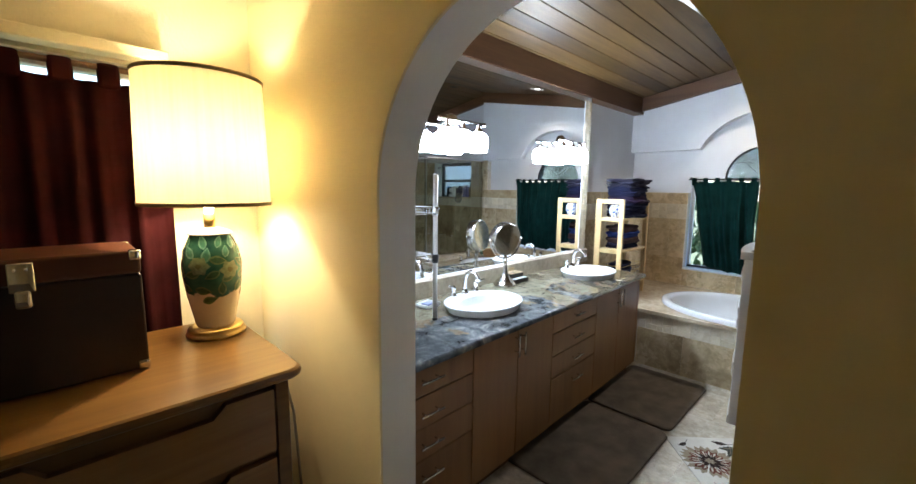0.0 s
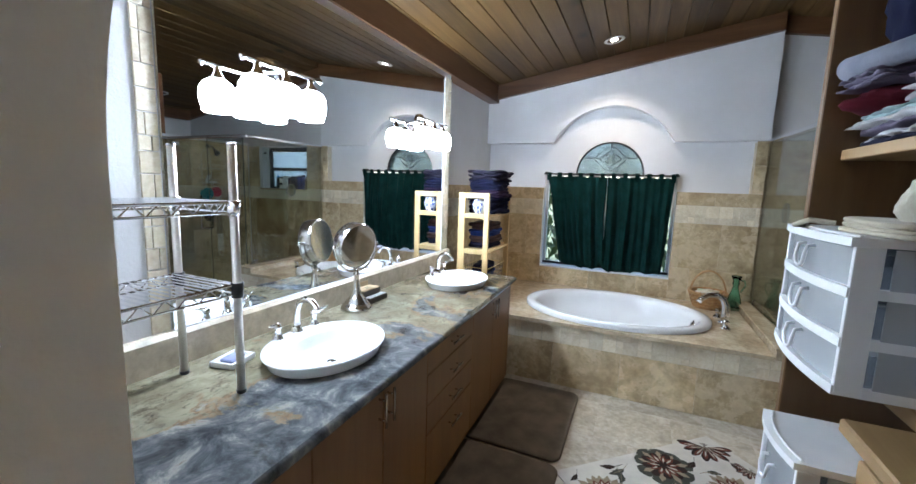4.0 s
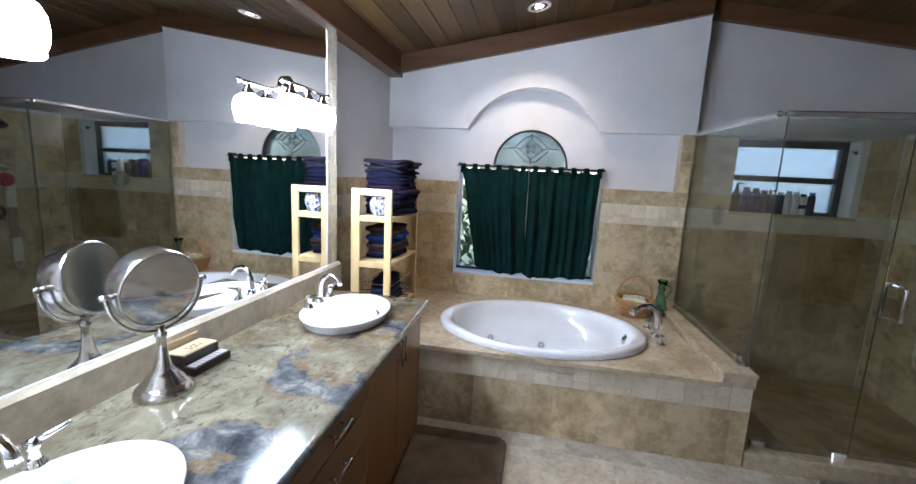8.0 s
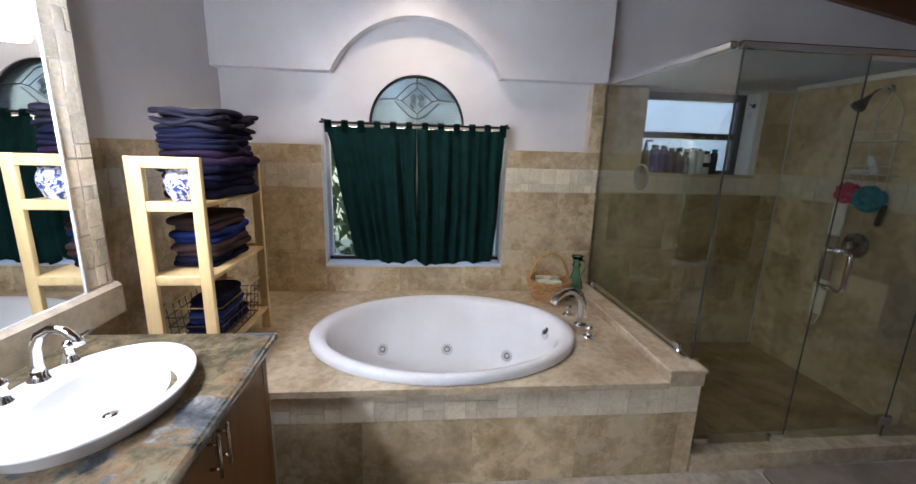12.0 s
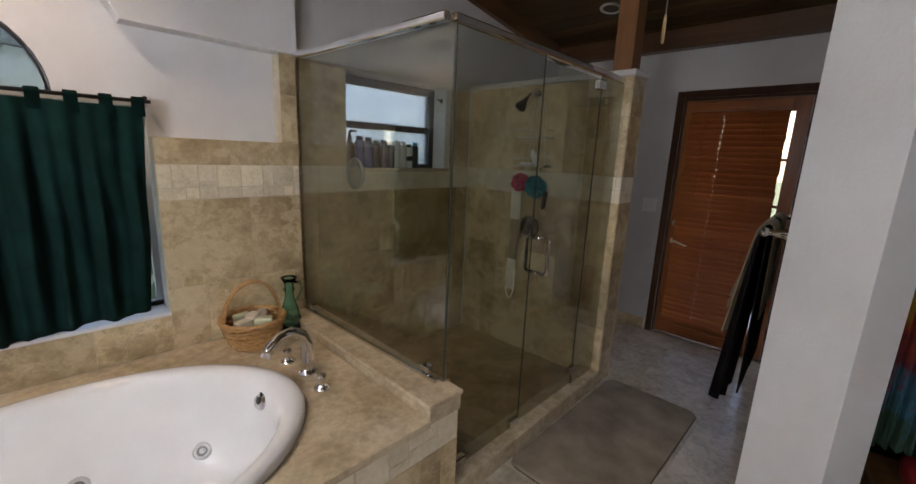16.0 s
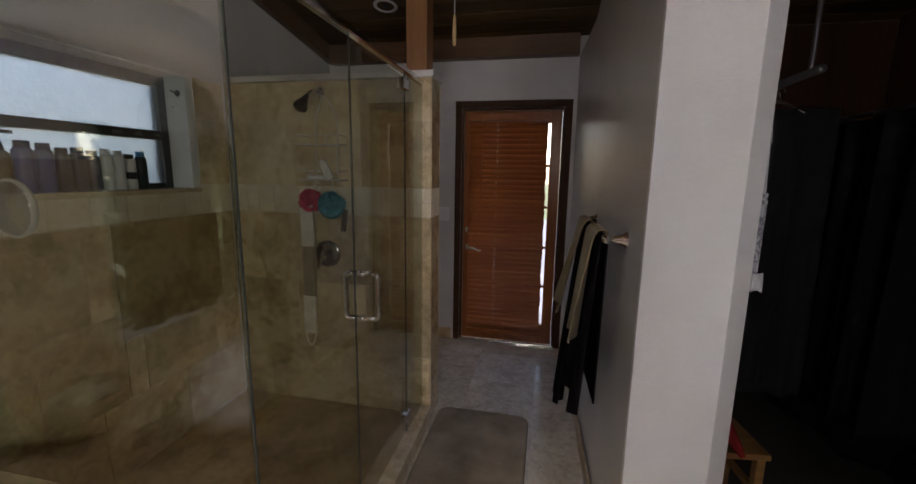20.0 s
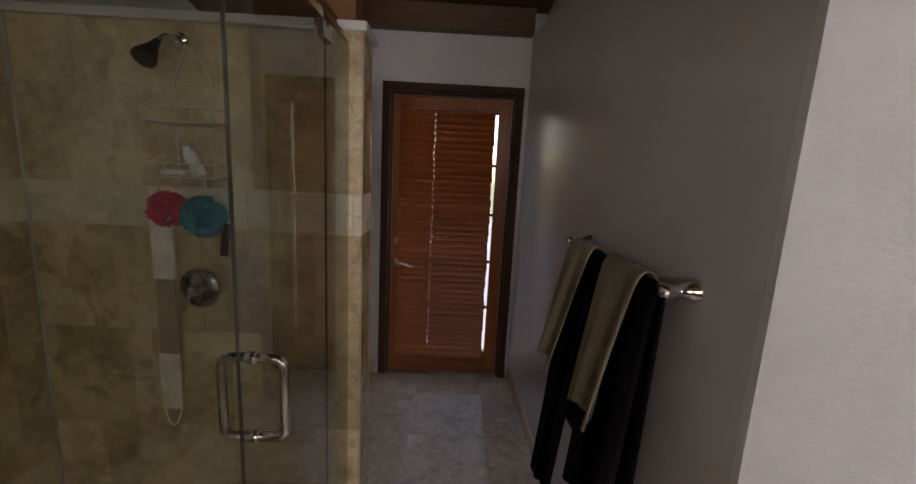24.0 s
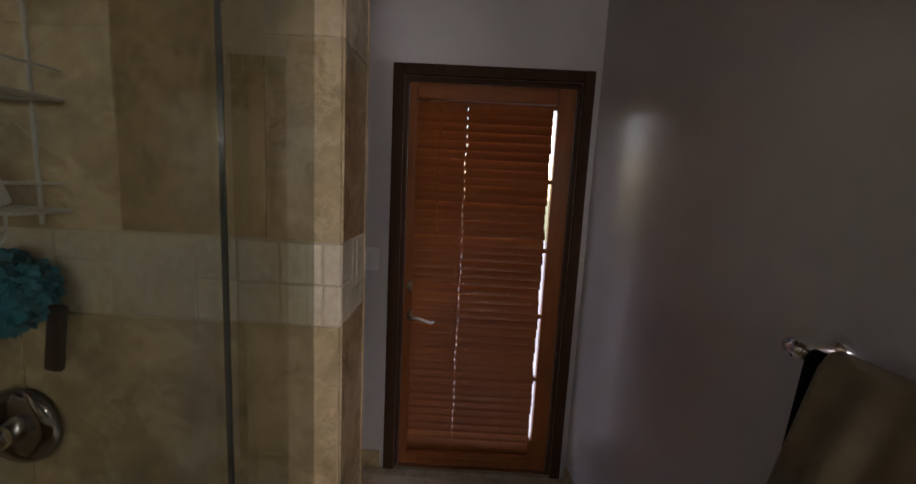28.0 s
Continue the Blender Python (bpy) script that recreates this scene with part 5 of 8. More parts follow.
part("lens", bm_lathe([(0.1035, 0.006), (0.1035, 0.0179), (0.1035, 0.0182), (0.1030, 0.0182), (0.075, 0.01795), (0.05, 0.0178), (0.025, 0.01772), (0.0001, 0.0177)], 40, m=tilt), MAGNIFY, head, "magnifying mirror glass", True)
part("lens", bm_lathe([(0.099, -0.0445), (0.099, -0.0442), (0.0001, -0.0442)], 40, m=tilt), MIRROR, head, "mirror glass")

EBONY = plain("dark_wood_box", (0.035, 0.022, 0.014), 0.35, var=0.3, scale=30)
PALEWOOD = wood("pale_wood", [(0.2, (0.50, 0.36, 0.20)), (0.5, (0.63, 0.48, 0.29)), (0.8, (0.70, 0.56, 0.36))], (20, 3, 20), 0.4, 0.05)
box = thing("wooden_box", "dark wooden domino box with a pale lid on the counter", "box", (-1.876, 2.435, CZ), -1)
box.scale = (0.90, 0.75, 0.86)
part("lower_tray", bm_box(-0.035, 0.075, -0.11, 0.11, 0, 0.034, 0.002), EBONY, box)
part("upper_tray", bm_box(-0.065, 0.025, -0.10, 0.10, 0.034, 0.072, 0.002), EBONY, box)
part("lid", bm_box(-0.062, 0.022, -0.098, 0.098, 0.072, 0.077, 0.001), PALEWOOD, box, "pale wooden lid")
part("lid_open", bm_box(-0.085, -0.075, -0.08, 0.10, 0.05, 0.105, 0.001), PALEWOOD, box, "pale wooden lid stood behind")
for k in range(9):
    part("domino", bm_box(0.035, 0.068, -0.10 + k * 0.0225, -0.081 + k * 0.0225, 0.034, 0.039, 0.001), WHITE_PL, box, "small ivory domino")
for k, (u, w) in enumerate(((-0.03, 0.02), (-0.03, 0.0), (-0.01, -0.02), (-0.01, 0.01), (-0.03, -0.025), (-0.012, 0.035))):
    part("mark", bm_box(u - 0.006, u + 0.006, w - 0.005, w + 0.005, 0.077, 0.0775), EBONY, box)
sd = thing("soap_dish", "white square ceramic soap dish with a blue-grey soap", "soap dish", (-1.805, 1.50, CZ), 12)
sd.scale = (0.8, 0.8, 0.9)
part("dish", bm_box(-0.055, 0.055, -0.07, 0.07, 0, 0.012, 0.004, 2), PORCELAIN, sd)
for x0, x1, y0, y1 in ((-0.06, -0.048, -0.075, 0.075), (0.048, 0.06, -0.075, 0.075), (-0.048, 0.048, -0.075, -0.063), (-0.048, 0.048, 0.063, 0.075)):
    part("rim", bm_box(x0, x1, y0, y1, 0.004, 0.026, 0.004, 2), PORCELAIN, sd)
s = thing("soap_bar", "blue-grey soap bar lying in the white soap dish", "soap", (-1.805, 1.50, CZ + 0.012), 12)
part("bar", bm_box(-0.026, 0.026, -0.036, 0.036, 0, 0.014, 0.006, 2), plain("blue_grey_soap", (0.22, 0.25, 0.42), 0.4), s, "", True)

rack = thing("wire_rack", "chrome wire rack with two shelves standing on the counter", "rack", (0, 0, 0))
RX0, RX1, RY0, RY1 = -1.87, -1.592, 0.88, 1.365
for x, y in ((RX0, RY0), (RX1, RY0), (RX0, RY1), (RX1, RY1)):
    pst = part("post", bm_tube([(x, y, CZ + 0.004), (x, y, 1.645)], 0.0125, 14), SATIN, rack, "", True)
    part("foot", bm_lathe([(0.012, 0), (0.015, 0.003), (0.015, 0.012), (0.0001, 0.013)], 14, (x, y, CZ)), BLACK, pst, "black plastic foot", True)
    part("cap", bm_lathe([(0.0135, 0), (0.0135, 0.006), (0.0001, 0.008)], 14, (x, y, 1.643)), CHROME, pst, "", True)
    for k in range(18):
        part("groove", bm_lathe([(0.0126, 0), (0.0131, 0.001), (0.0126, 0.002)], 12, (x, y, CZ + 0.06 + k * 0.038)), SATIN, pst)
for z in (1.225, 1.475):
    sh = part("shelf", bm_tube([(RX0, RY0, z), (RX1, RY0, z), (RX1, RY1, z), (RX0, RY1, z), (RX0, RY0, z)], 0.0045, 8), CHROME, rack, "chrome wire shelf")
    part("lower_wire", bm_tube([(RX0, RY0, z - 0.03), (RX1, RY0, z - 0.03), (RX1, RY1, z - 0.03), (RX0, RY1, z - 0.03), (RX0, RY0, z - 0.03)], 0.0035, 8), CHROME, sh)
    for k in range(21):
        y = RY0 + 0.02 + k * (RY1 - RY0 - 0.04) / 20
        part("wire", bm_tube([(RX0, y, z + 0.004), (RX1, y, z + 0.004)], 0.0022, 6), CHROME, sh)
    for k in range(8):
        ya, yb, yc = (RY0 + (RY1 - RY0) * (k + q) / 8 for q in (0, 0.5, 1))
        for x in (RX0, RX1):
            part("truss", bm_tube([(x, ya, z - 0.03), (x, yb, z), (x, yc, z - 0.03)], 0.0025, 6), CHROME, sh)
    for k in range(5):
        xa, xb, xc = (RX0 + (RX1 - RX0) * (k + q) / 5 for q in (0, 0.5, 1))
        part("truss", bm_tube([(xa, RY1, z - 0.03), (xb, RY1, z), (xc, RY1, z - 0.03)], 0.0025, 6), CHROME, sh)
    for x in (RX0, RX1):
        for y in (RY0, RY1):
            part("collar", bm_lathe([(0.0128, -0.04), (0.017, -0.04), (0.019, 0.006), (0.0128, 0.006)], 16, (x, y, z)), CHROME if z > 1.3 else BLACK, sh, "", True)

# ---- inside the shower ----
SX = PX0 - 0.004
sh = thing("overhead_shower", "chrome overhead shower on a bent arm, dark nozzle face", "shower head", (SX, 4.36, 1.965))
part("flange", bm_lathe([(0.03, 0), (0.03, 0.004), (0.018, 0.012), (0.0001, 0.013)], 24, m=Matrix.Rotation(radians(-90), 4, "Y")), CHROME, sh, "", True)
part("arm", bm_tube([(0, 0, 0), (-0.04, 0.005, 0.0), (-0.08, 0.01, -0.012), (-0.105, 0.015, -0.035)], 0.0095, 12), CHROME, sh, "", True)
m = Matrix.Translation((-0.11, 0.018, -0.042)) @ Vector((-0.62, 0.1, -0.75)).to_track_quat("Z", "Y").to_matrix().to_4x4()
part("bell", bm_lathe([(0.012, -0.01), (0.015, 0.012), (0.02, 0.03), (0.037, 0.07), (0.038, 0.085), (0.034, 0.088), (0.0001, 0.088)], 28, m=m), DARKMETAL, sh, "", True)

# chrome darkened to stand in for the dark room it reflects
CHROME_SHADED = plain("shaded_chrome", (0.40, 0.40, 0.42), 0.10, 1.0, var=0.03, bumps=0)
vl = thing("shower_valve", "round chrome shower valve with a lever", "shower valve", (SX, 4.345, 1.02))
m = Matrix.Rotation(radians(-90), 4, "Y")
part("plate", bm_lathe([(0.082, 0), (0.082, 0.004), (0.074, 0.012), (0.05, 0.016), (0.0001, 0.017)], 40, m=m), CHROME_SHADED, vl, "", True)
part("hub", bm_lathe([(0.026, 0.015), (0.024, 0.05), (0.018, 0.06), (0.0001, 0.062)], 24, m=m), CHROME, vl, "", True)
part("lever", bm_tube([(-0.05, 0, 0), (-0.056, 0.015, -0.03), (-0.058, 0.03, -0.075), (-0.055, 0.034, -0.085)], [0.011, 0.01, 0.008, 0.006], 10), CHROME, vl, "", True)

WIREW = plain("white_coated_wire", (0.62, 0.61, 0.58), 0.4, var=0.06, bumps=0)
cd = thing("shower_caddy", "white wire shower caddy hung on the shower arm", "caddy", (SX - 0.012, 4.32, 0))
for s in (-1, 1):
    part("upright", bm_tube([(0, 0.02, 1.945), (0, s * 0.035, 1.89), (0, s * 0.068, 1.82), (0, s * 0.068, 1.44)], 0.004, 8), WIREW, cd)
for z in (1.665, 1.468):
    part("shelf", bm_tube([(0, -0.125, z), (-0.10, -0.125, z), (-0.10, 0.125, z), (0, 0.125, z), (0, -0.125, z)], 0.0038, 8), WIREW, cd)
    for k in range(6):
        part("wire", bm_tube([(0, -0.1 + 0.04 * k, z), (-0.10, -0.1 + 0.04 * k, z)], 0.0022, 6), WIREW, cd)
    part("guard", bm_tube([(0, -0.125, z + 0.05), (-0.10, -0.125, z + 0.05), (-0.10, 0.125, z + 0.05), (0, 0.125, z + 0.05)], 0.003, 8), WIREW, cd)
    for y in (-0.05, 0.06):
        part("riser", bm_tube([(-0.10, y, z), (-0.10, y, z + 0.05)], 0.0028, 6), WIREW, cd)
for y in (-0.055, 0.055):
    part("hook", bm_tube([(-0.05, y, 1.468), (-0.05, y, 1.433), (-0.06, y, 1.423), (-0.07, y, 1.433)], 0.003, 6), WIREW, cd)
rz_ = thing("razor_tube", "white toothpaste-like tube leaning in the shower caddy", "tube", (SX - 0.06, 4.28, 1.472))
part("tube", bm_box(-0.012, 0.012, -0.022, 0.022, 0, 0.10, 0.006, 2, None, Matrix.Rotation(radians(-24), 4, "X")), WHITE_PL, rz_)
part("cap", bm_box(-0.01, 0.01, -0.014, 0.014, 0.10, 0.118, 0.003, 1, None, Matrix.Rotation(radians(-24), 4, "X")), PORCELAIN, rz_)
bs = thing("soap_bar", "white soap bar lying in the shower caddy", "soap", (SX - 0.06, 4.37, 1.472))
part("bar", bm_box(-0.028, 0.028, -0.045, 0.045, 0, 0.022, 0.008, 2), WHITE_PL, bs, "", True)


def pouf(at, mat, r, seed, label):
    p = thing("bath_pouf", label, "bath pouf", at, group="bath poufs")
    rng = random.Random(seed)
    bm = bmesh.new()
    for k in range(150):
        v = Vector((rng.gauss(0, 1), rng.gauss(0, 1), rng.gauss(0, 1))).normalized()
        m = Matrix.Translation(v * r * rng.uniform(0.6, 0.86)) @ v.to_track_quat("Z", "Y").to_matrix().to_4x4()
        rr = r * rng.uniform(0.2, 0.3)
        ph = rng.uniform(0, 6)
        prev = None
        ring0 = [bm.verts.new(m @ Vector((0.25 * rr * math.cos(a), 0.25 * rr * math.sin(a), 0))) for a in np.linspace(0, 2 * math.pi, 14, endpoint=False)]
        ring1 = [bm.verts.new(m @ Vector((rr * math.cos(a), rr * math.sin(a), rr * (0.55 + 0.3 * math.sin(5 * a + ph))))) for a in np.linspace(0, 2 * math.pi, 14, endpoint=False)]
        for i in range(14):
            bm.faces.new((ring0[i], ring0[(i + 1) % 14], ring1[(i + 1) % 14], ring1[i]))
    part("mesh_ruffles", bm, mat, p, "", True)
    part("cord", bm_tube([(0, 0, r * 0.3), (0.004, 0.006, r * 0.9), (0.02, 0.0, r * 1.25)], 0.0022, 6), WHITE_PL, p, "white cord loop")
    return p


pouf((SX - 0.075, 4.40, 1.345), cloth("pink_netting", (0.68, 0.06, 0.13)), 0.068, 4, "crimson pink mesh bath pouf hanging under the caddy")
pouf((SX - 0.085, 4.262, 1.325), cloth("turquoise_netting", (0.02, 0.33, 0.44)), 0.078, 7, "turquoise mesh bath pouf hanging under the caddy")
br = thing("shower_brush", "dark wooden brush handle hanging behind the pouf", "brush", (SX - 0.05, 4.215, 1.17))
part("handle", bm_box(-0.008, 0.008, -0.016, 0.016, 0, 0.13, 0.006, 2, None, Matrix.Rotation(radians(8), 4, "X")), EBONY, br, "", True)
STRAP = cloth("white_loofah_cloth", (0.80, 0.77, 0.70))
st = thing("back_scrubber", "long white back scrubber strap with rope loops", "scrubber", (SX - 0.06, 4.44, 0))
part("upper_pad", bm_box(-0.008, 0.008, -0.042, 0.042, 1.07, 1.31, 0.004, 2), STRAP, st)
part("middle_pad", bm_box(-0.006, 0.006, -0.038, 0.040, 0.76, 1.07, 0.003, 1), cloth("beige_loofah", (0.34, 0.27, 0.18)), st, "beige loofah middle")
part("lower_pad", bm_box(-0.008, 0.008, -0.034, 0.046, 0.52, 0.76, 0.004, 2), STRAP, st)
part("rope_loop", bm_tube([(0, -0.035, 1.31), (0, -0.02, 1.38), (0, 0, 1.425), (0, 0.02, 1.38), (0, 0.035, 1.31)], 0.004, 8), STRAP, st)
part("rope_loop", bm_tube([(0, -0.03, 0.52), (0, -0.01, 0.46), (0, 0.01, 0.44), (0, 0.03, 0.46), (0, 0.042, 0.52)], 0.004, 8), STRAP, st)

# bottles on the shower sill
SZ = SWZ0 + 0.004


def bottle(x, y, r, h, mat, cap, cap_mat, label, pump=False, flat=1.0):
    bt = thing("shampoo_bottle", label, "bottle", (x, y, SZ), group="bottles on the sill")
    part("body", bm_lathe([(r * 0.9, 0), (r, 0.006), (r, h * 0.78), (r * 0.95, h * 0.83), (r * 0.72, h * 0.88), (r * 0.66, h * 0.885)], 20, sy=flat), mat, bt, "", True)
    if pump:
        part("pump", bm_tube([(0, 0, h * 0.86), (0, 0, h * 1.26), (0.004, -0.004, h * 1.28), (0.042, -0.02, h * 1.27)], [0.02, 0.007, 0.009, 0.006], 10), cap_mat, bt)
    else:
        part("cap", bm_lathe([(r * 0.74, h * 0.87), (r * 0.74, h), (r * 0.68, h * 1.01), (0.0001, h * 1.01)], 16), cap_mat, bt, "", True)
    return bt


BLUEB = plain("blue_bottle", (0.018, 0.04, 0.25), 0.25, var=0.1, bumps=0)
INDIGO = plain("indigo_bottle", (0.012, 0.016, 0.075), 0.25, var=0.1, bumps=0)
BROWNB = plain("brown_bottle", (0.10, 0.06, 0.03), 0.3, var=0.1, bumps=0)
CYAN = plain("cyan_cap", (0.02, 0.30, 0.62), 0.3, var=0.1, bumps=0)
for spec in ((0.93, 0.034, 0.185, BROWNB, BLACK, "brown pump bottle on the shower sill", True), (1.005, 0.034, 0.205, BLUEB, INDIGO, "tall blue shampoo bottle on the sill", False), (1.075, 0.032, 0.20, BLUEB, INDIGO, "blue shampoo bottle on the sill", False), (1.14, 0.029, 0.185, INDIGO, BLACK, "dark indigo shampoo bottle", False), (1.20, 0.03, 0.19, INDIGO, INDIGO, "dark indigo shampoo bottle", False), (1.262, 0.028, 0.18, INDIGO, WHITE_PL, "dark indigo bottle with a white cap", False), (1.32, 0.026, 0.19, WHITE_PL, WHITE_PL, "white lotion bottle on the sill", False), (1.375, 0.026, 0.185, WHITE_PL, WHITE_PL, "white lotion bottle on the sill", False), (1.43, 0.027, 0.17, WHITE_PL, BLACK, "white bottle with a black cap", False), (1.49, 0.026, 0.185, BLACK, CYAN, "black bottle with a cyan cap", False)):
    x, r, h, mt, cm, lb, pu = spec
    bt = bottle(x, 5.085, r, h, mt, None, cm, lb, pu)
    if mt is WHITE_PL and cm is BLACK:
        part("label_band", bm_lathe([(r * 1.01, h * 0.3), (r * 1.01, h * 0.5)], 20), BLACK, bt, "black label band", True)
sm = thing("suction_mirror", "round clear plastic suction mirror stuck on the shower glass", "mirror", (0.533, 4.40, 1.415))
part("rim", bm_lathe([(0.072, 0), (0.078, 0.006), (0.075, 0.016), (0.068, 0.016), (0.072, 0)], 40, m=Matrix.Rotation(radians(90), 4, "Y")), BINPLASTIC, sm, "clear plastic rim", True)
part("disc", bm_lathe([(0.07, 0.008), (0.07, 0.010), (0.0001, 0.010)], 40, m=Matrix.Rotation(radians(90), 4, "Y")), thin_pane("clear_disc", (0.82, 0.84, 0.84), 0.22), sm, "", True)

# ---- garden door ----
door = thing("door_1", "mahogany glazed garden door with a lowered wooden blind, closed", "door", (0, 0, 0), kind="structure")
XF = XD - 0.016
for y0, y1, z0, z1 in ((DY0 - 0.052, DY0, 0, DH + 0.055), (DY1, DY1 + 0.054, 0, DH + 0.055), (DY0, DY1, DH, DH + 0.055)):
    part("casing", bm_box(XF, XD, y0, y1, z0, z1, 0.004), CASING, door, "dark stained door casing")
for y0, y1, z0, z1 in ((DY0, DY0 + 0.02, 0, DH), (DY1 - 0.02, DY1, 0, DH), (DY0 + 0.02, DY1 - 0.02, DH - 0.02, DH)):
    part("jamb", bm_box(XD, XD + 0.14, y0, y1, z0, z1), CASING, door)
part("threshold", bm_box(XD - 0.01, XD + 0.14, DY0, DY1, 0, 0.018, 0.003), NICKEL, door, "worn metal threshold")
LY0, LY1, LZ0, LZ1 = DY0 + 0.024, DY1 - 0.024, 0.022, DH - 0.024
X0, X1 = XD + 0.012, XD + 0.055
GY0, GY1, GZ0, GZ1 = LY0 + 0.085, LY1 - 0.10, 0.20, 1.93
leaf = part("leaf", bm_box(X0, X1, LY0, GY0, LZ0, LZ1, 0.003), DOORWOOD, door, "mahogany door leaf")
part("stile", bm_box(X0, X1, GY1, LY1, LZ0, LZ1, 0.003), DOORWOOD, leaf)
part("top_rail", bm_box(X0, X1, GY0, GY1, GZ1, LZ1, 0.003), DOORWOOD, leaf)
part("bottom_rail", bm_box(X0, X1, GY0, GY1, LZ0, GZ0, 0.003), DOORWOOD, leaf)
nb = 5
for k in range(1, nb):
    z = GZ0 + (GZ1 - GZ0) * k / nb
    part("glazing_bar", bm_box(X0 + 0.008, X1 - 0.008, GY0, GY1, z - 0.011, z + 0.011), DOORWOOD, leaf)
gp = part("pane", bm_box(X0 + 0.02, X0 + 0.026, GY0, GY1, GZ0, GZ1), CLEAR, leaf, "clear door glass")
gp.visible_shadow = False
for z in (0.25, 1.03, 1.80):
    part("hinge", bm_tube([(XD - 0.004, DY0 + 0.014, z - 0.05), (XD - 0.004, DY0 + 0.014, z + 0.05)], 0.008, 10), CASING, door)
lk = part("lever_handle", bm_lathe([(0.03, 0), (0.03, 0.006), (0.024, 0.012), (0.012, 0.014), (0.012, 0.05), (0.0001, 0.052)], 24, m=Matrix.Translation((X0, 3.712, 0.867)) @ Matrix.Rotation(radians(-90), 4, "Y")), SATIN, leaf, "satin nickel lever handle", True)
part("lever", bm_tube([(X0 - 0.045, 3.712, 0.867), (X0 - 0.05, 3.68, 0.867), (X0 - 0.05, 3.64, 0.855), (X0 - 0.048, 3.61, 0.845), (X0 - 0.044, 3.595, 0.849)], [0.01, 0.009, 0.008, 0.007, 0.006], 10), SATIN, lk, "", True)
part("deadbolt", bm_lathe([(0.028, 0), (0.028, 0.006), (0.022, 0.014), (0.0001, 0.015)], 24, m=Matrix.Translation((X0, 3.717, 1.022)) @ Matrix.Rotation(radians(-90), 4, "Y")), SATIN, leaf, "satin nickel deadbolt", True)
part("turn_piece", bm_box(X0 - 0.03, X0 - 0.012, 3.714, 3.720, 1.006, 1.038, 0.002), SATIN, leaf)
blind = thing("wooden_blind", "closed reddish wooden slat blind on the garden door", "blind", (0, 0, 0))
BY0, BY1 = 3.068, 3.715
part("headrail", bm_box(X0 - 0.052, X0 - 0.004, BY0 - 0.01, BY1 + 0.005, 1.945, 2.005, 0.006, 2), SLAT, blind, "moulded wooden valance")
HY = 3.475
bow_pts = [(0.005 * (1 - (2 * v) ** 2) - 0.003 + side * 0.0015, 0.053 * v) for side, vs in ((-1, (-0.5, -0.25, 0, 0.25, 0.5)), (1, (0.5, 0.25, 0, -0.25, -0.5))) for v in vs]
bow_pts = [(-x, z) for x, z in bow_pts]
bm0 = bm_prism(bow_pts, (BY0, HY - 0.0009))
bm_prism(bow_pts, (HY + 0.0009, BY1), "Y", bm0)
bm_box(-0.004, -0.001, HY - 0.004, HY + 0.004, 0.006, 0.0265, bm=bm0)
bm_box(-0.004, -0.001, HY - 0.004, HY + 0.004, -0.0265, -0.012, bm=bm0)
slat = part("slat", moved(bm0, Matrix.Translation((X0 - 0.026, 0, 1.91)) @ Matrix.Rotation(radians(28), 4, "Y")), SLAT, blind)
rng = random.Random(5)
k = 0
z = 1.91 - 0.042
while z > 0.15:
    o = slat.copy()
    scene.collection.objects.link(o)
    o.parent = blind
    o.matrix_basis = Matrix.Translation((0, rng.uniform(-0.003, 0.003), z - 1.91)) @ Matrix.Rotation(rng.uniform(-0.0008, 0.0008), 4, "X")
    z -= 0.042
part("bottom_rail", bm_box(X0 - 0.04, X0 - 0.012, BY0, BY1, 0.095, 0.125, 0.003), SLAT, blind)
for y in (3.22, 3.487):
    for dx in (-0.052, -0.001):
        part("ladder_cord", bm_tube([(X0 + dx, y, 1.94), (X0 + dx, y, 0.12)], 0.0012, 5), SLAT, blind)
part("tilt_wand", bm_tube([(X0 - 0.056, 3.60, 1.94), (X0 - 0.058, 3.604, 1.28)], 0.004, 8), SLAT, blind, "thin wooden tilt wand")

sp = thing("light_switch", "white double rocker light switch plate", "switch", (XD - 0.006, 3.95, 1.155))
part("plate", bm_box(0, 0.006, -0.06, 0.06, -0.06, 0.06, 0.002), WHITE_PL, sp)
for dy in (-0.024, 0.024):
    part("rocker", bm_box(-0.004, 0.001, dy - 0.016, dy + 0.016, -0.033, 0.033, 0.002), PORCELAIN, sp)

wbn = thing("waste_bin", "small black plastic waste bin on the tiled floor", "bin", (3.15, 4.20, 0))
part("body", bm_lathe([(0.085, 0.0), (0.088, 0.006), (0.105, 0.27), (0.108, 0.275), (0.105, 0.28), (0.101, 0.276), (0.085, 0.02), (0.0001, 0.018)], 28), BLACK, wbn, "", True)
hk = thing("suction_hook", "clear suction hook stuck on the window reveal", "hook", (SWX1 - 0.0505, 5.09, 1.86), group="suction hooks")
part("cup", bm_lathe([(0.022, 0), (0.02, 0.004), (0.008, 0.01), (0.0001, 0.011)], 20, m=Matrix.Rotation(radians(-90), 4, "Y")), WHITE_PL, hk, "", True)
part("hook", bm_tube([(-0.01, 0, 0), (-0.016, -0.01, -0.012), (-0.02, -0.022, -0.016), (-0.022, -0.03, -0.008)], 0.003, 8), CHROME, hk)
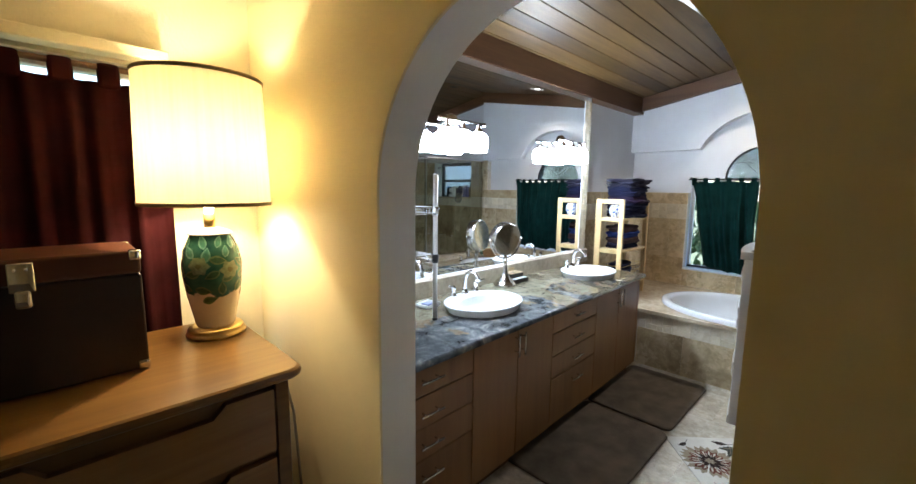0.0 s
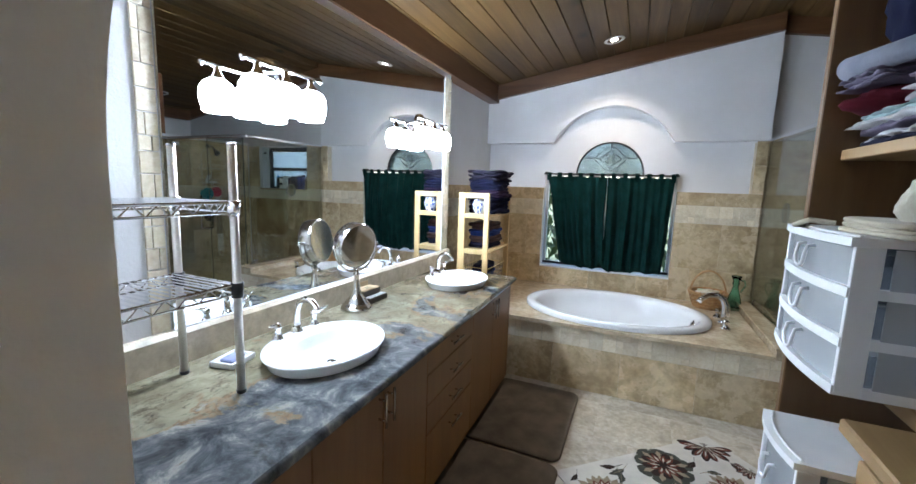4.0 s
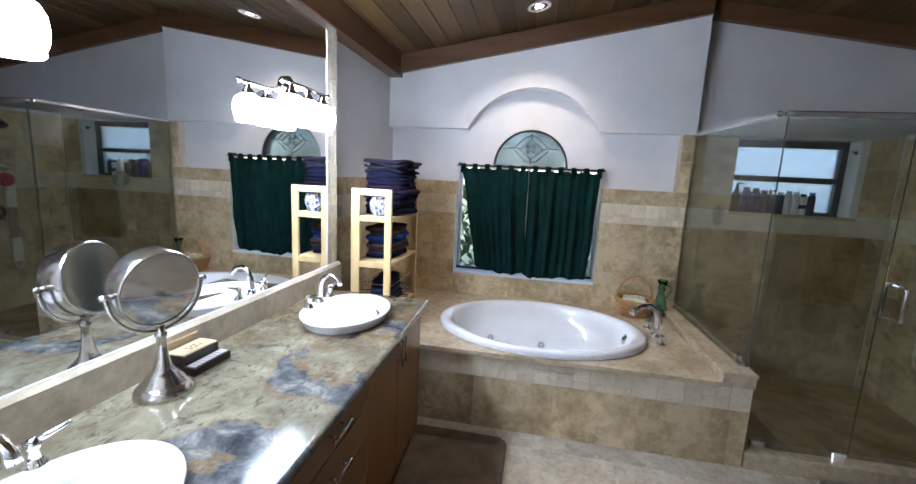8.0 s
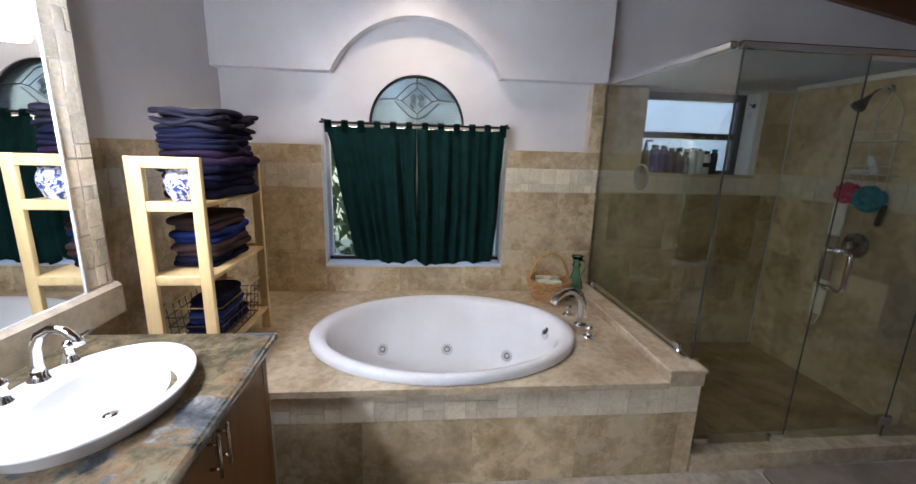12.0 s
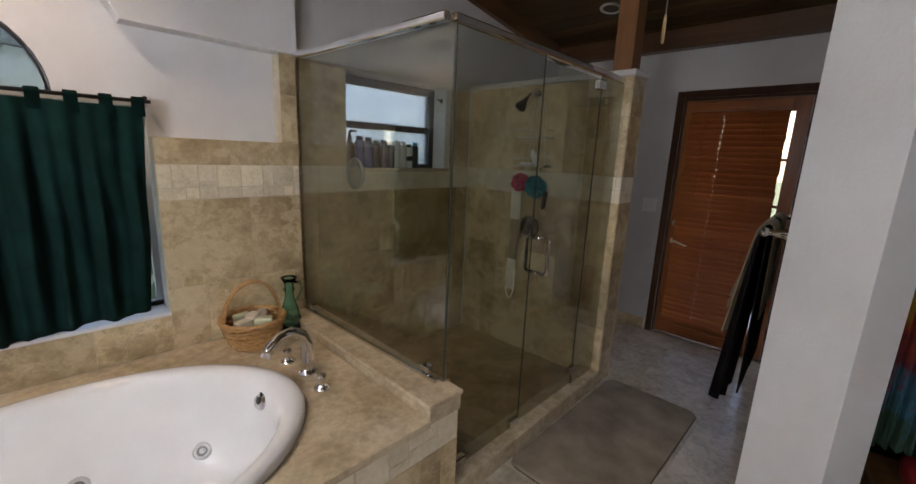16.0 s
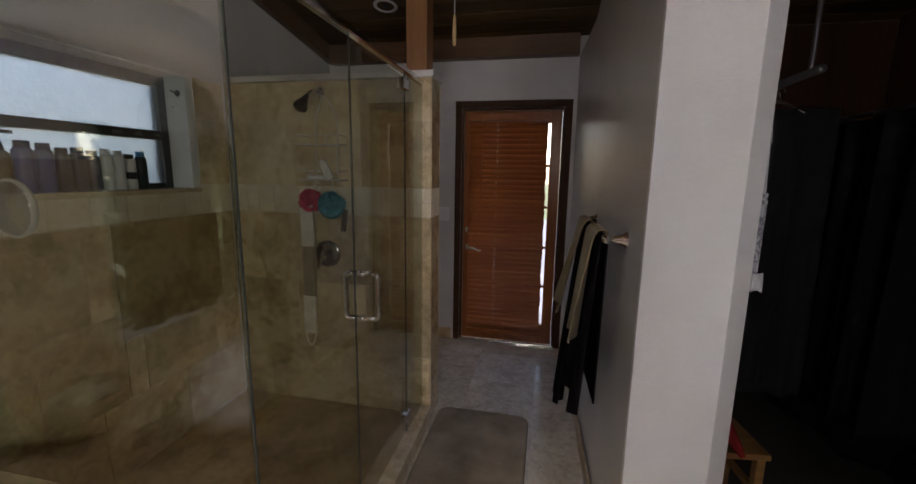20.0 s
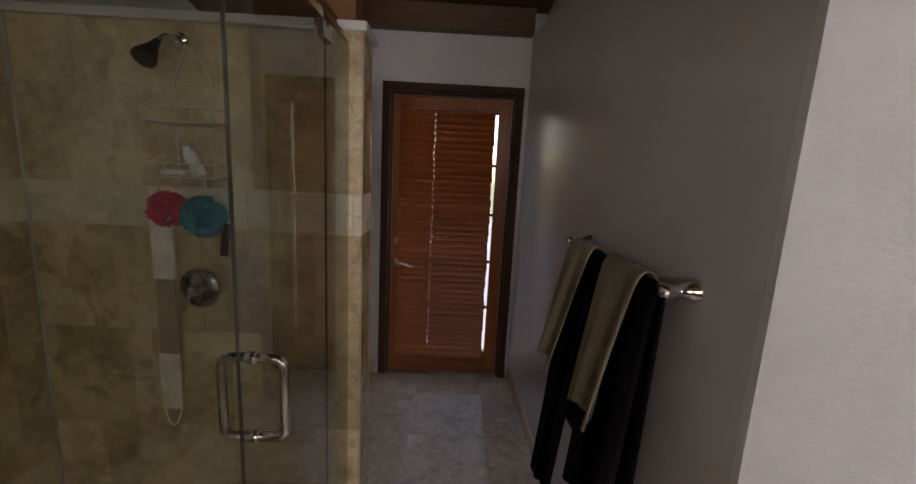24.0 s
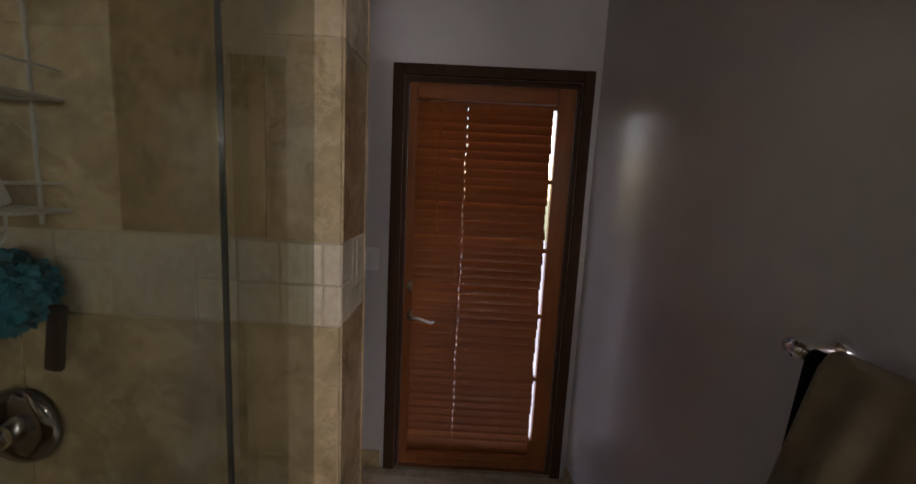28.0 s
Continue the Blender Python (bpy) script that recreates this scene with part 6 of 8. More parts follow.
h2 = thing("suction_hook", "dark suction hook stuck on the window reveal", "hook", (SWX1 - 0.0505, 5.06, 1.925), group="suction hooks")
part("cup", bm_lathe([(0.018, 0), (0.016, 0.004), (0.007, 0.01), (0.0001, 0.011)], 20, m=Matrix.Rotation(radians(-90), 4, "Y")), BLACK, h2, "", True)
part("hook", bm_tube([(-0.01, 0, 0), (-0.016, 0.012, 0.006), (-0.018, 0.028, 0.014)], 0.004, 8), BLACK, h2)

# towel bar and towels
TD = (Vector(TW1) - Vector(TW0)).normalized()
TN = Vector((-TD.y, TD.x))
bar = thing("towel_bar", "polished chrome towel bar with flared posts on the passage wall", "towel bar", (0, 0, 0))


def on_tw(x, off):
    p = Vector(TW0) + TD * ((x - TW0[0]) / TD.x) + TN * off
    return p.x, p.y


for x in (1.275, 1.935):
    a, b3 = on_tw(x, 0.0), on_tw(x, 0.085)
    part("post", bm_tube([(*a, 1.298), (*on_tw(x, 0.006), 1.298), (*on_tw(x, 0.02), 1.298), (*on_tw(x, 0.05), 1.298), (*on_tw(x, 0.08), 1.298), (*b3, 1.298)], [0.03, 0.03, 0.02, 0.012, 0.013, 0.016], 18), CHROME, bar, "", True)
    part("knob", bm_tube([(*on_tw(x - 0.02, 0.075), 1.298), (*on_tw(x + 0.02, 0.075), 1.298)], 0.015, 14), CHROME, bar, "", True)
part("rail", bm_tube([(*on_tw(1.275, 0.075), 1.298), (*on_tw(1.935, 0.075), 1.298)], 0.0085, 12), CHROME, bar, "", True)
BLACKT = cloth("black_towel", (0.006, 0.005, 0.006), weave=160)
BEIGET = cloth("beige_towel", (0.25, 0.20, 0.125), weave=160)


def hung_towel(xa, xb, lift, z_front, z_back, mat, label, seed, lean=0.02, flare=0.03):
    """A towel laid over the bar: an upside-down U with soft folds."""
    t = thing("hanging_towel", label, "towel", (0, 0, 0), group="towels on the bar")
    rng = random.Random(seed)
    ph = [rng.uniform(0, 6) for _ in range(3)]
    bm = bmesh.new()
    nu, prof = 22, []
    r = 0.012 + lift
    for k in range(15):
        prof.append((0.075 + r + 0.004, z_front + (1.298 - z_front) * k / 14, (14 - k) / 14))
    for a in range(20, 161, 20):
        prof.append((0.075 + r * math.cos(radians(a)), 1.298 + r * math.sin(radians(a)), 0))
    for k in range(11):
        prof.append((0.075 - r, 1.298 - (1.298 - z_back) * k / 10, k / 10))
    rows = []
    for off, z, w in prof:
        row = []
        for i in range(nu + 1):
            u = i / nu
            x = (xa + xb) / 2 + (u - 0.5) * (xb - xa) * (1 - 0.12 * w) + lean * w
            amp = (0.013 if lift else 0.018) * w ** 0.7
            o = off + (flare * w + amp * (math.sin(u * 11 + ph[0]) + 0.6 * math.sin(u * 19 + ph[1])) + 1.1 * amp if off > 0.075 else 0)
            zz = z - 0.02 * w * math.sin(u * 5 + ph[2]) if off > 0.075 else z
            row.append(bm.verts.new((*on_tw(x, max(o, 0.012)), zz)))
        rows.append(row)
    for p, q in zip(rows, rows[1:]):
        for i in range(nu):
            bm.faces.new((p[i], p[i + 1], q[i + 1], q[i]))
    bmesh.ops.recalc_face_normals(bm, faces=bm.faces)
    bmesh.ops.solidify(bm, geom=bm.faces, thickness=0.006)
    part("cloth", bm, mat, t, "", True)


hung_towel(1.60, 1.905, 0.0, 0.40, 0.62, BLACKT, "black bath towel hung over the chrome bar", 1, 0.03, 0.06)
hung_towel(1.285, 1.595, 0.0, 0.58, 0.63, BLACKT, "black bath towel hung over the chrome bar", 2)
hung_towel(1.675, 1.865, 0.014, 0.875, 0.92, BEIGET, "beige hand towel laid over a black towel", 3, 0.035, 0.07)
hung_towel(1.355, 1.56, 0.014, 0.845, 0.92, BEIGET, "beige hand towel laid over a black towel", 4, 0.06)

pc = thing("pull_cord", "wooden pull of a cord hanging from the ceiling", "pull cord", (2.08, 3.59, 0))
part("cord", bm_tube([(0, 0, zc(2.08)), (0, 0, 2.36)], 0.002, 6), WHITE_PL, pc)
part("pull", bm_lathe([(0.004, 2.36), (0.009, 2.34), (0.011, 2.26), (0.009, 2.21), (0.0001, 2.20)], 14), BAMBOO, pc, "", True)

# ---- mats and rug ----


def bath_mat(x0, x1, y0, y1, label, mat=MAT_BROWN, group="bath mats"):
    t = thing("bath_mat", label, "bath mat", ((x0 + x1) / 2, (y0 + y1) / 2, 0.0), group=group)
    w, h, r = (x1 - x0) / 2, (y1 - y0) / 2, 0.06
    out = []
    for cx, cy, a0 in ((w - r, h - r, 0), (-w + r, h - r, 90), (-w + r, -h + r, 180), (w - r, -h + r, 270)):
        out += [(cx + r * math.cos(radians(a0 + a)), cy + r * math.sin(radians(a0 + a))) for a in range(0, 91, 15)]
    bm = bmesh.new()
    prev = None
    for inset, z in ((0, 0.002), (-0.004, 0.010), (0.002, 0.018), (0.012, 0.021)):
        ring = [bm.verts.new((p[0] * (1 - inset / w), p[1] * (1 - inset / h), z)) for p in out]
        if prev:
            for i in range(len(ring)):
                bm.faces.new((prev[i], prev[(i + 1) % len(ring)], ring[(i + 1) % len(ring)], ring[i]))
        else:
            bm.faces.new(list(reversed(ring)))
        prev = ring
    bm.faces.new(prev)
    part("plush", bm, mat, t, "", True)
    part("binding", bm_tube([(p[0] * 1.0, p[1] * 1.0, 0.007) for p in out + out[:1]], 0.006, 6), cloth("mat_binding", (0.13, 0.10, 0.08)), t, "darker bound edge")


bath_mat(-1.385, -0.775, 1.72, 2.67, "brown plush bath mat in front of the vanity")
bath_mat(-1.385, -0.785, 2.71, 3.565, "brown plush bath mat before the bath")
bath_mat(0.95, 2.14, 3.10, 3.66, "brown plush bath mat outside the shower door", plain("taupe_mat", (0.33, 0.27, 0.215), 0.95, var=0.38, scale=4, bumps=0.8, bump_scale=220))

rug = thing("floral_rug", "cream rug with brown, rust and slate flowers", "rug", (0.03, 3.40, 0.0), 223)
RUGC = plain("cream_rug", (0.60, 0.56, 0.50), 0.95, var=0.08, scale=14, bumps=0.7, bump_scale=260)
part("plush", bm_box(0.0, 1.12, 0.0, 1.55, 0.002, 0.009, 0.002), RUGC, rug)
DKB, RST, SLT, TAN, CRM = (cloth(n, c) for n, c in (("rug_dark_brown", (0.035, 0.022, 0.018)), ("rug_rust", (0.13, 0.042, 0.028)), ("rug_slate", (0.062, 0.062, 0.05)), ("rug_tan", (0.26, 0.20, 0.13)), ("rug_cream", (0.50, 0.43, 0.34))))


def petals(cx, cy, r0, r1, n, z, mat, wide=0.8, a0=0.0, a1=360.0, tip=0.7, seed=0, line=None):
    """A ring of petals as one motif; line lays a thin pale stroke along each."""
    rng = random.Random(seed)
    bm, bl = bmesh.new(), bmesh.new()
    heart, core = bm.verts.new((cx, cy, z)), bl.verts.new((cx, cy, z + 0.0009))
    full = a1 - a0 >= 360
    for k in range(n):
        a = radians(a0 + (a1 - a0) * k / (n if full else n - 1) + rng.uniform(-4, 4))
        rr = r1 * rng.uniform(0.9, 1.06)
        span = radians(a1 - a0) * (r0 + rr) / 2 / n * wide / 2

        def at(t, w):
            r = r0 + (rr - r0) * t
            return (cx + r * math.cos(a) - w * span * math.sin(a), cy + r * math.sin(a) + w * span * math.cos(a), z + 0.0003 * (k % 2))
        bm.faces.new([heart] + [bm.verts.new(at(t, w)) for t, w in ((0, 0.3), (0.3, 0.8), (0.6, 1.0), (0.82, tip), (0.93, tip * 0.55), (1.0, 0.0), (0.93, -tip * 0.55), (0.82, -tip), (0.6, -1.0), (0.3, -0.8), (0, -0.3))])
        if line:
            bl.faces.new([core] + [bl.verts.new((*at(t, w)[:2], z + 0.0009)) for t, w in ((0.15, 0.16), (0.5, 0.34), (0.78, 0.0), (0.5, -0.34), (0.15, -0.16))])
    part("flower_motif", bm, mat, rug)
    if line:
        part("petal_stroke", bl, line, rug)
    else:
        bl.free()


def scalloped(cx, cy, r, seed):
    """A dark leafy flower with a rust star in the middle."""
    petals(cx, cy, r * 0.35, r, 9, 0.0094, SLT, 1.25, tip=0.95, seed=seed, line=TAN)
    petals(cx, cy, r * 0.3, r * 0.72, 9, 0.0101, DKB, 0.9, 20, 380, 0.8, seed + 1)
    petals(cx, cy, r * 0.1, r * 0.6, 11, 0.0108, RST, 1.0, tip=0.5, seed=seed + 2, line=CRM)
    petals(cx, cy, r * 0.02, r * 0.26, 7, 0.0118, DKB, 0.9, seed=seed + 3)


def sunflower(cx, cy, r, seed):
    petals(cx, cy, r * 0.5, r, 22, 0.0094, TAN, 1.1, tip=0.45, seed=seed)
    petals(cx, cy, r * 0.35, r * 0.76, 16, 0.0101, RST, 1.0, tip=0.5, seed=seed + 1, line=CRM)
    petals(cx, cy, r * 0.1, r * 0.46, 10, 0.0111, DKB, 1.0, tip=0.5, seed=seed + 2)
    petals(cx, cy, r * 0.02, r * 0.2, 7, 0.0118, TAN, 0.9, seed=seed + 3)


def fan_flower(cx, cy, r, a, seed):
    petals(cx, cy, r * 0.3, r, 8, 0.0094, DKB, 1.15, a - 95, a + 95, 0.7, seed)
    petals(cx, cy, r * 0.2, r * 0.92, 8, 0.0101, RST, 0.85, a - 92, a + 92, 0.7, seed + 1, CRM)
    petals(cx, cy, r * 0.1, r * 0.5, 7, 0.0111, DKB, 0.8, a - 80, a + 80, 0.5, seed + 2, TAN)
    petals(cx, cy, r * 0.02, r * 0.3, 4, 0.0116, DKB, 0.8, a + 150, a + 210, 0.8, seed + 3)


def rug_leaf(cx, cy, a, length, mat, curl=0.3):
    bm = bmesh.new()
    pts = []
    for t, w in ((0, 0), (0.1, 0.1), (0.2, 0.15), (0.28, 0.13), (0.4, 0.24), (0.5, 0.18), (0.62, 0.21), (0.8, 0.1), (1, 0), (0.84, -0.12), (0.72, -0.1), (0.6, -0.22), (0.5, -0.16), (0.36, -0.22), (0.2, -0.12)):
        u, v2 = t * length, w * length + curl * length * (t - t * t)
        pts.append(bm.verts.new((cx + u * math.cos(a) - v2 * math.sin(a), cy + u * math.sin(a) + v2 * math.cos(a), 0.0098)))
    bm.faces.new(pts)
    part("leaf_motif", bm, mat, rug)
    part("stem_motif", bm_tube([(cx + u * math.cos(a) - curl * u * (1 - u / length) * math.sin(a), cy + u * math.sin(a) + curl * u * (1 - u / length) * math.cos(a), 0.0096) for u in (-0.5 * length, -0.2 * length, 0.2 * length, 0.75 * length)], 0.0016, 4), TAN if mat is SLT else SLT, rug)


fan_flower(0.115, 0.085, 0.15, 55, 1)
scalloped(0.50, 0.145, 0.165, 5)
sunflower(0.30, 0.44, 0.155, 9)
sunflower(0.97, 0.24, 0.155, 13)
fan_flower(0.06, 0.33, 0.085, 20, 17)
scalloped(0.72, 0.55, 0.17, 21)
fan_flower(0.42, 0.80, 0.14, 100, 25)
scalloped(0.13, 0.85, 0.15, 29)
sunflower(0.92, 0.90, 0.16, 33)
sunflower(0.55, 1.15, 0.16, 37)
scalloped(0.20, 1.30, 0.15, 41)
fan_flower(0.88, 1.30, 0.14, 10, 45)
for cx, cy, a, ln, mt in ((0.74, 0.10, 0.1, 0.11, SLT), (0.77, 0.07, -0.35, 0.09, DKB), (0.78, 0.12, 0.9, 0.09, SLT), (0.30, 0.17, 0.3, 0.09, DKB), (0.10, 0.24, 1.2, 0.07, DKB), (0.31, 0.26, 2.6, 0.08, SLT), (0.56, 0.33, 1.0, 0.12, SLT), (0.48, 0.36, 2.2, 0.10, SLT), (0.66, 0.32, 0.3, 0.10, DKB), (0.84, 0.40, 1.9, 0.11, SLT), (1.03, 0.48, 1.4, 0.12, SLT), (0.45, 0.60, 1.2, 0.12, SLT), (0.16, 0.63, 1.9, 0.11, SLT), (0.28, 0.66, 0.8, 0.10, DKB), (0.62, 0.85, 0.5, 0.12, SLT), (0.70, 0.80, 1.4, 0.1, DKB), (0.25, 1.05, 0.6, 0.11, SLT), (0.36, 1.02, 1.6, 0.1, SLT), (0.72, 1.10, 0.4, 0.12, SLT), (0.40, 1.38, 0.1, 0.12, SLT), (1.02, 0.06, 0.5, 0.07, DKB), (1.05, 0.70, 1.6, 0.1, SLT)):
    rug_leaf(cx, cy, a, ln, mt)

# ---- closet ----
unit = thing("closet_shelves", "tall pine closet shelf unit open to the room", "shelf unit", (0, 0, 0))
UY0, UY1, UX0, UX1 = 0.80, 1.70, -0.138, 0.50
ztop = zc(-0.1) - 0.03
part("side_panel", bm_box(UX0, UX1, UY1 - 0.022, UY1, 0, ztop, 0.002), PINE, unit, "pine side panel")
part("side_panel", bm_box(UX0 + 0.03, UX1, UY0, UY0 + 0.022, 0, ztop, 0.002), PINE, unit, "pine side panel")
part("back_panel", bm_box(UX1, UX1 + 0.012, UY0, UY1, 0, ztop), PINE, unit)
for z, x0, y0 in ((1.627, -0.095, UY0 + 0.022), (2.25, UX0 + 0.012, UY0 + 0.022), (1.205, -0.083, 1.19)):
    part("shelf_board", bm_box(x0, UX1, y0, UY1 - 0.022, z, z + (0.022 if z > 1.5 else 0.028), 0.002), PINE_Y, unit, "pine shelf board")
part("divider", bm_box(-0.083, UX1, 1.17, 1.19, 1.13, 1.205), PINE, unit)
chest = thing("pine_chest", "small pine chest of drawers with dark knobs in the closet", "chest of drawers", (0, 0, 0))
part("body", bm_box(-0.068, UX1 - 0.01, 0.83, 1.455, 0.0, 1.10, 0.002), PINE, chest)
part("top", bm_box(-0.098, UX1 - 0.01, 0.825, 1.49, 1.10, 1.128, 0.004), PINE_Y, chest)
for k in range(4):
    z0 = 0.08 + k * 0.255
    dr = part("drawer", bm_box(-0.085, -0.069, 0.85, 1.435, z0, z0 + 0.235, 0.003), PINE_Y, chest)
    for y in (0.98, 1.32):
        part("knob", bm_lathe([(0.008, 0), (0.008, 0.012), (0.017, 0.02), (0.016, 0.028), (0.0001, 0.032)], 16, m=Matrix.Translation((-0.085, y, z0 + 0.13)) @ Matrix.Rotation(radians(-90), 4, "Y")), CASING, dr, "dark turned knob", True)


def drawer_tower(at, w, d, heights, label, group="plastic drawer towers"):
    """A white plastic tower with bowed see-through drawers; w along y, d along x, front at x = at[0]."""
    t = thing("plastic_drawers", label, "storage drawers", at, group=group)
    H = sum(heights)

    def bow(u):
        return -0.016 * (1 - (2 * u - 1) ** 2)
    for y0 in (0, w - 0.008):
        for x0 in (0.0, d - 0.05):
            part("upright", bm_box(x0 + 0.02 - 0.018 * (x0 == 0), x0 + 0.02 + 0.018 * (x0 == 0) + 0.03 * (x0 > 0), y0 - 0.001, y0 + 0.009, 0, H, 0.001), WHITE_PL, t)
    part("back", bm_box(d - 0.006, d, 0.006, w - 0.006, 0.0, H - 0.004), WHITE_PL, t)
    for y0 in (0.001, w - 0.004):
        part("side", bm_box(0.05, d - 0.032, y0, y0 + 0.003, 0.002, H - 0.002), BINSIDE, t, "milky translucent side panel")
    us = [i / 12 for i in range(13)]
    z = 0.0
    for hh in heights:
        dr = part("drawer", bm_prism([(bow(u) + 0.010, u * (w - 0.016) + 0.008) for u in us] + [(bow(u) + 0.014, u * (w - 0.016) + 0.008) for u in reversed(us)], (z + 0.014, z + hh - 0.004), "Z"), BINPLASTIC, t, "translucent bowed drawer front")
        for s in (0.010, w - 0.013):
            part("drawer_side", bm_box(0.014, d - 0.02, s, s + 0.003, z + 0.014, z + hh * 0.86), CLEARBIN, dr)
        part("drawer_floor", bm_box(0.014, d - 0.02, 0.012, w - 0.012, z + 0.014, z + 0.017), BINPLASTIC, dr)
        part("ledge", bm_prism([(bow(u), u * w) for u in us] + [(d if u in (0, 1) else d, u * w) for u in (1.0, 0.0)], (z, z + 0.016), "Z"), WHITE_PL, t, "white drawer rail")
        yc, zc2 = w / 2, z + hh * 0.62
        xf = bow(0.5) + 0.010
        pts = [(xf, yc - 0.022, zc2 + 0.016), (xf - 0.011, yc - 0.022, zc2 + 0.014), (xf - 0.013, yc - 0.0215, zc2 + 0.002)]
        pts += [(xf - 0.014, yc - 0.021 * math.cos(radians(a)), zc2 - 0.004 - 0.021 * math.sin(radians(a))) for a in range(0, 181, 20)]
        pts += [(xf - 0.013, yc + 0.0215, zc2 + 0.002), (xf - 0.011, yc + 0.022, zc2 + 0.014), (xf, yc + 0.022, zc2 + 0.016)]
        part("handle", bm_tube(pts, 0.0035, 8), WHITE_PL, dr, "white loop handle", True)
        z += hh
    part("top", bm_prism([(bow(u) - 0.004, u * w) for u in us] + [(d, w), (d, 0)], (H, H + 0.014), "Z"), WHITE_PL, t, "white lid with a raised rim")
    part("lid_rim", bm_tube([(bow(u) + 0.012, 0.012 + u * (w - 0.024), H + 0.015) for u in us], 0.003, 6), WHITE_PL, t)
    return t


drawer_tower((-0.180, 1.325, 1.234), 0.305, 0.36, (0.08, 0.08, 0.08), "small translucent three-drawer plastic tower on a pine shelf")
drawer_tower((-0.155, 0.85, 1.130), 0.298, 0.36, (0.108, 0.108, 0.108), "translucent three-drawer plastic tower on the pine chest")
drawer_tower((-0.172, 1.43, 0.0), 0.215, 0.34, (0.17, 0.17, 0.175, 0.175, 0.17, 0.172), "tall white translucent drawer tower beside the pine chest")

# clothes on the closet shelf


def bm_crumpled(w, d, h, seed):
    """One folded garment layer: a thin slab with creased, wavy, uneven edges."""
    rng = random.Random(seed)
    o = Vector((rng.uniform(0, 90), rng.uniform(0, 90), 0))
    own = bmesh.new()
    n, m2 = 26, 22
    per = [(-1 + 2 * i / n, -1) for i in range(n)] + [(1, -1 + 2 * i / m2) for i in range(m2)] + [(1 - 2 * i / n, 1) for i in range(n)] + [(-1, 1 - 2 * i / m2) for i in range(m2)]
    rings = []
    for inset, zz in ((0.55, -0.5), (0.10, -0.5), (0.0, -0.30), (-0.012, 0.0), (0.004, 0.30), (0.10, 0.5), (0.32, 0.55), (0.62, 0.56)):
        ring = []
        for px, py in per:
            q = Vector((px * 2.4, py * 2.4, zz * 0.8)) + o
            wav = noise.noise(q * 0.8)
            crease = abs(noise.noise(q * 1.9 + Vector((5, 3, 1)))) - 0.2
            k = 1 - inset - 0.05 * wav - 0.11 * crease
            z = h * (zz + 0.5) + 0.009 * noise.noise(q * 0.9) + 0.008 * crease * (1 if zz > 0 else 0.5)
            ring.append(own.verts.new((px * w / 2 * k, py * d / 2 * k, max(z, -0.004))))
        rings.append(ring)
    for p, q in zip(rings, rings[1:]):
        for i in range(len(p)):
            own.faces.new((p[i], p[(i + 1) % len(p)], q[(i + 1) % len(p)], q[i]))
    own.faces.new(list(reversed(rings[0])))
    own.faces.new(rings[-1])
    return own


def clothes(at, w, d, spec, seed, label):
    """A pile of folded clothes, each of several thin creased layers."""
    z = at[2]
    for k, (mat, h) in enumerate(spec):
        rng = random.Random(seed * 7 + k)
        t = thing("folded_clothes", label, "clothes", (at[0] + rng.uniform(-0.012, 0.012), at[1], z), rng.uniform(-7, 7), group="folded clothes")
        layers = max(1, round(h / 0.0085))
        for j in range(layers):
            ob = part("layer", bm_crumpled(w * rng.uniform(0.90, 1.02), d * rng.uniform(0.93, 1.0), h / layers * 1.25, seed * 101 + k * 13 + j), mat, t, "", True)
            ob.matrix_basis = Matrix.Translation((rng.uniform(-0.03, 0.03) * w, rng.uniform(-0.015, 0.015) * d, h / layers * j)) @ Matrix.Rotation(rng.uniform(-0.05, 0.05), 4, "Z")
        z += h - 0.001
    return z


LAV = cloth("lavender_cloth", (0.125, 0.108, 0.15))
MAROON = cloth("maroon_cloth", (0.09, 0.012, 0.02))
JEANS = cloth("denim", (0.010, 0.012, 0.032))
WHITEC = cloth("white_cloth", (0.40, 0.395, 0.41))
PINKC = cloth("pale_pink_cloth", (0.31, 0.255, 0.275))
TEALC = cloth("teal_cloth", (0.24, 0.33, 0.34))
REDC = cloth("red_cloth", (0.17, 0.014, 0.014))
ROSEC = cloth("rose_cloth", (0.17, 0.070, 0.10))
CANVAS = cloth("canvas", (0.40, 0.37, 0.30))
SHZ = 1.65
SLATEC = cloth("slate_cloth", (0.17, 0.18, 0.23))
NAVYC = cloth("dark_navy_cloth", (0.018, 0.018, 0.035))
TAUPEC = cloth("taupe_cloth", (0.095, 0.080, 0.075))
MAUVEC = cloth("mauve_cloth", (0.12, 0.10, 0.14))
zl = clothes((0.055, 1.515, SHZ), 0.29, 0.28, ((NAVYC, 0.011), (WHITEC, 0.016), (LAV, 0.012), (WHITEC, 0.016), (TEALC, 0.014)), 11, "folded white, lavender and teal shirts on the closet shelf")


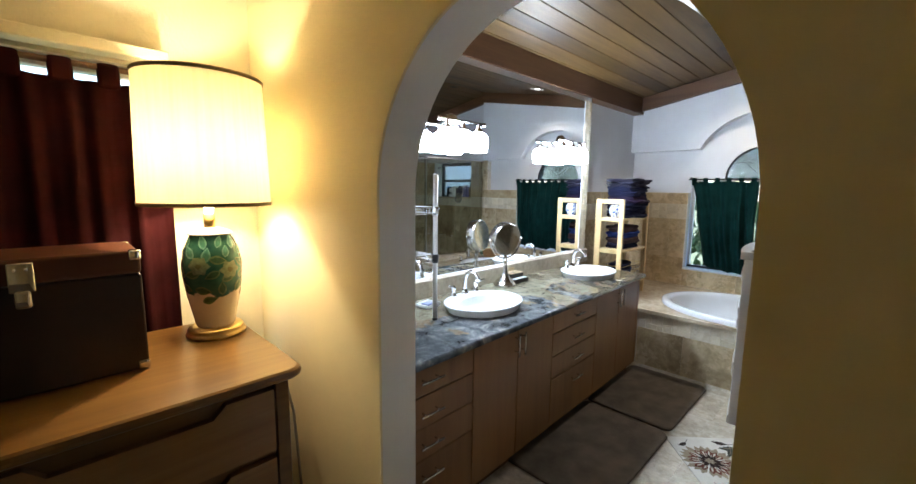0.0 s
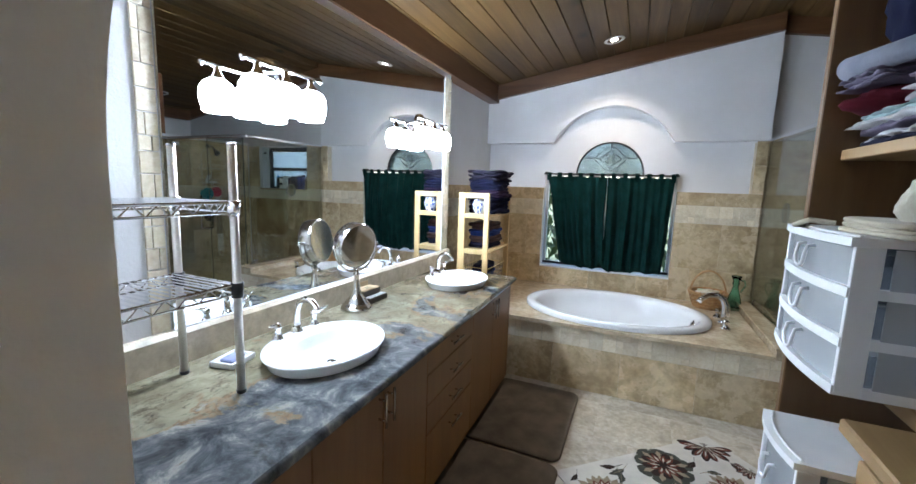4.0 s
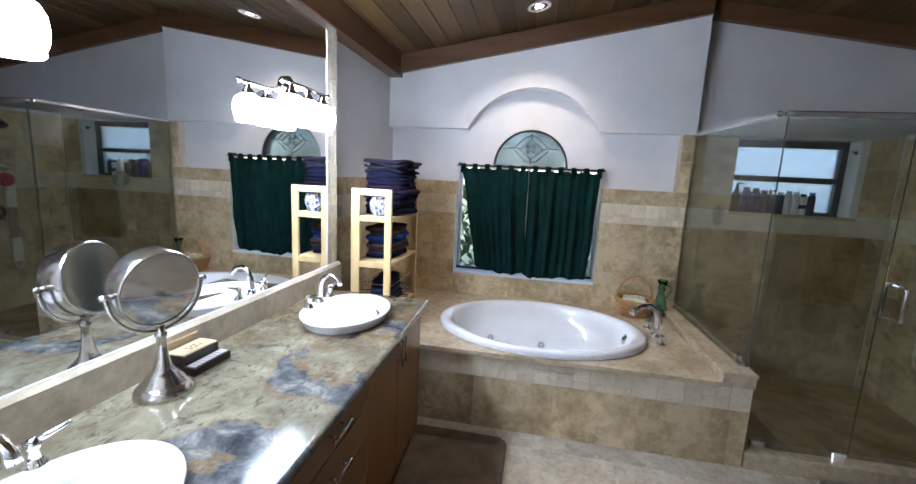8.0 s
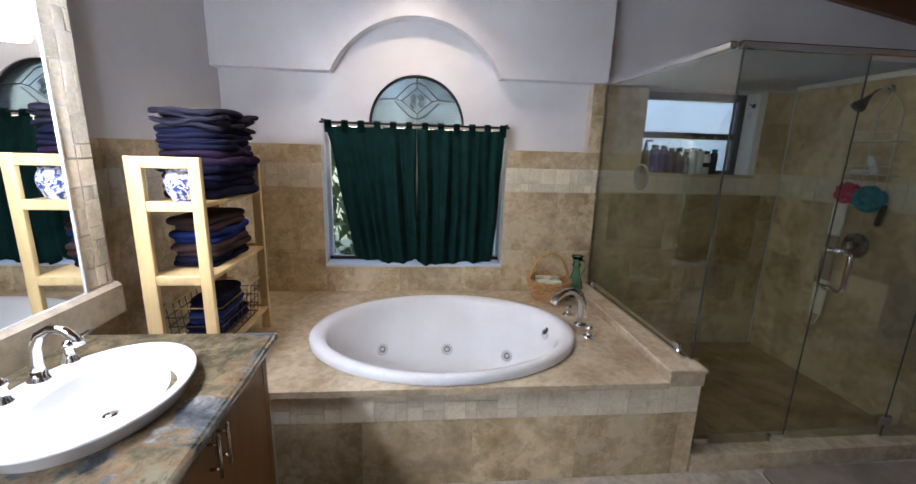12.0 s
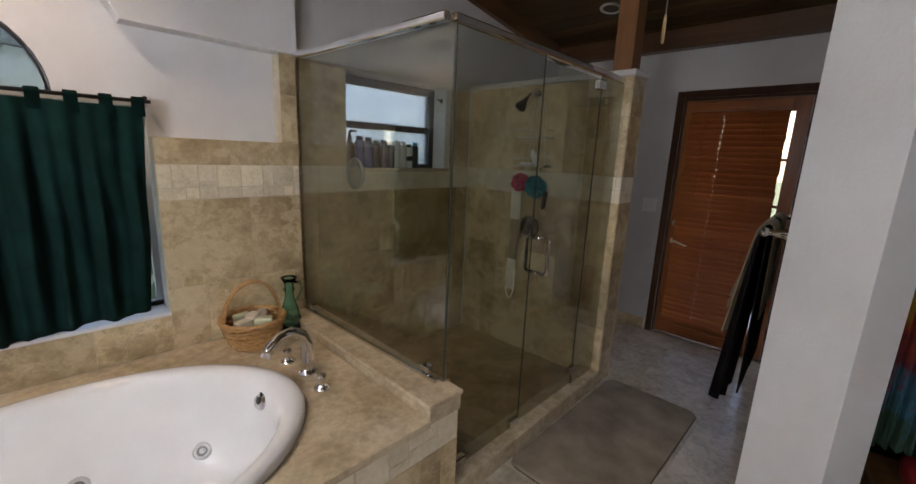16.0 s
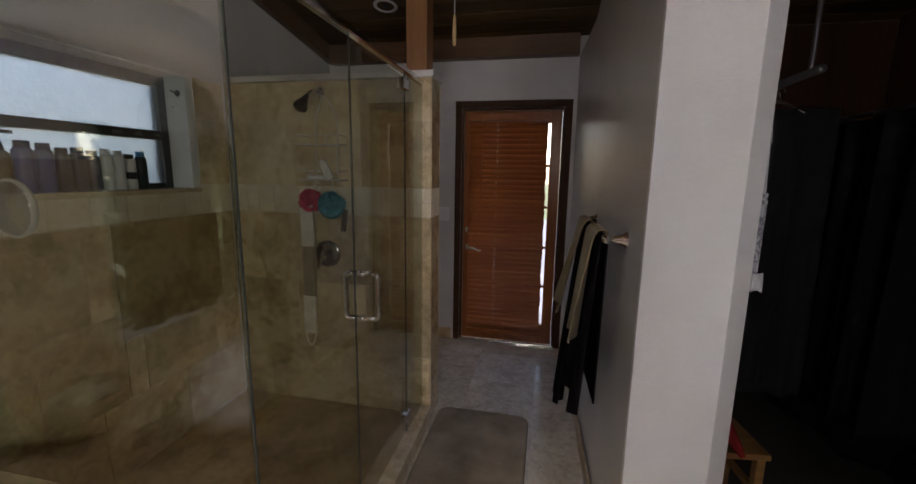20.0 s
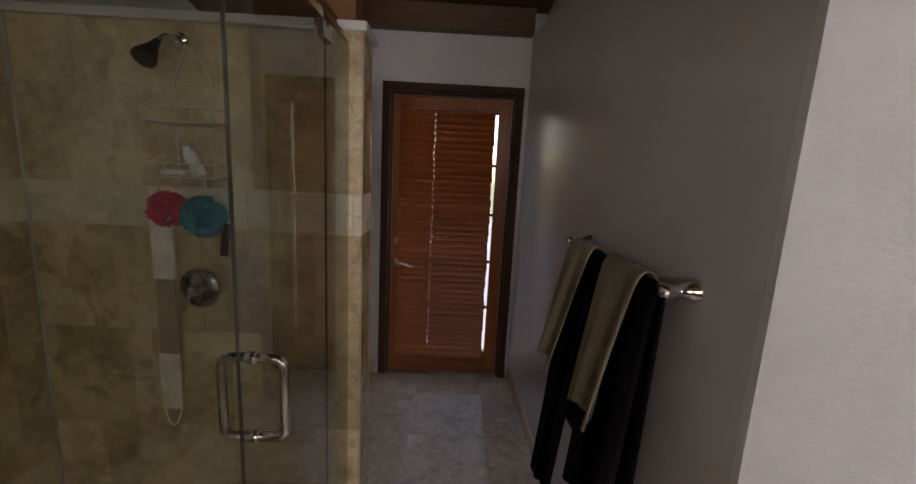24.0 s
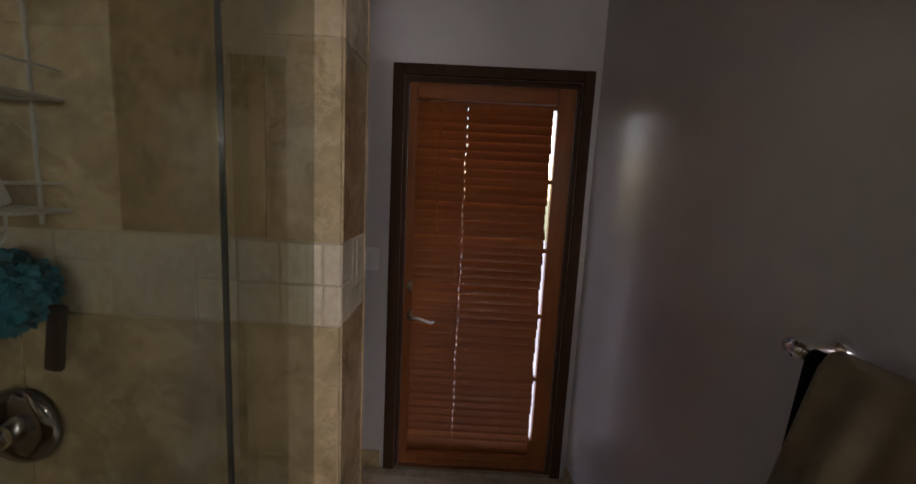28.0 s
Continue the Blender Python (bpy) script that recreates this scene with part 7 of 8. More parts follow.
def lump(at, size, mat, seed, name, label, cat, rz=0, rough=1.0):
    """A slumped piece of cloth: an uneven rounded heap."""
    t = thing(name, label, cat, at, rz)
    bm = bmesh.new()
    bmesh.ops.create_icosphere(bm, subdivisions=4, radius=1)
    rs = random.Random(seed)
    o = Vector((rs.uniform(0, 50), rs.uniform(0, 50), rs.uniform(0, 50)))
    for v in bm.verts:
        nn = noise.fractal(v.co * 1.6 + o, 1.0, 2.0, 4)
        rdg = abs(noise.noise(v.co * 3.2 + o)) * 0.5
        fine = abs(noise.noise(v.co * 6.5 + o * 2)) - 0.2
        k = 1 + rough * (0.28 * nn - 0.34 * rdg - 0.16 * fine)
        p = v.co * k
        p.z = max(p.z, -0.55)
        v.co = (p.x * size[0], p.y * size[1], (p.z + 0.55) * size[2])
    part("cloth", bm, mat, t, "", True)
    return t


lump((0.0, 1.60, zl), (0.13, 0.072, 0.034), MAROON, 31, "folded_shirt", "maroon shirt bunched over the shelf edge", "clothes", 4, 0.8)
clothes((0.005, 1.585, zl + 0.042), 0.25, 0.14, ((LAV, 0.022), (LAV, 0.014)), 5, "lavender shirt folded over the shelf edge")
clothes((0.065, 1.40, zl), 0.28, 0.19, ((PINKC, 0.032), (LAV, 0.014), (PINKC, 0.03), (WHITEC, 0.018)), 13, "pile of folded pale pink and white shirts in the closet")
jeans = lump((0.03, 1.565, 1.785), (0.125, 0.100, 0.165), JEANS, 27, "jeans", "dark navy jeans slumped in a heap on folded shirts", "clothes", 10, 0.55)
part("rolled_leg", bm_tube([(-0.135, 0.085, 0.020), (-0.140, 0.03, 0.016), (-0.138, -0.05, 0.014), (-0.130, -0.13, 0.012)], [0.024, 0.022, 0.020, 0.020], 14), SLATEC, jeans, "grey rolled trouser leg", True)
clothes((0.07, 1.375, zl + 0.095), 0.27, 0.17, ((WHITEC, 0.02), (WHITEC, 0.016), (TEALC, 0.012), (WHITEC, 0.02), (WHITEC, 0.018)), 41, "pile of folded white shirts in the closet")
lump((0.065, 1.185, SHZ), (0.15, 0.125, 0.054), REDC, 33, "folded_shirt", "red jersey rolled up on the closet shelf", "clothes", 0, 0.4)
clothes((0.06, 1.18, SHZ + 0.078), 0.29, 0.23, ((ROSEC, 0.022),), 17, "folded rose-pink shirt in the closet")
lump((0.065, 1.175, SHZ + 0.098), (0.15, 0.13, 0.045), TAUPEC, 35, "folded_shirt", "taupe sweater rolled up in the closet pile", "clothes", 0, 0.4)
lump((0.055, 1.20, SHZ + 0.162), (0.15, 0.16, 0.11), MAUVEC, 37, "folded_sweater", "thick mauve sweater on top of the closet pile", "clothes", 0, 0.35)
hat = lump((-0.060, 1.375, 1.512), (0.044, 0.060, 0.062), CANVAS, 3, "canvas_hat", "crumpled pale canvas hat with a metal grommet", "hat", 20, 0.8)
part("grommet", bm_lathe([(0.006, 0), (0.011, 0.001), (0.012, 0.004), (0.007, 0.004)], 16, m=Matrix.Translation((-0.037, -0.012, 0.036)) @ Matrix.Rotation(radians(-90), 4, "Y") @ Matrix.Scale(0.9, 4)), DARKMETAL, hat, "dark metal grommet", True)
wv = thing("woven_bag", "folded pale woven cloth bag lying on the plastic drawers", "bag", (-0.02, 1.40, 1.489), 8)
fold_parts(wv, 0.26, 0.20, 0.024, 8, 3, 0.002, cloth("woven_straw", (0.46, 0.41, 0.32), weave=90))
part("strap", bm_tube([(-0.13, 0.08, 0.012), (-0.16, 0.10, 0.016), (-0.17, 0.13, 0.004), (-0.14, 0.15, 0.002)], 0.005, 6), CANVAS, wv)
lump((-0.03, 1.03, 1.47), (0.07, 0.08, 0.055), REDC, 12, "red_scarf", "crumpled bright red scarf on the plastic drawers", "scarf")
lump((0.02, 0.93, 1.47), (0.09, 0.07, 0.09), REDC, 19, "red_scarf", "crumpled bright red scarf on the plastic drawers", "scarf")

# hanging clothes in the dark end of the closet
rodc = thing("closet_rod", "chrome closet rod along the closet", "rod", (0, 0, 0))
part("tube", bm_tube([(1.30, 2.24, 1.86), (3.262, 2.24, 1.86)], 0.014, 12), DARKMETAL, rodc, "", True)
part("socket", bm_tube([(3.245, 2.24, 1.86), (3.264, 2.24, 1.86)], 0.025, 16), DARKMETAL, rodc, "", True)
part("hanger_strut", bm_tube([(1.36, 2.24, 1.86), (1.36, 2.24, 2.45), (1.36, 2.30, 2.52), (1.36, 2.50, 2.55)], 0.008, 8), DARKMETAL, rodc)


def garment(x, y, z_top, z_bot, w_top, w_bot, mat, label, seed, straps=False, name="hanging_dress"):
    t = thing(name, label, "clothes", (x, y, z_top), 90 + random.Random(seed).uniform(-8, 8), group="hanging clothes")
    h = z_top - z_bot
    bm = bm_cloth(w_top, h, 26, 22, 0.022, 3.5, seed, w_bot / w_top, 0.004)
    part("cloth", bm, mat, t, "", True)
    hook = 1.875 - z_top
    part("hanger", bm_tube([(-w_top * 0.46, 0, 0.0), (0, 0, 0.06 if hook > 0.08 else 0.02), (w_top * 0.46, 0, 0.0)], 0.004, 6), CHROME, t, "wire hanger")
    part("hook", bm_tube([(0, 0, 0.02), (0, 0, max(0.03, hook - 0.03)), (0.008, 0, hook), (-0.008, 0, hook + 0.006), (-0.016, 0, hook - 0.008)], 0.0025, 6), CHROME, t)
    if straps:
        for s in (-1, 1):
            part("strap", bm_tube([(s * w_top * 0.3, 0, 0.0), (s * w_top * 0.22, 0, 0.10), (s * 0.02, 0, 0.16)], 0.004, 6), mat, t, "thin shoulder strap")
    return t


def printed(name, stops, scale, bands=False):
    m, nt, b = nodes_of(name)
    vv = coords(nt, (1, 1, 1))
    if bands:
        wv2 = nt.nodes.new("ShaderNodeTexWave")
        wv2.bands_direction = "Z"
        wv2.inputs["Scale"].default_value = scale
        wv2.inputs["Distortion"].default_value = 6
        nt.links.new(vv, wv2.inputs["Vector"])
        fac = wv2.outputs["Fac"]
    else:
        fac = noise_tex(nt, vv, scale, 3, 0.5, 0.8)
    nt.links.new(ramp(nt, fac, stops), b.inputs["Base Color"])
    b.inputs["Roughness"].default_value = 0.9
    bump(nt, b, noise_tex(nt, vv, 300, 2), 0.3, 0.002)
    return m


GREYPRINT = printed("grey_print", [(0.42, (0.34, 0.34, 0.37)), (0.52, (0.10, 0.10, 0.13)), (0.62, (0.42, 0.42, 0.45))], 26)
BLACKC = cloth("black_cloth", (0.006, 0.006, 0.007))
SKIRT = printed("blue_block_print", [(0.40, (0.02, 0.08, 0.30)), (0.47, (0.05, 0.22, 0.50)), (0.56, (0.03, 0.12, 0.40)), (0.62, (0.35, 0.50, 0.62))], 11)
TIEDYE, nt, b = nodes_of("tie_dye")
tc = nt.nodes.new("ShaderNodeTexCoord")
sx = nt.nodes.new("ShaderNodeSeparateXYZ")
nt.links.new(tc.outputs["Object"], sx.inputs[0])
ad = nt.nodes.new("ShaderNodeMath")
ad.operation = "MULTIPLY_ADD"
ad.inputs[1].default_value = 0.45
nt.links.new(noise_tex(nt, coords(nt), 9, 3, 0.5, 1.2), ad.inputs[0])
nt.links.new(sx.outputs["Z"], ad.inputs[2])
mr = nt.nodes.new("ShaderNodeMapRange")
mr.inputs[1].default_value, mr.inputs[2].default_value = -1.05, 0.25
nt.links.new(ad.outputs[0], mr.inputs[0])
nt.links.new(ramp(nt, mr.outputs[0], [(0.06, (0.0165, 0.0495, 0.0275)), (0.16, (0.0165, 0.11, 0.165)), (0.26, (0.121, 0.0165, 0.0275)), (0.40, (0.248, 0.033, 0.011)), (0.48, (0.275, 0.209, 0.0165)), (0.55, (0.011, 0.077, 0.187)), (0.66, (0.0165, 0.0275, 0.132)), (0.74, (0.165, 0.022, 0.055)), (0.84, (0.275, 0.055, 0.033)), (0.95, (0.231, 0.0275, 0.033))]), b.inputs["Base Color"])
b.inputs["Roughness"].default_value = 0.9
garment(1.65, 2.362, 1.76, 0.47, 0.085, 0.12, TIEDYE, "rainbow tie-dye dress on a hanger", 2)
slip = thing("slip_dress", "white slip dress with grey printed bands on a hanger", "clothes", (1.60, 2.285, 1.60), 90 + 6, group="hanging clothes")
for name, z, w, h, g, dep, mat in (("bodice", 0.06, 0.045, 0.20, 1.5, 0.008, WHITEC), ("band", -0.14, 0.066, 0.03, 1.0, 0.008, GREYPRINT), ("skirt", -0.168, 0.066, 0.30, 1.08, 0.012, GREYPRINT), ("ruffle", -0.466, 0.076, 0.075, 1.25, 0.014, WHITEC)):
    ob = part(name, bm_cloth(w, h, 20, 10, dep, 2.5, 5, g, 0.004), mat, slip, "", True)
    ob.matrix_basis = Matrix.Translation((-0.05 - 0.06 * (z < 0) * -z, 0, z))
for dx in (-0.075, -0.03):
    part("strap", bm_tube([(dx, 0, 0.055), (dx + 0.01, 0, 0.15), (-0.048, 0, 0.215)], 0.0035, 6), WHITEC, slip, "thin shoulder strap")
part("hanger", bm_tube([(-0.11, 0, 0.20), (-0.02, 0, 0.225), (0.0, 0, 0.25), (0.012, 0, 0.262), (0.0, 0, 0.272), (-0.01, 0, 0.262)], 0.003, 6), CHROME, slip, "wire hanger")
garment(1.66, 2.262, 0.92, 0.54, 0.10, 0.12, SKIRT, "blue block-print skirt on a hanger", 4)
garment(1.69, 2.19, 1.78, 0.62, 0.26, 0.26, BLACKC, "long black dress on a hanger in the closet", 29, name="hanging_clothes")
# black garments packed in so the closet reads as deep shade
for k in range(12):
    garment(1.74 + 0.12 * k, 2.14 + 0.03 * math.sin(k * 2.1), 1.80, 0.55 + 0.12 * ((k * 5) % 4), 0.44, 0.48, BLACKC, "black garment filling the closet in place of its shade", 30 + k, name="hanging_clothes")
# second rod and its black row are added only to darken the closet
rodb = thing("closet_rod", "added closet rod for black garments standing in for shade", "rod", (0, 0, 0))
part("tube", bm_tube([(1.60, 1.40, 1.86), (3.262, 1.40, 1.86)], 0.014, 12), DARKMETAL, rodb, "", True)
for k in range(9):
    garment(1.72 + 0.16 * k, 1.40 + 0.03 * math.sin(k * 1.7), 1.80, 0.40 + 0.15 * ((k * 3) % 3), 0.5, 0.54, BLACKC, "black garment filling the closet in place of its shade", 60 + k, name="hanging_clothes")
# black heaps added to darken the closet floor
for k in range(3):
    lump((1.9 + 0.4 * k, 1.1 + 0.1 * k, 0.0), (0.25, 0.22, 0.16), BLACKC, 40 + k, "laundry_heap", "black heap added in place of shade on the closet floor", "clothes")
stool = thing("wooden_stool", "low brown wooden stool in the closet", "stool", (1.66, 2.25, 0), 8)
STW = wood("stool_wood", [(0.2, (0.10, 0.045, 0.016)), (0.5, (0.18, 0.085, 0.03)), (0.8, (0.25, 0.13, 0.05))], (16, 2, 16), 0.35, 0.1)
part("seat", bm_box(-0.14, 0.14, -0.16, 0.16, 0.34, 0.368, 0.006, 2), STW, stool)
for x in (-0.11, 0.11):
    for y in (-0.13, 0.13):
        part("leg", bm_box(x - 0.018, x + 0.018, y - 0.018, y + 0.018, 0, 0.34, 0.003), STW, stool)
for y in (-0.13, 0.13):
    part("stretcher", bm_box(-0.092, 0.092, y - 0.01, y + 0.01, 0.16, 0.19), STW, stool)
gl_ = thing("red_gloves", "pair of red rubber gloves hanging over the stool", "gloves", (1.56, 2.27, 0.372))
for dy in (-0.03, 0.035):
    part("glove", bm_tube([(0.05, dy, 0.10), (0.0, dy, 0.07), (-0.05, dy - 0.02, 0.03), (-0.08, dy - 0.03, 0.012)], [0.03, 0.028, 0.02, 0.01], 10), REDC, gl_, "", True)
# south wall also dark in place of the closet's shade
structure("wall_closet_south", bm_box(0.60, 3.26, 0.785, 0.80, 0, 2.9), CASING, "dark closet panel standing in for shade", "wall")

# ---- bedroom ----
dresser = thing("oak_dresser", "oak dresser with cut-out drawer grips and a rounded top", "dresser", (0, 0, 0))
DX0, DX1, DYA, DYB, DTZ = -1.90, -1.195, -1.05, 0.475, 1.02
out = []
r = 0.05
for cx, cy, a0 in ((DX1 - r, DYB - r, 0), (DX0 + r, DYB - r, 90), (DX0 + r, DYA + r, 180), (DX1 - r, DYA + r, 270)):
    out += [(cx + r * math.cos(radians(a0 + a)), cy + r * math.sin(radians(a0 + a))) for a in range(0, 91, 15)]
bm = bmesh.new()
prev = None
cxm, cym = (DX0 + DX1) / 2, (DYA + DYB) / 2
for inset, z in ((0.010, DTZ - 0.032), (0.002, DTZ - 0.026), (0.0, DTZ - 0.016), (0.003, DTZ - 0.005), (0.010, DTZ)):
    ring = [bm.verts.new((p[0] + (cxm - p[0]) / abs(cxm - p[0]) * inset, p[1] + (cym - p[1]) / abs(cym - p[1]) * inset, z)) for p in out]
    if prev:
        for i in range(len(ring)):
            bm.faces.new((prev[i], prev[(i + 1) % len(ring)], ring[(i + 1) % len(ring)], ring[i]))
    else:
        bm.faces.new(list(reversed(ring)))
    prev = ring
bm.faces.new(prev)
part("top", bm, OAK, dresser, "rounded oak top")
part("carcass", bm_box(DX0 + 0.03, DX1 - 0.06, DYA + 0.04, DYB - 0.045, 0.06, DTZ - 0.033, 0.003), OAK, dresser)
part("end_stile", bm_box(DX1 - 0.06, DX1 - 0.032, DYB - 0.085, DYB - 0.045, 0.06, DTZ - 0.033, 0.002), OAK, dresser)
part("end_stile", bm_box(DX1 - 0.06, DX1 - 0.032, DYA + 0.04, DYA + 0.08, 0.06, DTZ - 0.033, 0.002), OAK, dresser)
part("plinth", bm_box(DX0 + 0.05, DX1 - 0.09, DYA + 0.06, DYB - 0.06, 0, 0.06), OAK, dresser)
OAKD = wood("oak_drawer", [(0.2, (0.19, 0.088, 0.024)), (0.5, (0.29, 0.145, 0.045)), (0.8, (0.37, 0.205, 0.07))], (18, 1.2, 18), 0.3, 0.06)
ycen = (DYA + DYB) / 2
for k in range(4):
    z1 = DTZ - 0.06 - k * 0.225
    z0 = z1 - 0.20
    for s, (ya, yb) in enumerate(((DYA + 0.085, ycen - 0.01), (ycen + 0.01, DYB - 0.09))):
        mid, wgrip = (ya + yb) / 2, 0.20
        pts = [(ya, z0), (yb, z0), (yb, z1), (mid + wgrip, z1), (mid + wgrip - 0.035, z1 - 0.035), (mid - wgrip + 0.035, z1 - 0.035), (mid - wgrip, z1), (ya, z1)]
        part("drawer", bm_prism(pts, (DX1 - 0.058, DX1 - 0.034), "X"), OAKD, dresser, "drawer front with a cut-out grip")

LC = (-1.715, 0.36)
tl = thing("table_lamp", "lit table lamp with a green floral vase and cream shade", "table lamp", (*LC, DTZ))
VASE, nt, b = nodes_of("painted_vase")
tc = nt.nodes.new("ShaderNodeTexCoord")
sx = nt.nodes.new("ShaderNodeSeparateXYZ")
nt.links.new(tc.outputs["Object"], sx.inputs[0])
vv = coords(nt)
glaze = ramp(nt, noise_tex(nt, vv, 12, 4), [(0.35, (0.012, 0.055, 0.045)), (0.65, (0.04, 0.13, 0.085))])
edge = nt.nodes.new("ShaderNodeMath")
edge.operation = "MULTIPLY_ADD"
edge.inputs[1].default_value = 0.12
nt.links.new(noise_tex(nt, vv, 16, 2), edge.inputs[0])
nt.links.new(sx.outputs["Z"], edge.inputs[2])
cream = ramp(nt, noise_tex(nt, vv, 9, 3), [(0.3, (0.60, 0.49, 0.36)), (0.7, (0.68, 0.58, 0.44))])
nt.links.new(mix(nt, ramp(nt, edge.outputs[0], [(0.226, (0, 0, 0)), (0.231, (1, 1, 1))]), cream, glaze), b.inputs["Base Color"])
b.inputs["Roughness"].default_value = 0.13
VPROF = ((0.045, 0.066), (0.09, 0.074), (0.16, 0.088), (0.22, 0.096), (0.27, 0.097), (0.32, 0.09), (0.355, 0.076), (0.38, 0.068))


def vase_r(z):
    return float(np.interp(z, [p[0] for p in VPROF], [p[1] for p in VPROF]))


def vase_leaf(bm, th, z, a, length, wide, lift):
    """A leaf painted on the vase, as a thin glaze patch that follows its curve."""
    rows = []
    for t in np.linspace(0, 1, 9):
        w = wide * length * math.sin(math.pi * t ** 0.8) * 0.5
        row = []
        for s in (-1, 0, 1):
            u = (t - 0.5) * length * math.cos(a) - s * w * math.sin(a)
            v2 = (t - 0.5) * length * math.sin(a) + s * w * math.cos(a)
            zz = min(max(z + v2, 0.05), 0.378)
            r = vase_r(zz) + lift
            row.append(bm.verts.new((r * math.cos(th + u / 0.09), r * math.sin(th + u / 0.09), zz)))
        rows.append(row)
    for p, q in zip(rows, rows[1:]):
        for i in (0, 1):
            bm.faces.new((p[i], p[i + 1], q[i + 1], q[i]))
    bmesh.ops.remove_doubles(bm, verts=[v for row in (rows[0], rows[-1]) for v in row], dist=0.0002)


part("base", bm_lathe([(0.098, 0), (0.101, 0.006), (0.098, 0.014), (0.090, 0.018), (0.094, 0.024), (0.088, 0.033), (0.06, 0.036), (0.0001, 0.036)], 40), BRASS, tl, "aged brass foot", True)
part("vase", bm_lathe([(0.06, 0.034), (0.066, 0.045), (0.074, 0.09), (0.088, 0.16), (0.096, 0.22), (0.097, 0.27), (0.09, 0.32), (0.076, 0.355), (0.066, 0.372), (0.068, 0.38)], 48), VASE, tl, "glazed vase with green leaves and flowers on cream", True)
rng = random.Random(77)
bms = [bmesh.new() for _ in range(4)]
for ring, (zr, n) in enumerate(((0.352, 9), (0.318, 9), (0.285, 8), (0.235, 10), (0.19, 9), (0.15, 8))):
    for k in range(n):
        th = 2 * math.pi * (k + 0.5 * (ring % 2)) / n + rng.uniform(-0.1, 0.1)
        a = rng.uniform(0.5, 2.4) if ring < 2 else rng.uniform(-0.6, 3.6)
        ln = rng.uniform(0.045, 0.06)
        if ring == 5 and rng.random() < 0.35:
            continue
        z = zr + rng.uniform(-0.008, 0.008)
        vase_leaf(bms[0 if ring < 2 else 1], th, z, a, ln, 0.56, 0.0005)
        vase_leaf(bms[2 if ring < 2 else 3], th, z, a, ln * 0.82, 0.42, 0.0009)
for bm, (mn, col) in zip(bms, (("leaf_glaze_pale", (0.12, 0.25, 0.19)), ("leaf_glaze_olive", (0.11, 0.16, 0.075)), ("leaf_glaze_green", (0.06, 0.17, 0.125)), ("leaf_glaze_dark", (0.05, 0.10, 0.05)))):
    part("painted_leaves", bm, plain(mn, col, 0.13, var=0.3, scale=60, bumps=0), tl, "", True)
PETALG = plain("flower_glaze", (0.15, 0.19, 0.105), 0.13, var=0.3, scale=60, bumps=0)
HEARTG = plain("flower_heart", (0.10, 0.115, 0.05), 0.13, var=0.2, bumps=0)
for k in range(6):
    th, z = 2 * math.pi * k / 6 + 0.35, 0.255 + 0.018 * (k % 2)
    bm = bmesh.new()
    for q in range(6):
        a = 2 * math.pi * q / 6
        vase_leaf(bm, th + 0.019 * math.cos(a) / 0.09, z + 0.019 * math.sin(a), a, 0.034, 0.85, 0.0013 + 0.0002 * (q % 2))
    fl = part("painted_flower", bm, PETALG, tl, "pale olive painted flower", True)
    bm = bmesh.new()
    vase_leaf(bm, th, z, 0.3, 0.02, 1.0, 0.002)
    part("flower_heart", bm, HEARTG, fl, "", True)
part("vase_cap", bm_lathe([(0.072, 0.38), (0.072, 0.384), (0.055, 0.394), (0.03, 0.402), (0.016, 0.404)], 40), PORCELAIN, tl, "pale cap", True)
part("neck", bm_lathe([(0.017, 0.393), (0.019, 0.41), (0.019, 0.45), (0.013, 0.455), (0.0001, 0.455)], 24), BRASS, tl, "brass neck", True)
SHADE, nt, b = nodes_of("pleated_shade")
nt.nodes.remove(b)
df, tr2, mx = nt.nodes.new("ShaderNodeBsdfDiffuse"), nt.nodes.new("ShaderNodeBsdfTranslucent"), nt.nodes.new("ShaderNodeMixShader")
shc = ramp(nt, noise_tex(nt, coords(nt, (60, 60, 2)), 1.0, 3), [(0.3, (0.74, 0.68, 0.52)), (0.7, (0.84, 0.78, 0.62))])
nt.links.new(shc, df.inputs[0])
nt.links.new(shc, tr2.inputs[0])
mx.inputs[0].default_value = 0.44
nt.links.new(df.outputs[0], mx.inputs[1])
nt.links.new(tr2.outputs[0], mx.inputs[2])
nt.links.new(mx.outputs[0], nt.nodes["Material Output"].inputs[0])
bm = bmesh.new()
R0, R1, SZ0, SZ1 = 0.21, 0.198, 0.49, 0.926
for ra, rb, flip in ((R0, R1, 0), (R0 - 0.002, R1 - 0.002, 1)):
    lo = [bm.verts.new((ra * math.cos(t), ra * math.sin(t), SZ0)) for t in np.linspace(0, 2 * math.pi, 96, endpoint=False)]
    hi = [bm.verts.new((rb * math.cos(t), rb * math.sin(t), SZ1)) for t in np.linspace(0, 2 * math.pi, 96, endpoint=False)]
    for i in range(96):
        q = (lo[i], lo[(i + 1) % 96], hi[(i + 1) % 96], hi[i])
        bm.faces.new(tuple(reversed(q)) if flip else q)
part("shade", bm, SHADE, tl, "cream fabric drum shade", True)
TRIMC = cloth("shade_trim", (0.30, 0.22, 0.10))
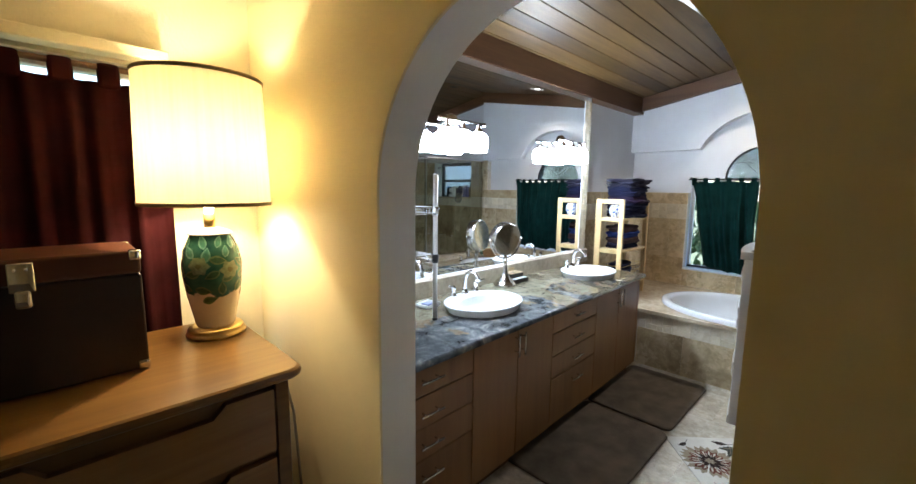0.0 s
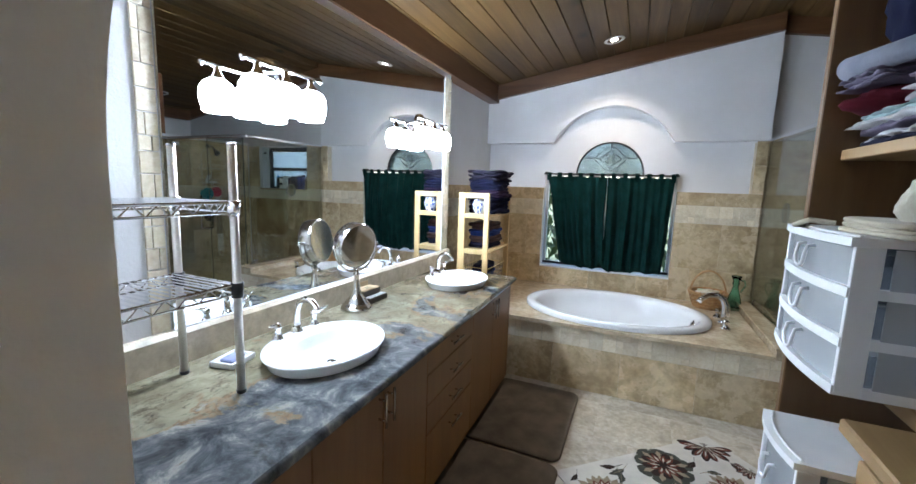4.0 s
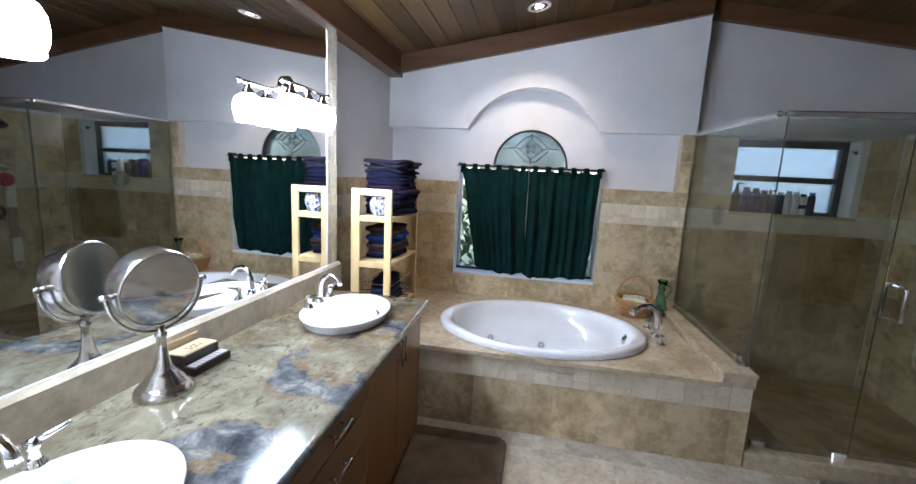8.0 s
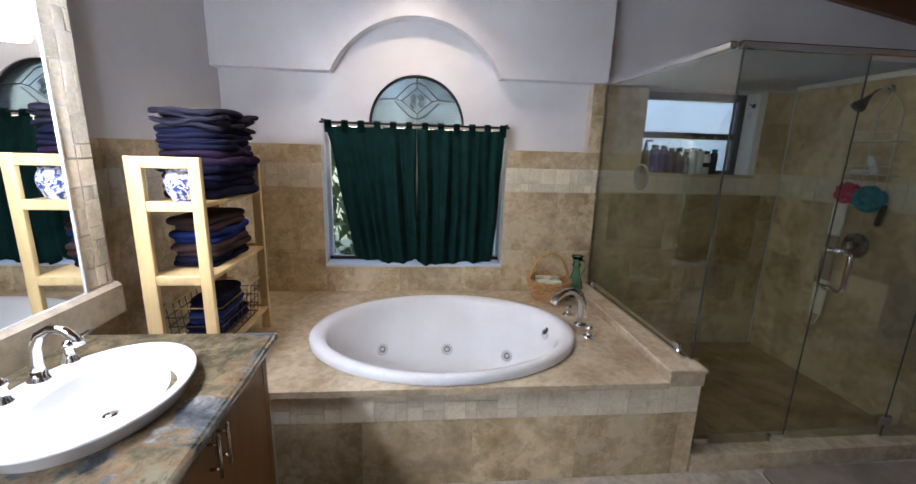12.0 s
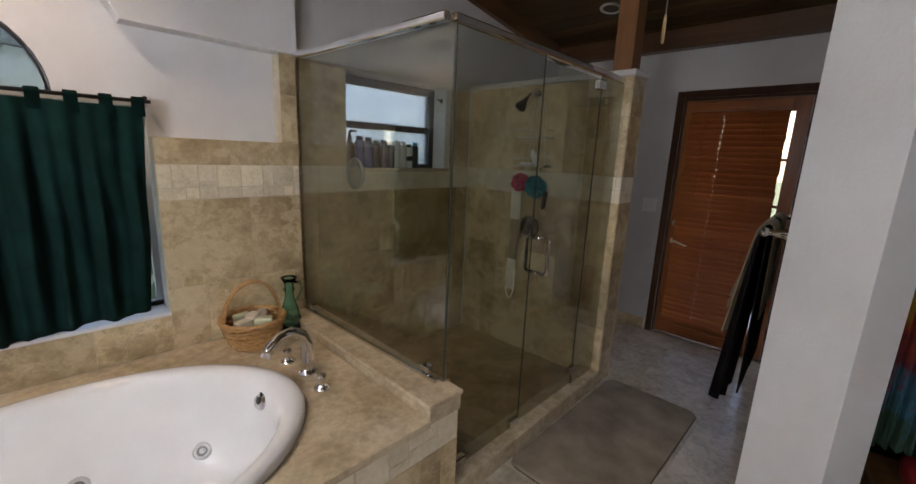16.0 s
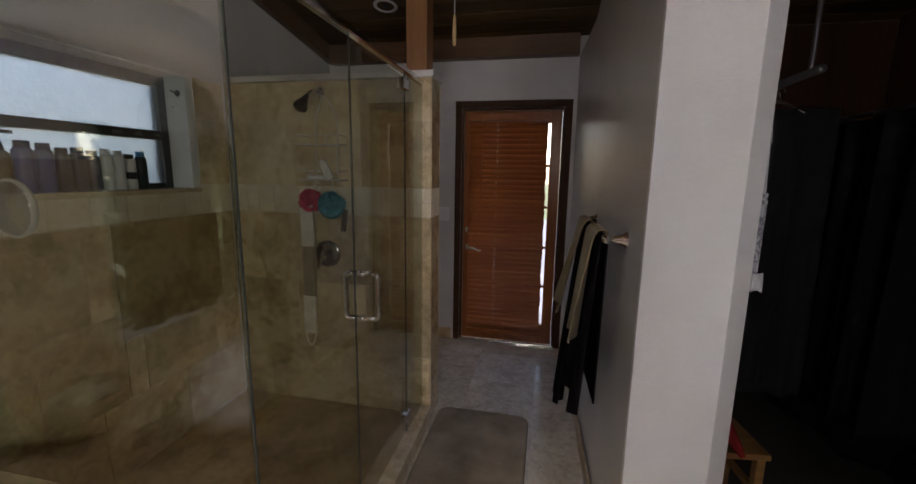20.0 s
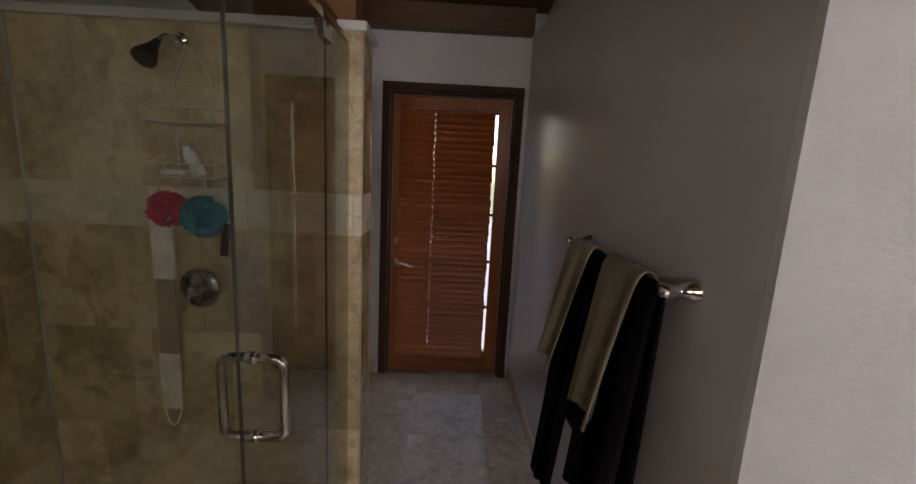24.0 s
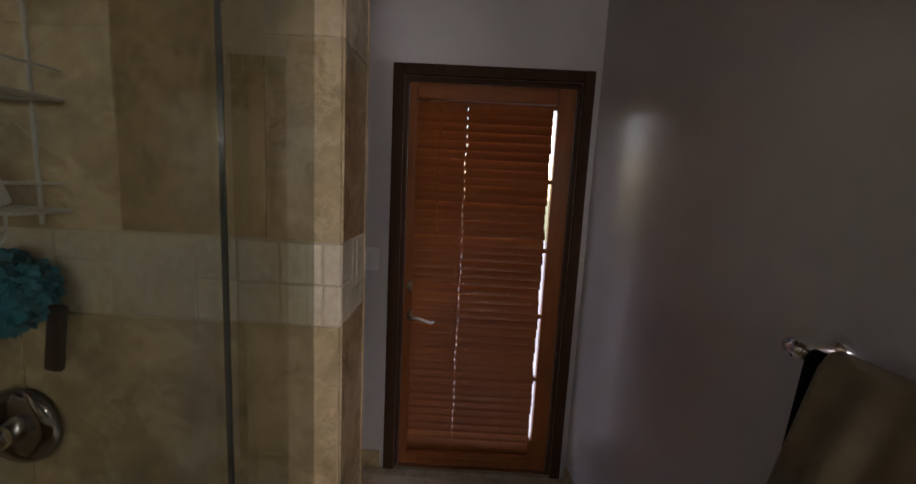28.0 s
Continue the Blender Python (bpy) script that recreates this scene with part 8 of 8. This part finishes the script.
for rr, z in ((R0, SZ0), (R1, SZ1)):
    part("shade_trim", bm_lathe([(rr + 0.001, z - 0.005), (rr + 0.003, z - 0.003), (rr + 0.003, z + 0.006), (rr + 0.001, z + 0.008), (rr - 0.003, z + 0.006), (rr - 0.003, z - 0.003), (rr + 0.001, z - 0.005)], 64), TRIMC, tl, "olive braid trim", True)
part("bulb", bm_lathe([(0.013, 0.455), (0.016, 0.48), (0.03, 0.53), (0.032, 0.56), (0.022, 0.585), (0.0001, 0.592)], 20), emitter("lit_bulb", (1.0, 0.84, 0.56), 5.4), tl, "lit bulb", True)
for a in (0, 120, 240):
    part("spider", bm_tube([(0, 0, SZ1 - 0.03), (R1 * math.cos(radians(a)), R1 * math.sin(radians(a)), SZ1 - 0.01)], 0.0025, 6), BRASS, tl)
lamp("lamp_bulb", "POINT", (*LC, DTZ + 0.68), LAMP_POWER, (1.0, 0.84, 0.56), 0.035)
cord = thing("lamp_cord", "grey lamp cord hanging behind the dresser", "cord", (0, 0, 0))
part("cable", bm_tube([(-1.62, 0.47, 1.0), (-1.58, 0.53, 0.95), (-1.52, 0.56, 0.7), (-1.50, 0.57, 0.4), (-1.55, 0.58, 0.1), (-1.60, 0.60, 0.02)], 0.005, 8), plain("cord_grey", (0.25, 0.23, 0.2), 0.5), cord, "", True)

trunk = thing("case", "dark brown record case with chrome corners and latch on the dresser", "case", (-1.504, 0.123, DTZ), 0)
CW, CD, CH = 0.28, 0.62, 0.365
part("body", bm_box(-CW, 0, -CD, 0, 0.004, CH - 0.07, 0.006, 2), LEATHER, trunk)
part("lid", bm_box(-CW, 0, -CD, 0, CH - 0.067, CH, 0.008, 2), plain("trunk_lid", (0.09, 0.028, 0.012), 0.35, var=0.2, scale=12, bumps=0.2, bump_scale=150), trunk, "reddish brown lid")
for x in (-CW, 0):
    for y in (-CD, 0):
        for z in (0.004, CH):
            s = (1 if x == 0 else -1, 1 if y == 0 else -1, 1 if z == CH else -1)
            part("corner", bm_box(x - s[0] * 0.028, x + s[0] * 0.002, y - s[1] * 0.028, y + s[1] * 0.002, z - s[2] * 0.028, z + s[2] * 0.002, 0.006, 2), CHROME, trunk, "chrome corner cap", True)
lt = part("latch", bm_box(0.001, 0.010, -0.27, -0.22, CH - 0.085, CH - 0.008, 0.004, 2), CHROME, trunk, "chrome draw latch", True)
part("latch_tongue", bm_box(0.006, 0.016, -0.26, -0.23, CH - 0.125, CH - 0.08, 0.006, 2), CHROME, lt, "", True)
for y in (-0.255, -0.235):
    part("latch_rivet", bm_lathe([(0.004, 0), (0.003, 0.003), (0.0001, 0.004)], 10, m=Matrix.Translation((0.010, y, CH - 0.025)) @ Matrix.Rotation(radians(90), 4, "Y")), CHROME, lt)

# bedroom window, cornice and red curtain
bw = thing("window_2", "bedroom window behind red curtains", "window", (0, 0, 0), kind="structure")
for y0, y1, z0, z1 in ((-1.4, -1.36, 0.85, 2.02), (0.26, 0.30, 0.85, 2.02), (-1.36, 0.26, 1.98, 2.02), (-1.36, 0.26, 0.85, 0.89)):
    part("frame", bm_box(BW - 0.10, BW - 0.04, y0, y1, z0, z1, 0.003), WHITE_PL, bw)
p = part("pane", bm_box(BW - 0.075, BW - 0.069, -1.36, 0.26, 0.89, 1.98), CLEAR, bw)
p.visible_shadow = False
part("sill", bm_box(BW - 0.04, BW + 0.02, -1.42, 0.30, 0.83, 0.85, 0.003), WALL, bw)
structure("cornice", bm_box(BW, BW + 0.09, -1.5, 0.315, 2.035, 2.075, 0.004), CREAM, "white painted cornice shelf above the red curtains", "cornice")
rc = thing("red_curtain", "dark red tab-top curtain over the bedroom window", "curtain", (BW + 0.075, -0.485, 1.93), 90)
part("panel", bm_cloth(1.55, 1.45, 150, 14, 0.035, 17, 6, 1.0, 0.01), RED, rc, "", True)
part("rod", bm_tube([(-0.86, 0, 0.05), (0.82, 0, 0.05)], 0.011, 10), BEAM, rc, "dark wooden rod", True)
for k in range(13):
    x = -0.74 + k * 1.48 / 12
    part("tab", bm_box(x - 0.032, x + 0.032, -0.016, 0.016, -0.02, 0.066, 0.012, 2), RED, rc)

# unseen slab added to bounce daylight into the door slit, tinted to cool it
structure("patio", bm_box(XD + 0.14, 14, 1.0, 6.0, -0.13, -0.05), plain("bluish_daylight_slab", (0.17, 0.19, 0.23), 0.8, var=0.15, scale=2, bumps=0.4), "unseen blue-grey slab reflecting bluish daylight through the garden door", "patio")

# hedge outside the windows
LEAF = plain("garden_leaf", (0.05, 0.10, 0.03), 0.6, var=0.5, scale=3, bumps=0)


def hedge(x0, x1, y0, y1, z1, n, seed):
    rng = random.Random(seed)
    verts, faces = [], []
    for k in range(n):
        c = Vector((rng.uniform(x0, x1), rng.uniform(y0, y1), rng.uniform(0.0, z1) ** 1.0))
        q = Euler((rng.uniform(0, 6), rng.uniform(0, 6), rng.uniform(0, 6))).to_matrix()
        s = rng.uniform(0.06, 0.14)
        i = len(verts)
        verts += [c + q @ Vector(v) * s for v in ((-1, 0, 0), (-0.2, 0.4, 0.1), (1, 0, 0), (-0.2, -0.4, 0.1))]
        faces.append((i, i + 1, i + 2, i + 3))
    me = bpy.data.meshes.new("hedge")
    me.from_pydata(verts, [], faces)
    me.materials.append(LEAF)
    tagged(new("hedge", me), "green garden hedge outside the window", "hedge", "", "stuff")


hedge(-4, 0.4, 6.2, 7.2, 2.9, 3200, 1)
hedge(0.4, 4.5, 6.6, 7.6, 1.5, 1200, 4)
hedge(-5.0, -4.2, -3, 2, 1.9, 1200, 3)

# ---- tiles ----
TILE_CACHE = {}


def tile(parent, m, w, h, mat, name="tile", thick=0.0028, bev=0.001):
    """One stone tile: face along local -y, w along x, h along z, its middle at m."""
    key = (round(w, 3), round(h, 3), mat.name, thick)
    if key not in TILE_CACHE:
        a, b2, i2, j2 = w / 2, h / 2, w / 2 - bev, h / 2 - bev
        vs = [(-a, 0, -b2), (a, 0, -b2), (a, 0, b2), (-a, 0, b2), (-a, -thick + bev, -b2), (a, -thick + bev, -b2), (a, -thick + bev, b2), (-a, -thick + bev, b2), (-i2, -thick, -j2), (i2, -thick, -j2), (i2, -thick, j2), (-i2, -thick, j2)]
        fs = [(8, 9, 10, 11), (4, 5, 9, 8), (5, 6, 10, 9), (6, 7, 11, 10), (7, 4, 8, 11), (0, 1, 5, 4), (1, 2, 6, 5), (2, 3, 7, 6), (3, 0, 4, 7)]
        me = bpy.data.meshes.new(name)
        me.from_pydata(vs, [], fs)
        me.materials.append(mat)
        TILE_CACHE[key] = me
    ob = new(name, TILE_CACHE[key])
    ob.parent = parent
    ob.matrix_basis = m
    return ob


def cut(rects, hole):
    """Rectangles (u0, u1, v0, v1) minus a hole."""
    out = []
    a0, a1, b0, b1 = hole
    for u0, u1, v0, v1 in rects:
        if a1 <= u0 or a0 >= u1 or b1 <= v0 or b0 >= v1:
            out.append((u0, u1, v0, v1))
            continue
        if a0 > u0:
            out.append((u0, a0, v0, v1))
        if a1 < u1:
            out.append((a1, u1, v0, v1))
        mu0, mu1 = max(u0, a0), min(u1, a1)
        if b0 > v0:
            out.append((mu0, mu1, v0, b0))
        if b1 < v1:
            out.append((mu0, mu1, b1, v1))
    return out


JOINT = 0.0018


def lay(parent, frame_m, u0, u1, rows, size, mat, holes=(), offset=0.0, stagger=True, name="tile", thick=0.0028):
    for r, (v0, v1) in enumerate(zip(rows, rows[1:])):
        u = u0 - offset - (size / 2 if stagger and r % 2 else 0)
        while u < u1:
            a, b2 = max(u, u0), min(u + size, u1)
            if b2 - a > 0.03:
                rects = [(a, b2, v0, v1)]
                for hole in holes:
                    rects = cut(rects, hole)
                for (p, q, s, t) in rects:
                    if q - p > 0.012 and t - s > 0.012:
                        tile(parent, frame_m @ Matrix.Translation(((p + q) / 2, 0, (s + t) / 2)), q - p - JOINT, t - s - JOINT, mat, name, thick)
            u += size


def mosaic(parent, frame_m, u0, u1, v0, v1, seed, holes=()):
    """A band of tumbled stones of mixed sizes."""
    rng = random.Random(seed)
    h = v1 - v0
    u = u0
    while u < u1 - 0.02:
        kind = rng.choice("abcd")
        w = {"a": h, "b": h * 0.66, "c": h * 1.0, "d": h * 0.5}[kind]
        w = min(w, u1 - u)
        if u1 - u - w < 0.03:
            w = u1 - u
        if kind == "a":
            rects = [(u, u + w, v0, v1)]
        elif kind == "b":
            k = rng.choice((0.34, 0.66))
            rects = [(u, u + w, v0, v0 + h * k), (u, u + w, v0 + h * k, v1)]
        elif kind == "c":
            k, j = rng.choice((0.34, 0.66)), rng.choice((0.34, 0.66))
            rects = [(u, u + w * k, v0, v0 + h * j), (u + w * k, u + w, v0, v0 + h * j), (u, u + w * (1 - k), v0 + h * j, v1), (u + w * (1 - k), u + w, v0 + h * j, v1)]
        else:
            rects = [(u, u + w, v0, v0 + h / 2), (u, u + w, v0 + h / 2, v1)]
        for hole in holes:
            rects = cut(rects, hole)
        for (p, q, s, t) in rects:
            if q - p > 0.01 and t - s > 0.01:
                tile(parent, frame_m @ Matrix.Translation(((p + q) / 2, 0, (s + t) / 2)), q - p - 0.0042, t - s - 0.0042, MOSAIC, "mosaic_stone", 0.0034, 0.0014)
        u += w


BACK = Matrix.Translation((0, YT + 0.008, 0))                                     # bath wall, facing the room
hole = (-1.43, -0.17, 0.722, 2.0)
lay(wall_north, BACK, XW, 0.50, (DZ, 0.83, 1.262), 0.455, TILE, (hole,), 0.2)
mosaic(wall_north, BACK, XW, -1.43, 1.262, 1.428, 4)
mosaic(wall_north, BACK, -0.17, 0.50, 1.262, 1.428, 5)
lay(wall_north, BACK, XW, 0.50, (1.428, 1.55), 0.455, TILE, (hole,), 0.05)
lay(wall_north, BACK, 0.412, 0.50, (1.55, 1.80, 2.01), 0.2, TILE)
LEFT = Matrix.Translation((XW + 0.015, 0, 0)) @ Matrix.Rotation(radians(90), 4, "Z")   # vanity wall beside the bath, facing +x
lay(wall_west, LEFT, 3.702, 4.905, (DZ, 0.83, 1.262), 0.455, TILE, (), 0.1)
mosaic(wall_west, LEFT, 3.702, 4.905, 1.262, 1.428, 6)
lay(wall_west, LEFT, 3.702, 4.905, (1.428, 1.55), 0.455, TILE, (), 0.3)
STRIP = Matrix.Translation((-1.985, 0, 0)) @ Matrix.Rotation(radians(90), 4, "Z")
for seed, (ya, yb) in enumerate(((3.556, 3.627), (3.627, 3.70), (1.332, 1.398))):
    rng = random.Random(seed + 3)
    z = 1.002
    while z < 2.40:
        h = rng.choice((0.05, 0.075, 0.10, 0.10))
        h = min(h, 2.43 - z)
        if rng.random() < 0.4:
            k = ya + (yb - ya) * rng.choice((0.36, 0.64))
            for p, q in ((ya, k), (k, yb)):
                tile(wall_west, STRIP @ Matrix.Translation(((p + q) / 2, 0, z + h / 2)), q - p - 0.003, h - 0.003, MOSAIC, "mosaic_stone", 0.006, 0.002)
        else:
            tile(wall_west, STRIP @ Matrix.Translation(((ya + yb) / 2, 0, z + h / 2)), yb - ya - 0.003, h - 0.003, MOSAIC, "mosaic_stone", 0.006, 0.002)
        z += h
SHB = Matrix.Translation((0, YS + 0.008, 0))
swh = (SWX0, SWX1, SWZ0, SWZ1 + 0.1)
brown = (1.24, 1.87, 0.70, 1.262)
lay(wall_shower, SHB, 0.50, PX0, (0.03, 0.40, 0.83, 1.262), 0.455, TILE, (brown,), 0.3)
lay(wall_shower, SHB, 1.24, 1.87, (0.70, 1.262), 0.63, TILE_BROWN, (), 0.0, False)
mosaic(wall_shower, SHB, 0.50, PX0, 1.262, 1.428, 7, (swh,))
lay(wall_shower, SHB, 0.50, PX0, (1.428, 1.80, 2.02), 0.455, TILE, (swh,), 0.1)
ENDF = Matrix.Translation((PX0 + 0.008, 0, 0)) @ Matrix.Rotation(radians(-90), 4, "Z")   # shower end wall, facing -x
lay(wall_pony, ENDF, -YS, -3.692, (0.0, 0.40, 0.83, 1.262), 0.455, TILE, (), 0.25)
mosaic(wall_pony, ENDF, -YS, -3.692, 1.262, 1.428, 8)
brown = (-4.12, -3.84, 1.432, 1.862)
lay(wall_pony, ENDF, -YS, -3.692, (1.428, 1.80, 2.03), 0.455, TILE, (brown,), 0.0)
lay(wall_pony, ENDF, -4.12, -3.84, (1.432, 1.862), 0.28, TILE_BROWN, (), 0.0, False)
END2 = Matrix.Translation((0, 3.70, 0))                                          # its free end, facing the passage
lay(wall_pony, END2, PX0, PX1, (0.0, 0.42, 0.84, 1.262), 0.4, TILE, (), 0.0, False)
mosaic(wall_pony, END2, PX0, PX1, 1.262, 1.428, 9)
lay(wall_pony, END2, PX0, PX1, (1.428, 1.80, 2.03), 0.4, TILE, (), 0.0, False)
END3 = Matrix.Translation((PX1 - 0.008, 0, 0)) @ Matrix.Rotation(radians(90), 4, "Z")
lay(wall_pony, END3, 3.692, YS, (0.0, 0.42, 0.84, 1.262, 1.428, 1.80, 2.03), 0.455, TILE, (), 0.0)
# bath surround front: plain course, mosaic band, cap
FRONT = Matrix.Translation((0, 3.672, 0))
lay(deck, FRONT, -1.40, LX1 - 0.003, (0.0, 0.345), 0.50, TILE, (), 0.12, False)
mosaic(deck, FRONT, -1.40, LX1 - 0.003, 0.345, DZ - 0.03, 12)
SIDE = Matrix.Translation((LX1 - 0.008, 0, 0)) @ Matrix.Rotation(radians(90), 4, "Z")
lay(deck, SIDE, 3.664, YU, (0.0, 0.30, LZ - 0.022), 0.455, TILE)
# floor
for k in range(9):
    ya, yb = 0.79 + 0.457 * k, min(0.79 + 0.457 * (k + 1), 4.98)
    x = -1.345 - (0.2 if k % 2 else 0)
    while x < XD:
        xa, xb = max(x, -1.345), min(x + 0.457, XD)
        if xb - xa > 0.03 and not (ya > 3.66 and xb < 2.10):
            tile(floor, Matrix.Translation(((xa + xb) / 2, (ya + yb) / 2, -0.008)) @ Matrix.Rotation(radians(-90), 4, "X"), xb - xa - JOINT, yb - ya - JOINT, TILE_FLOOR, "floor_tile", 0.008)
        x += 0.457
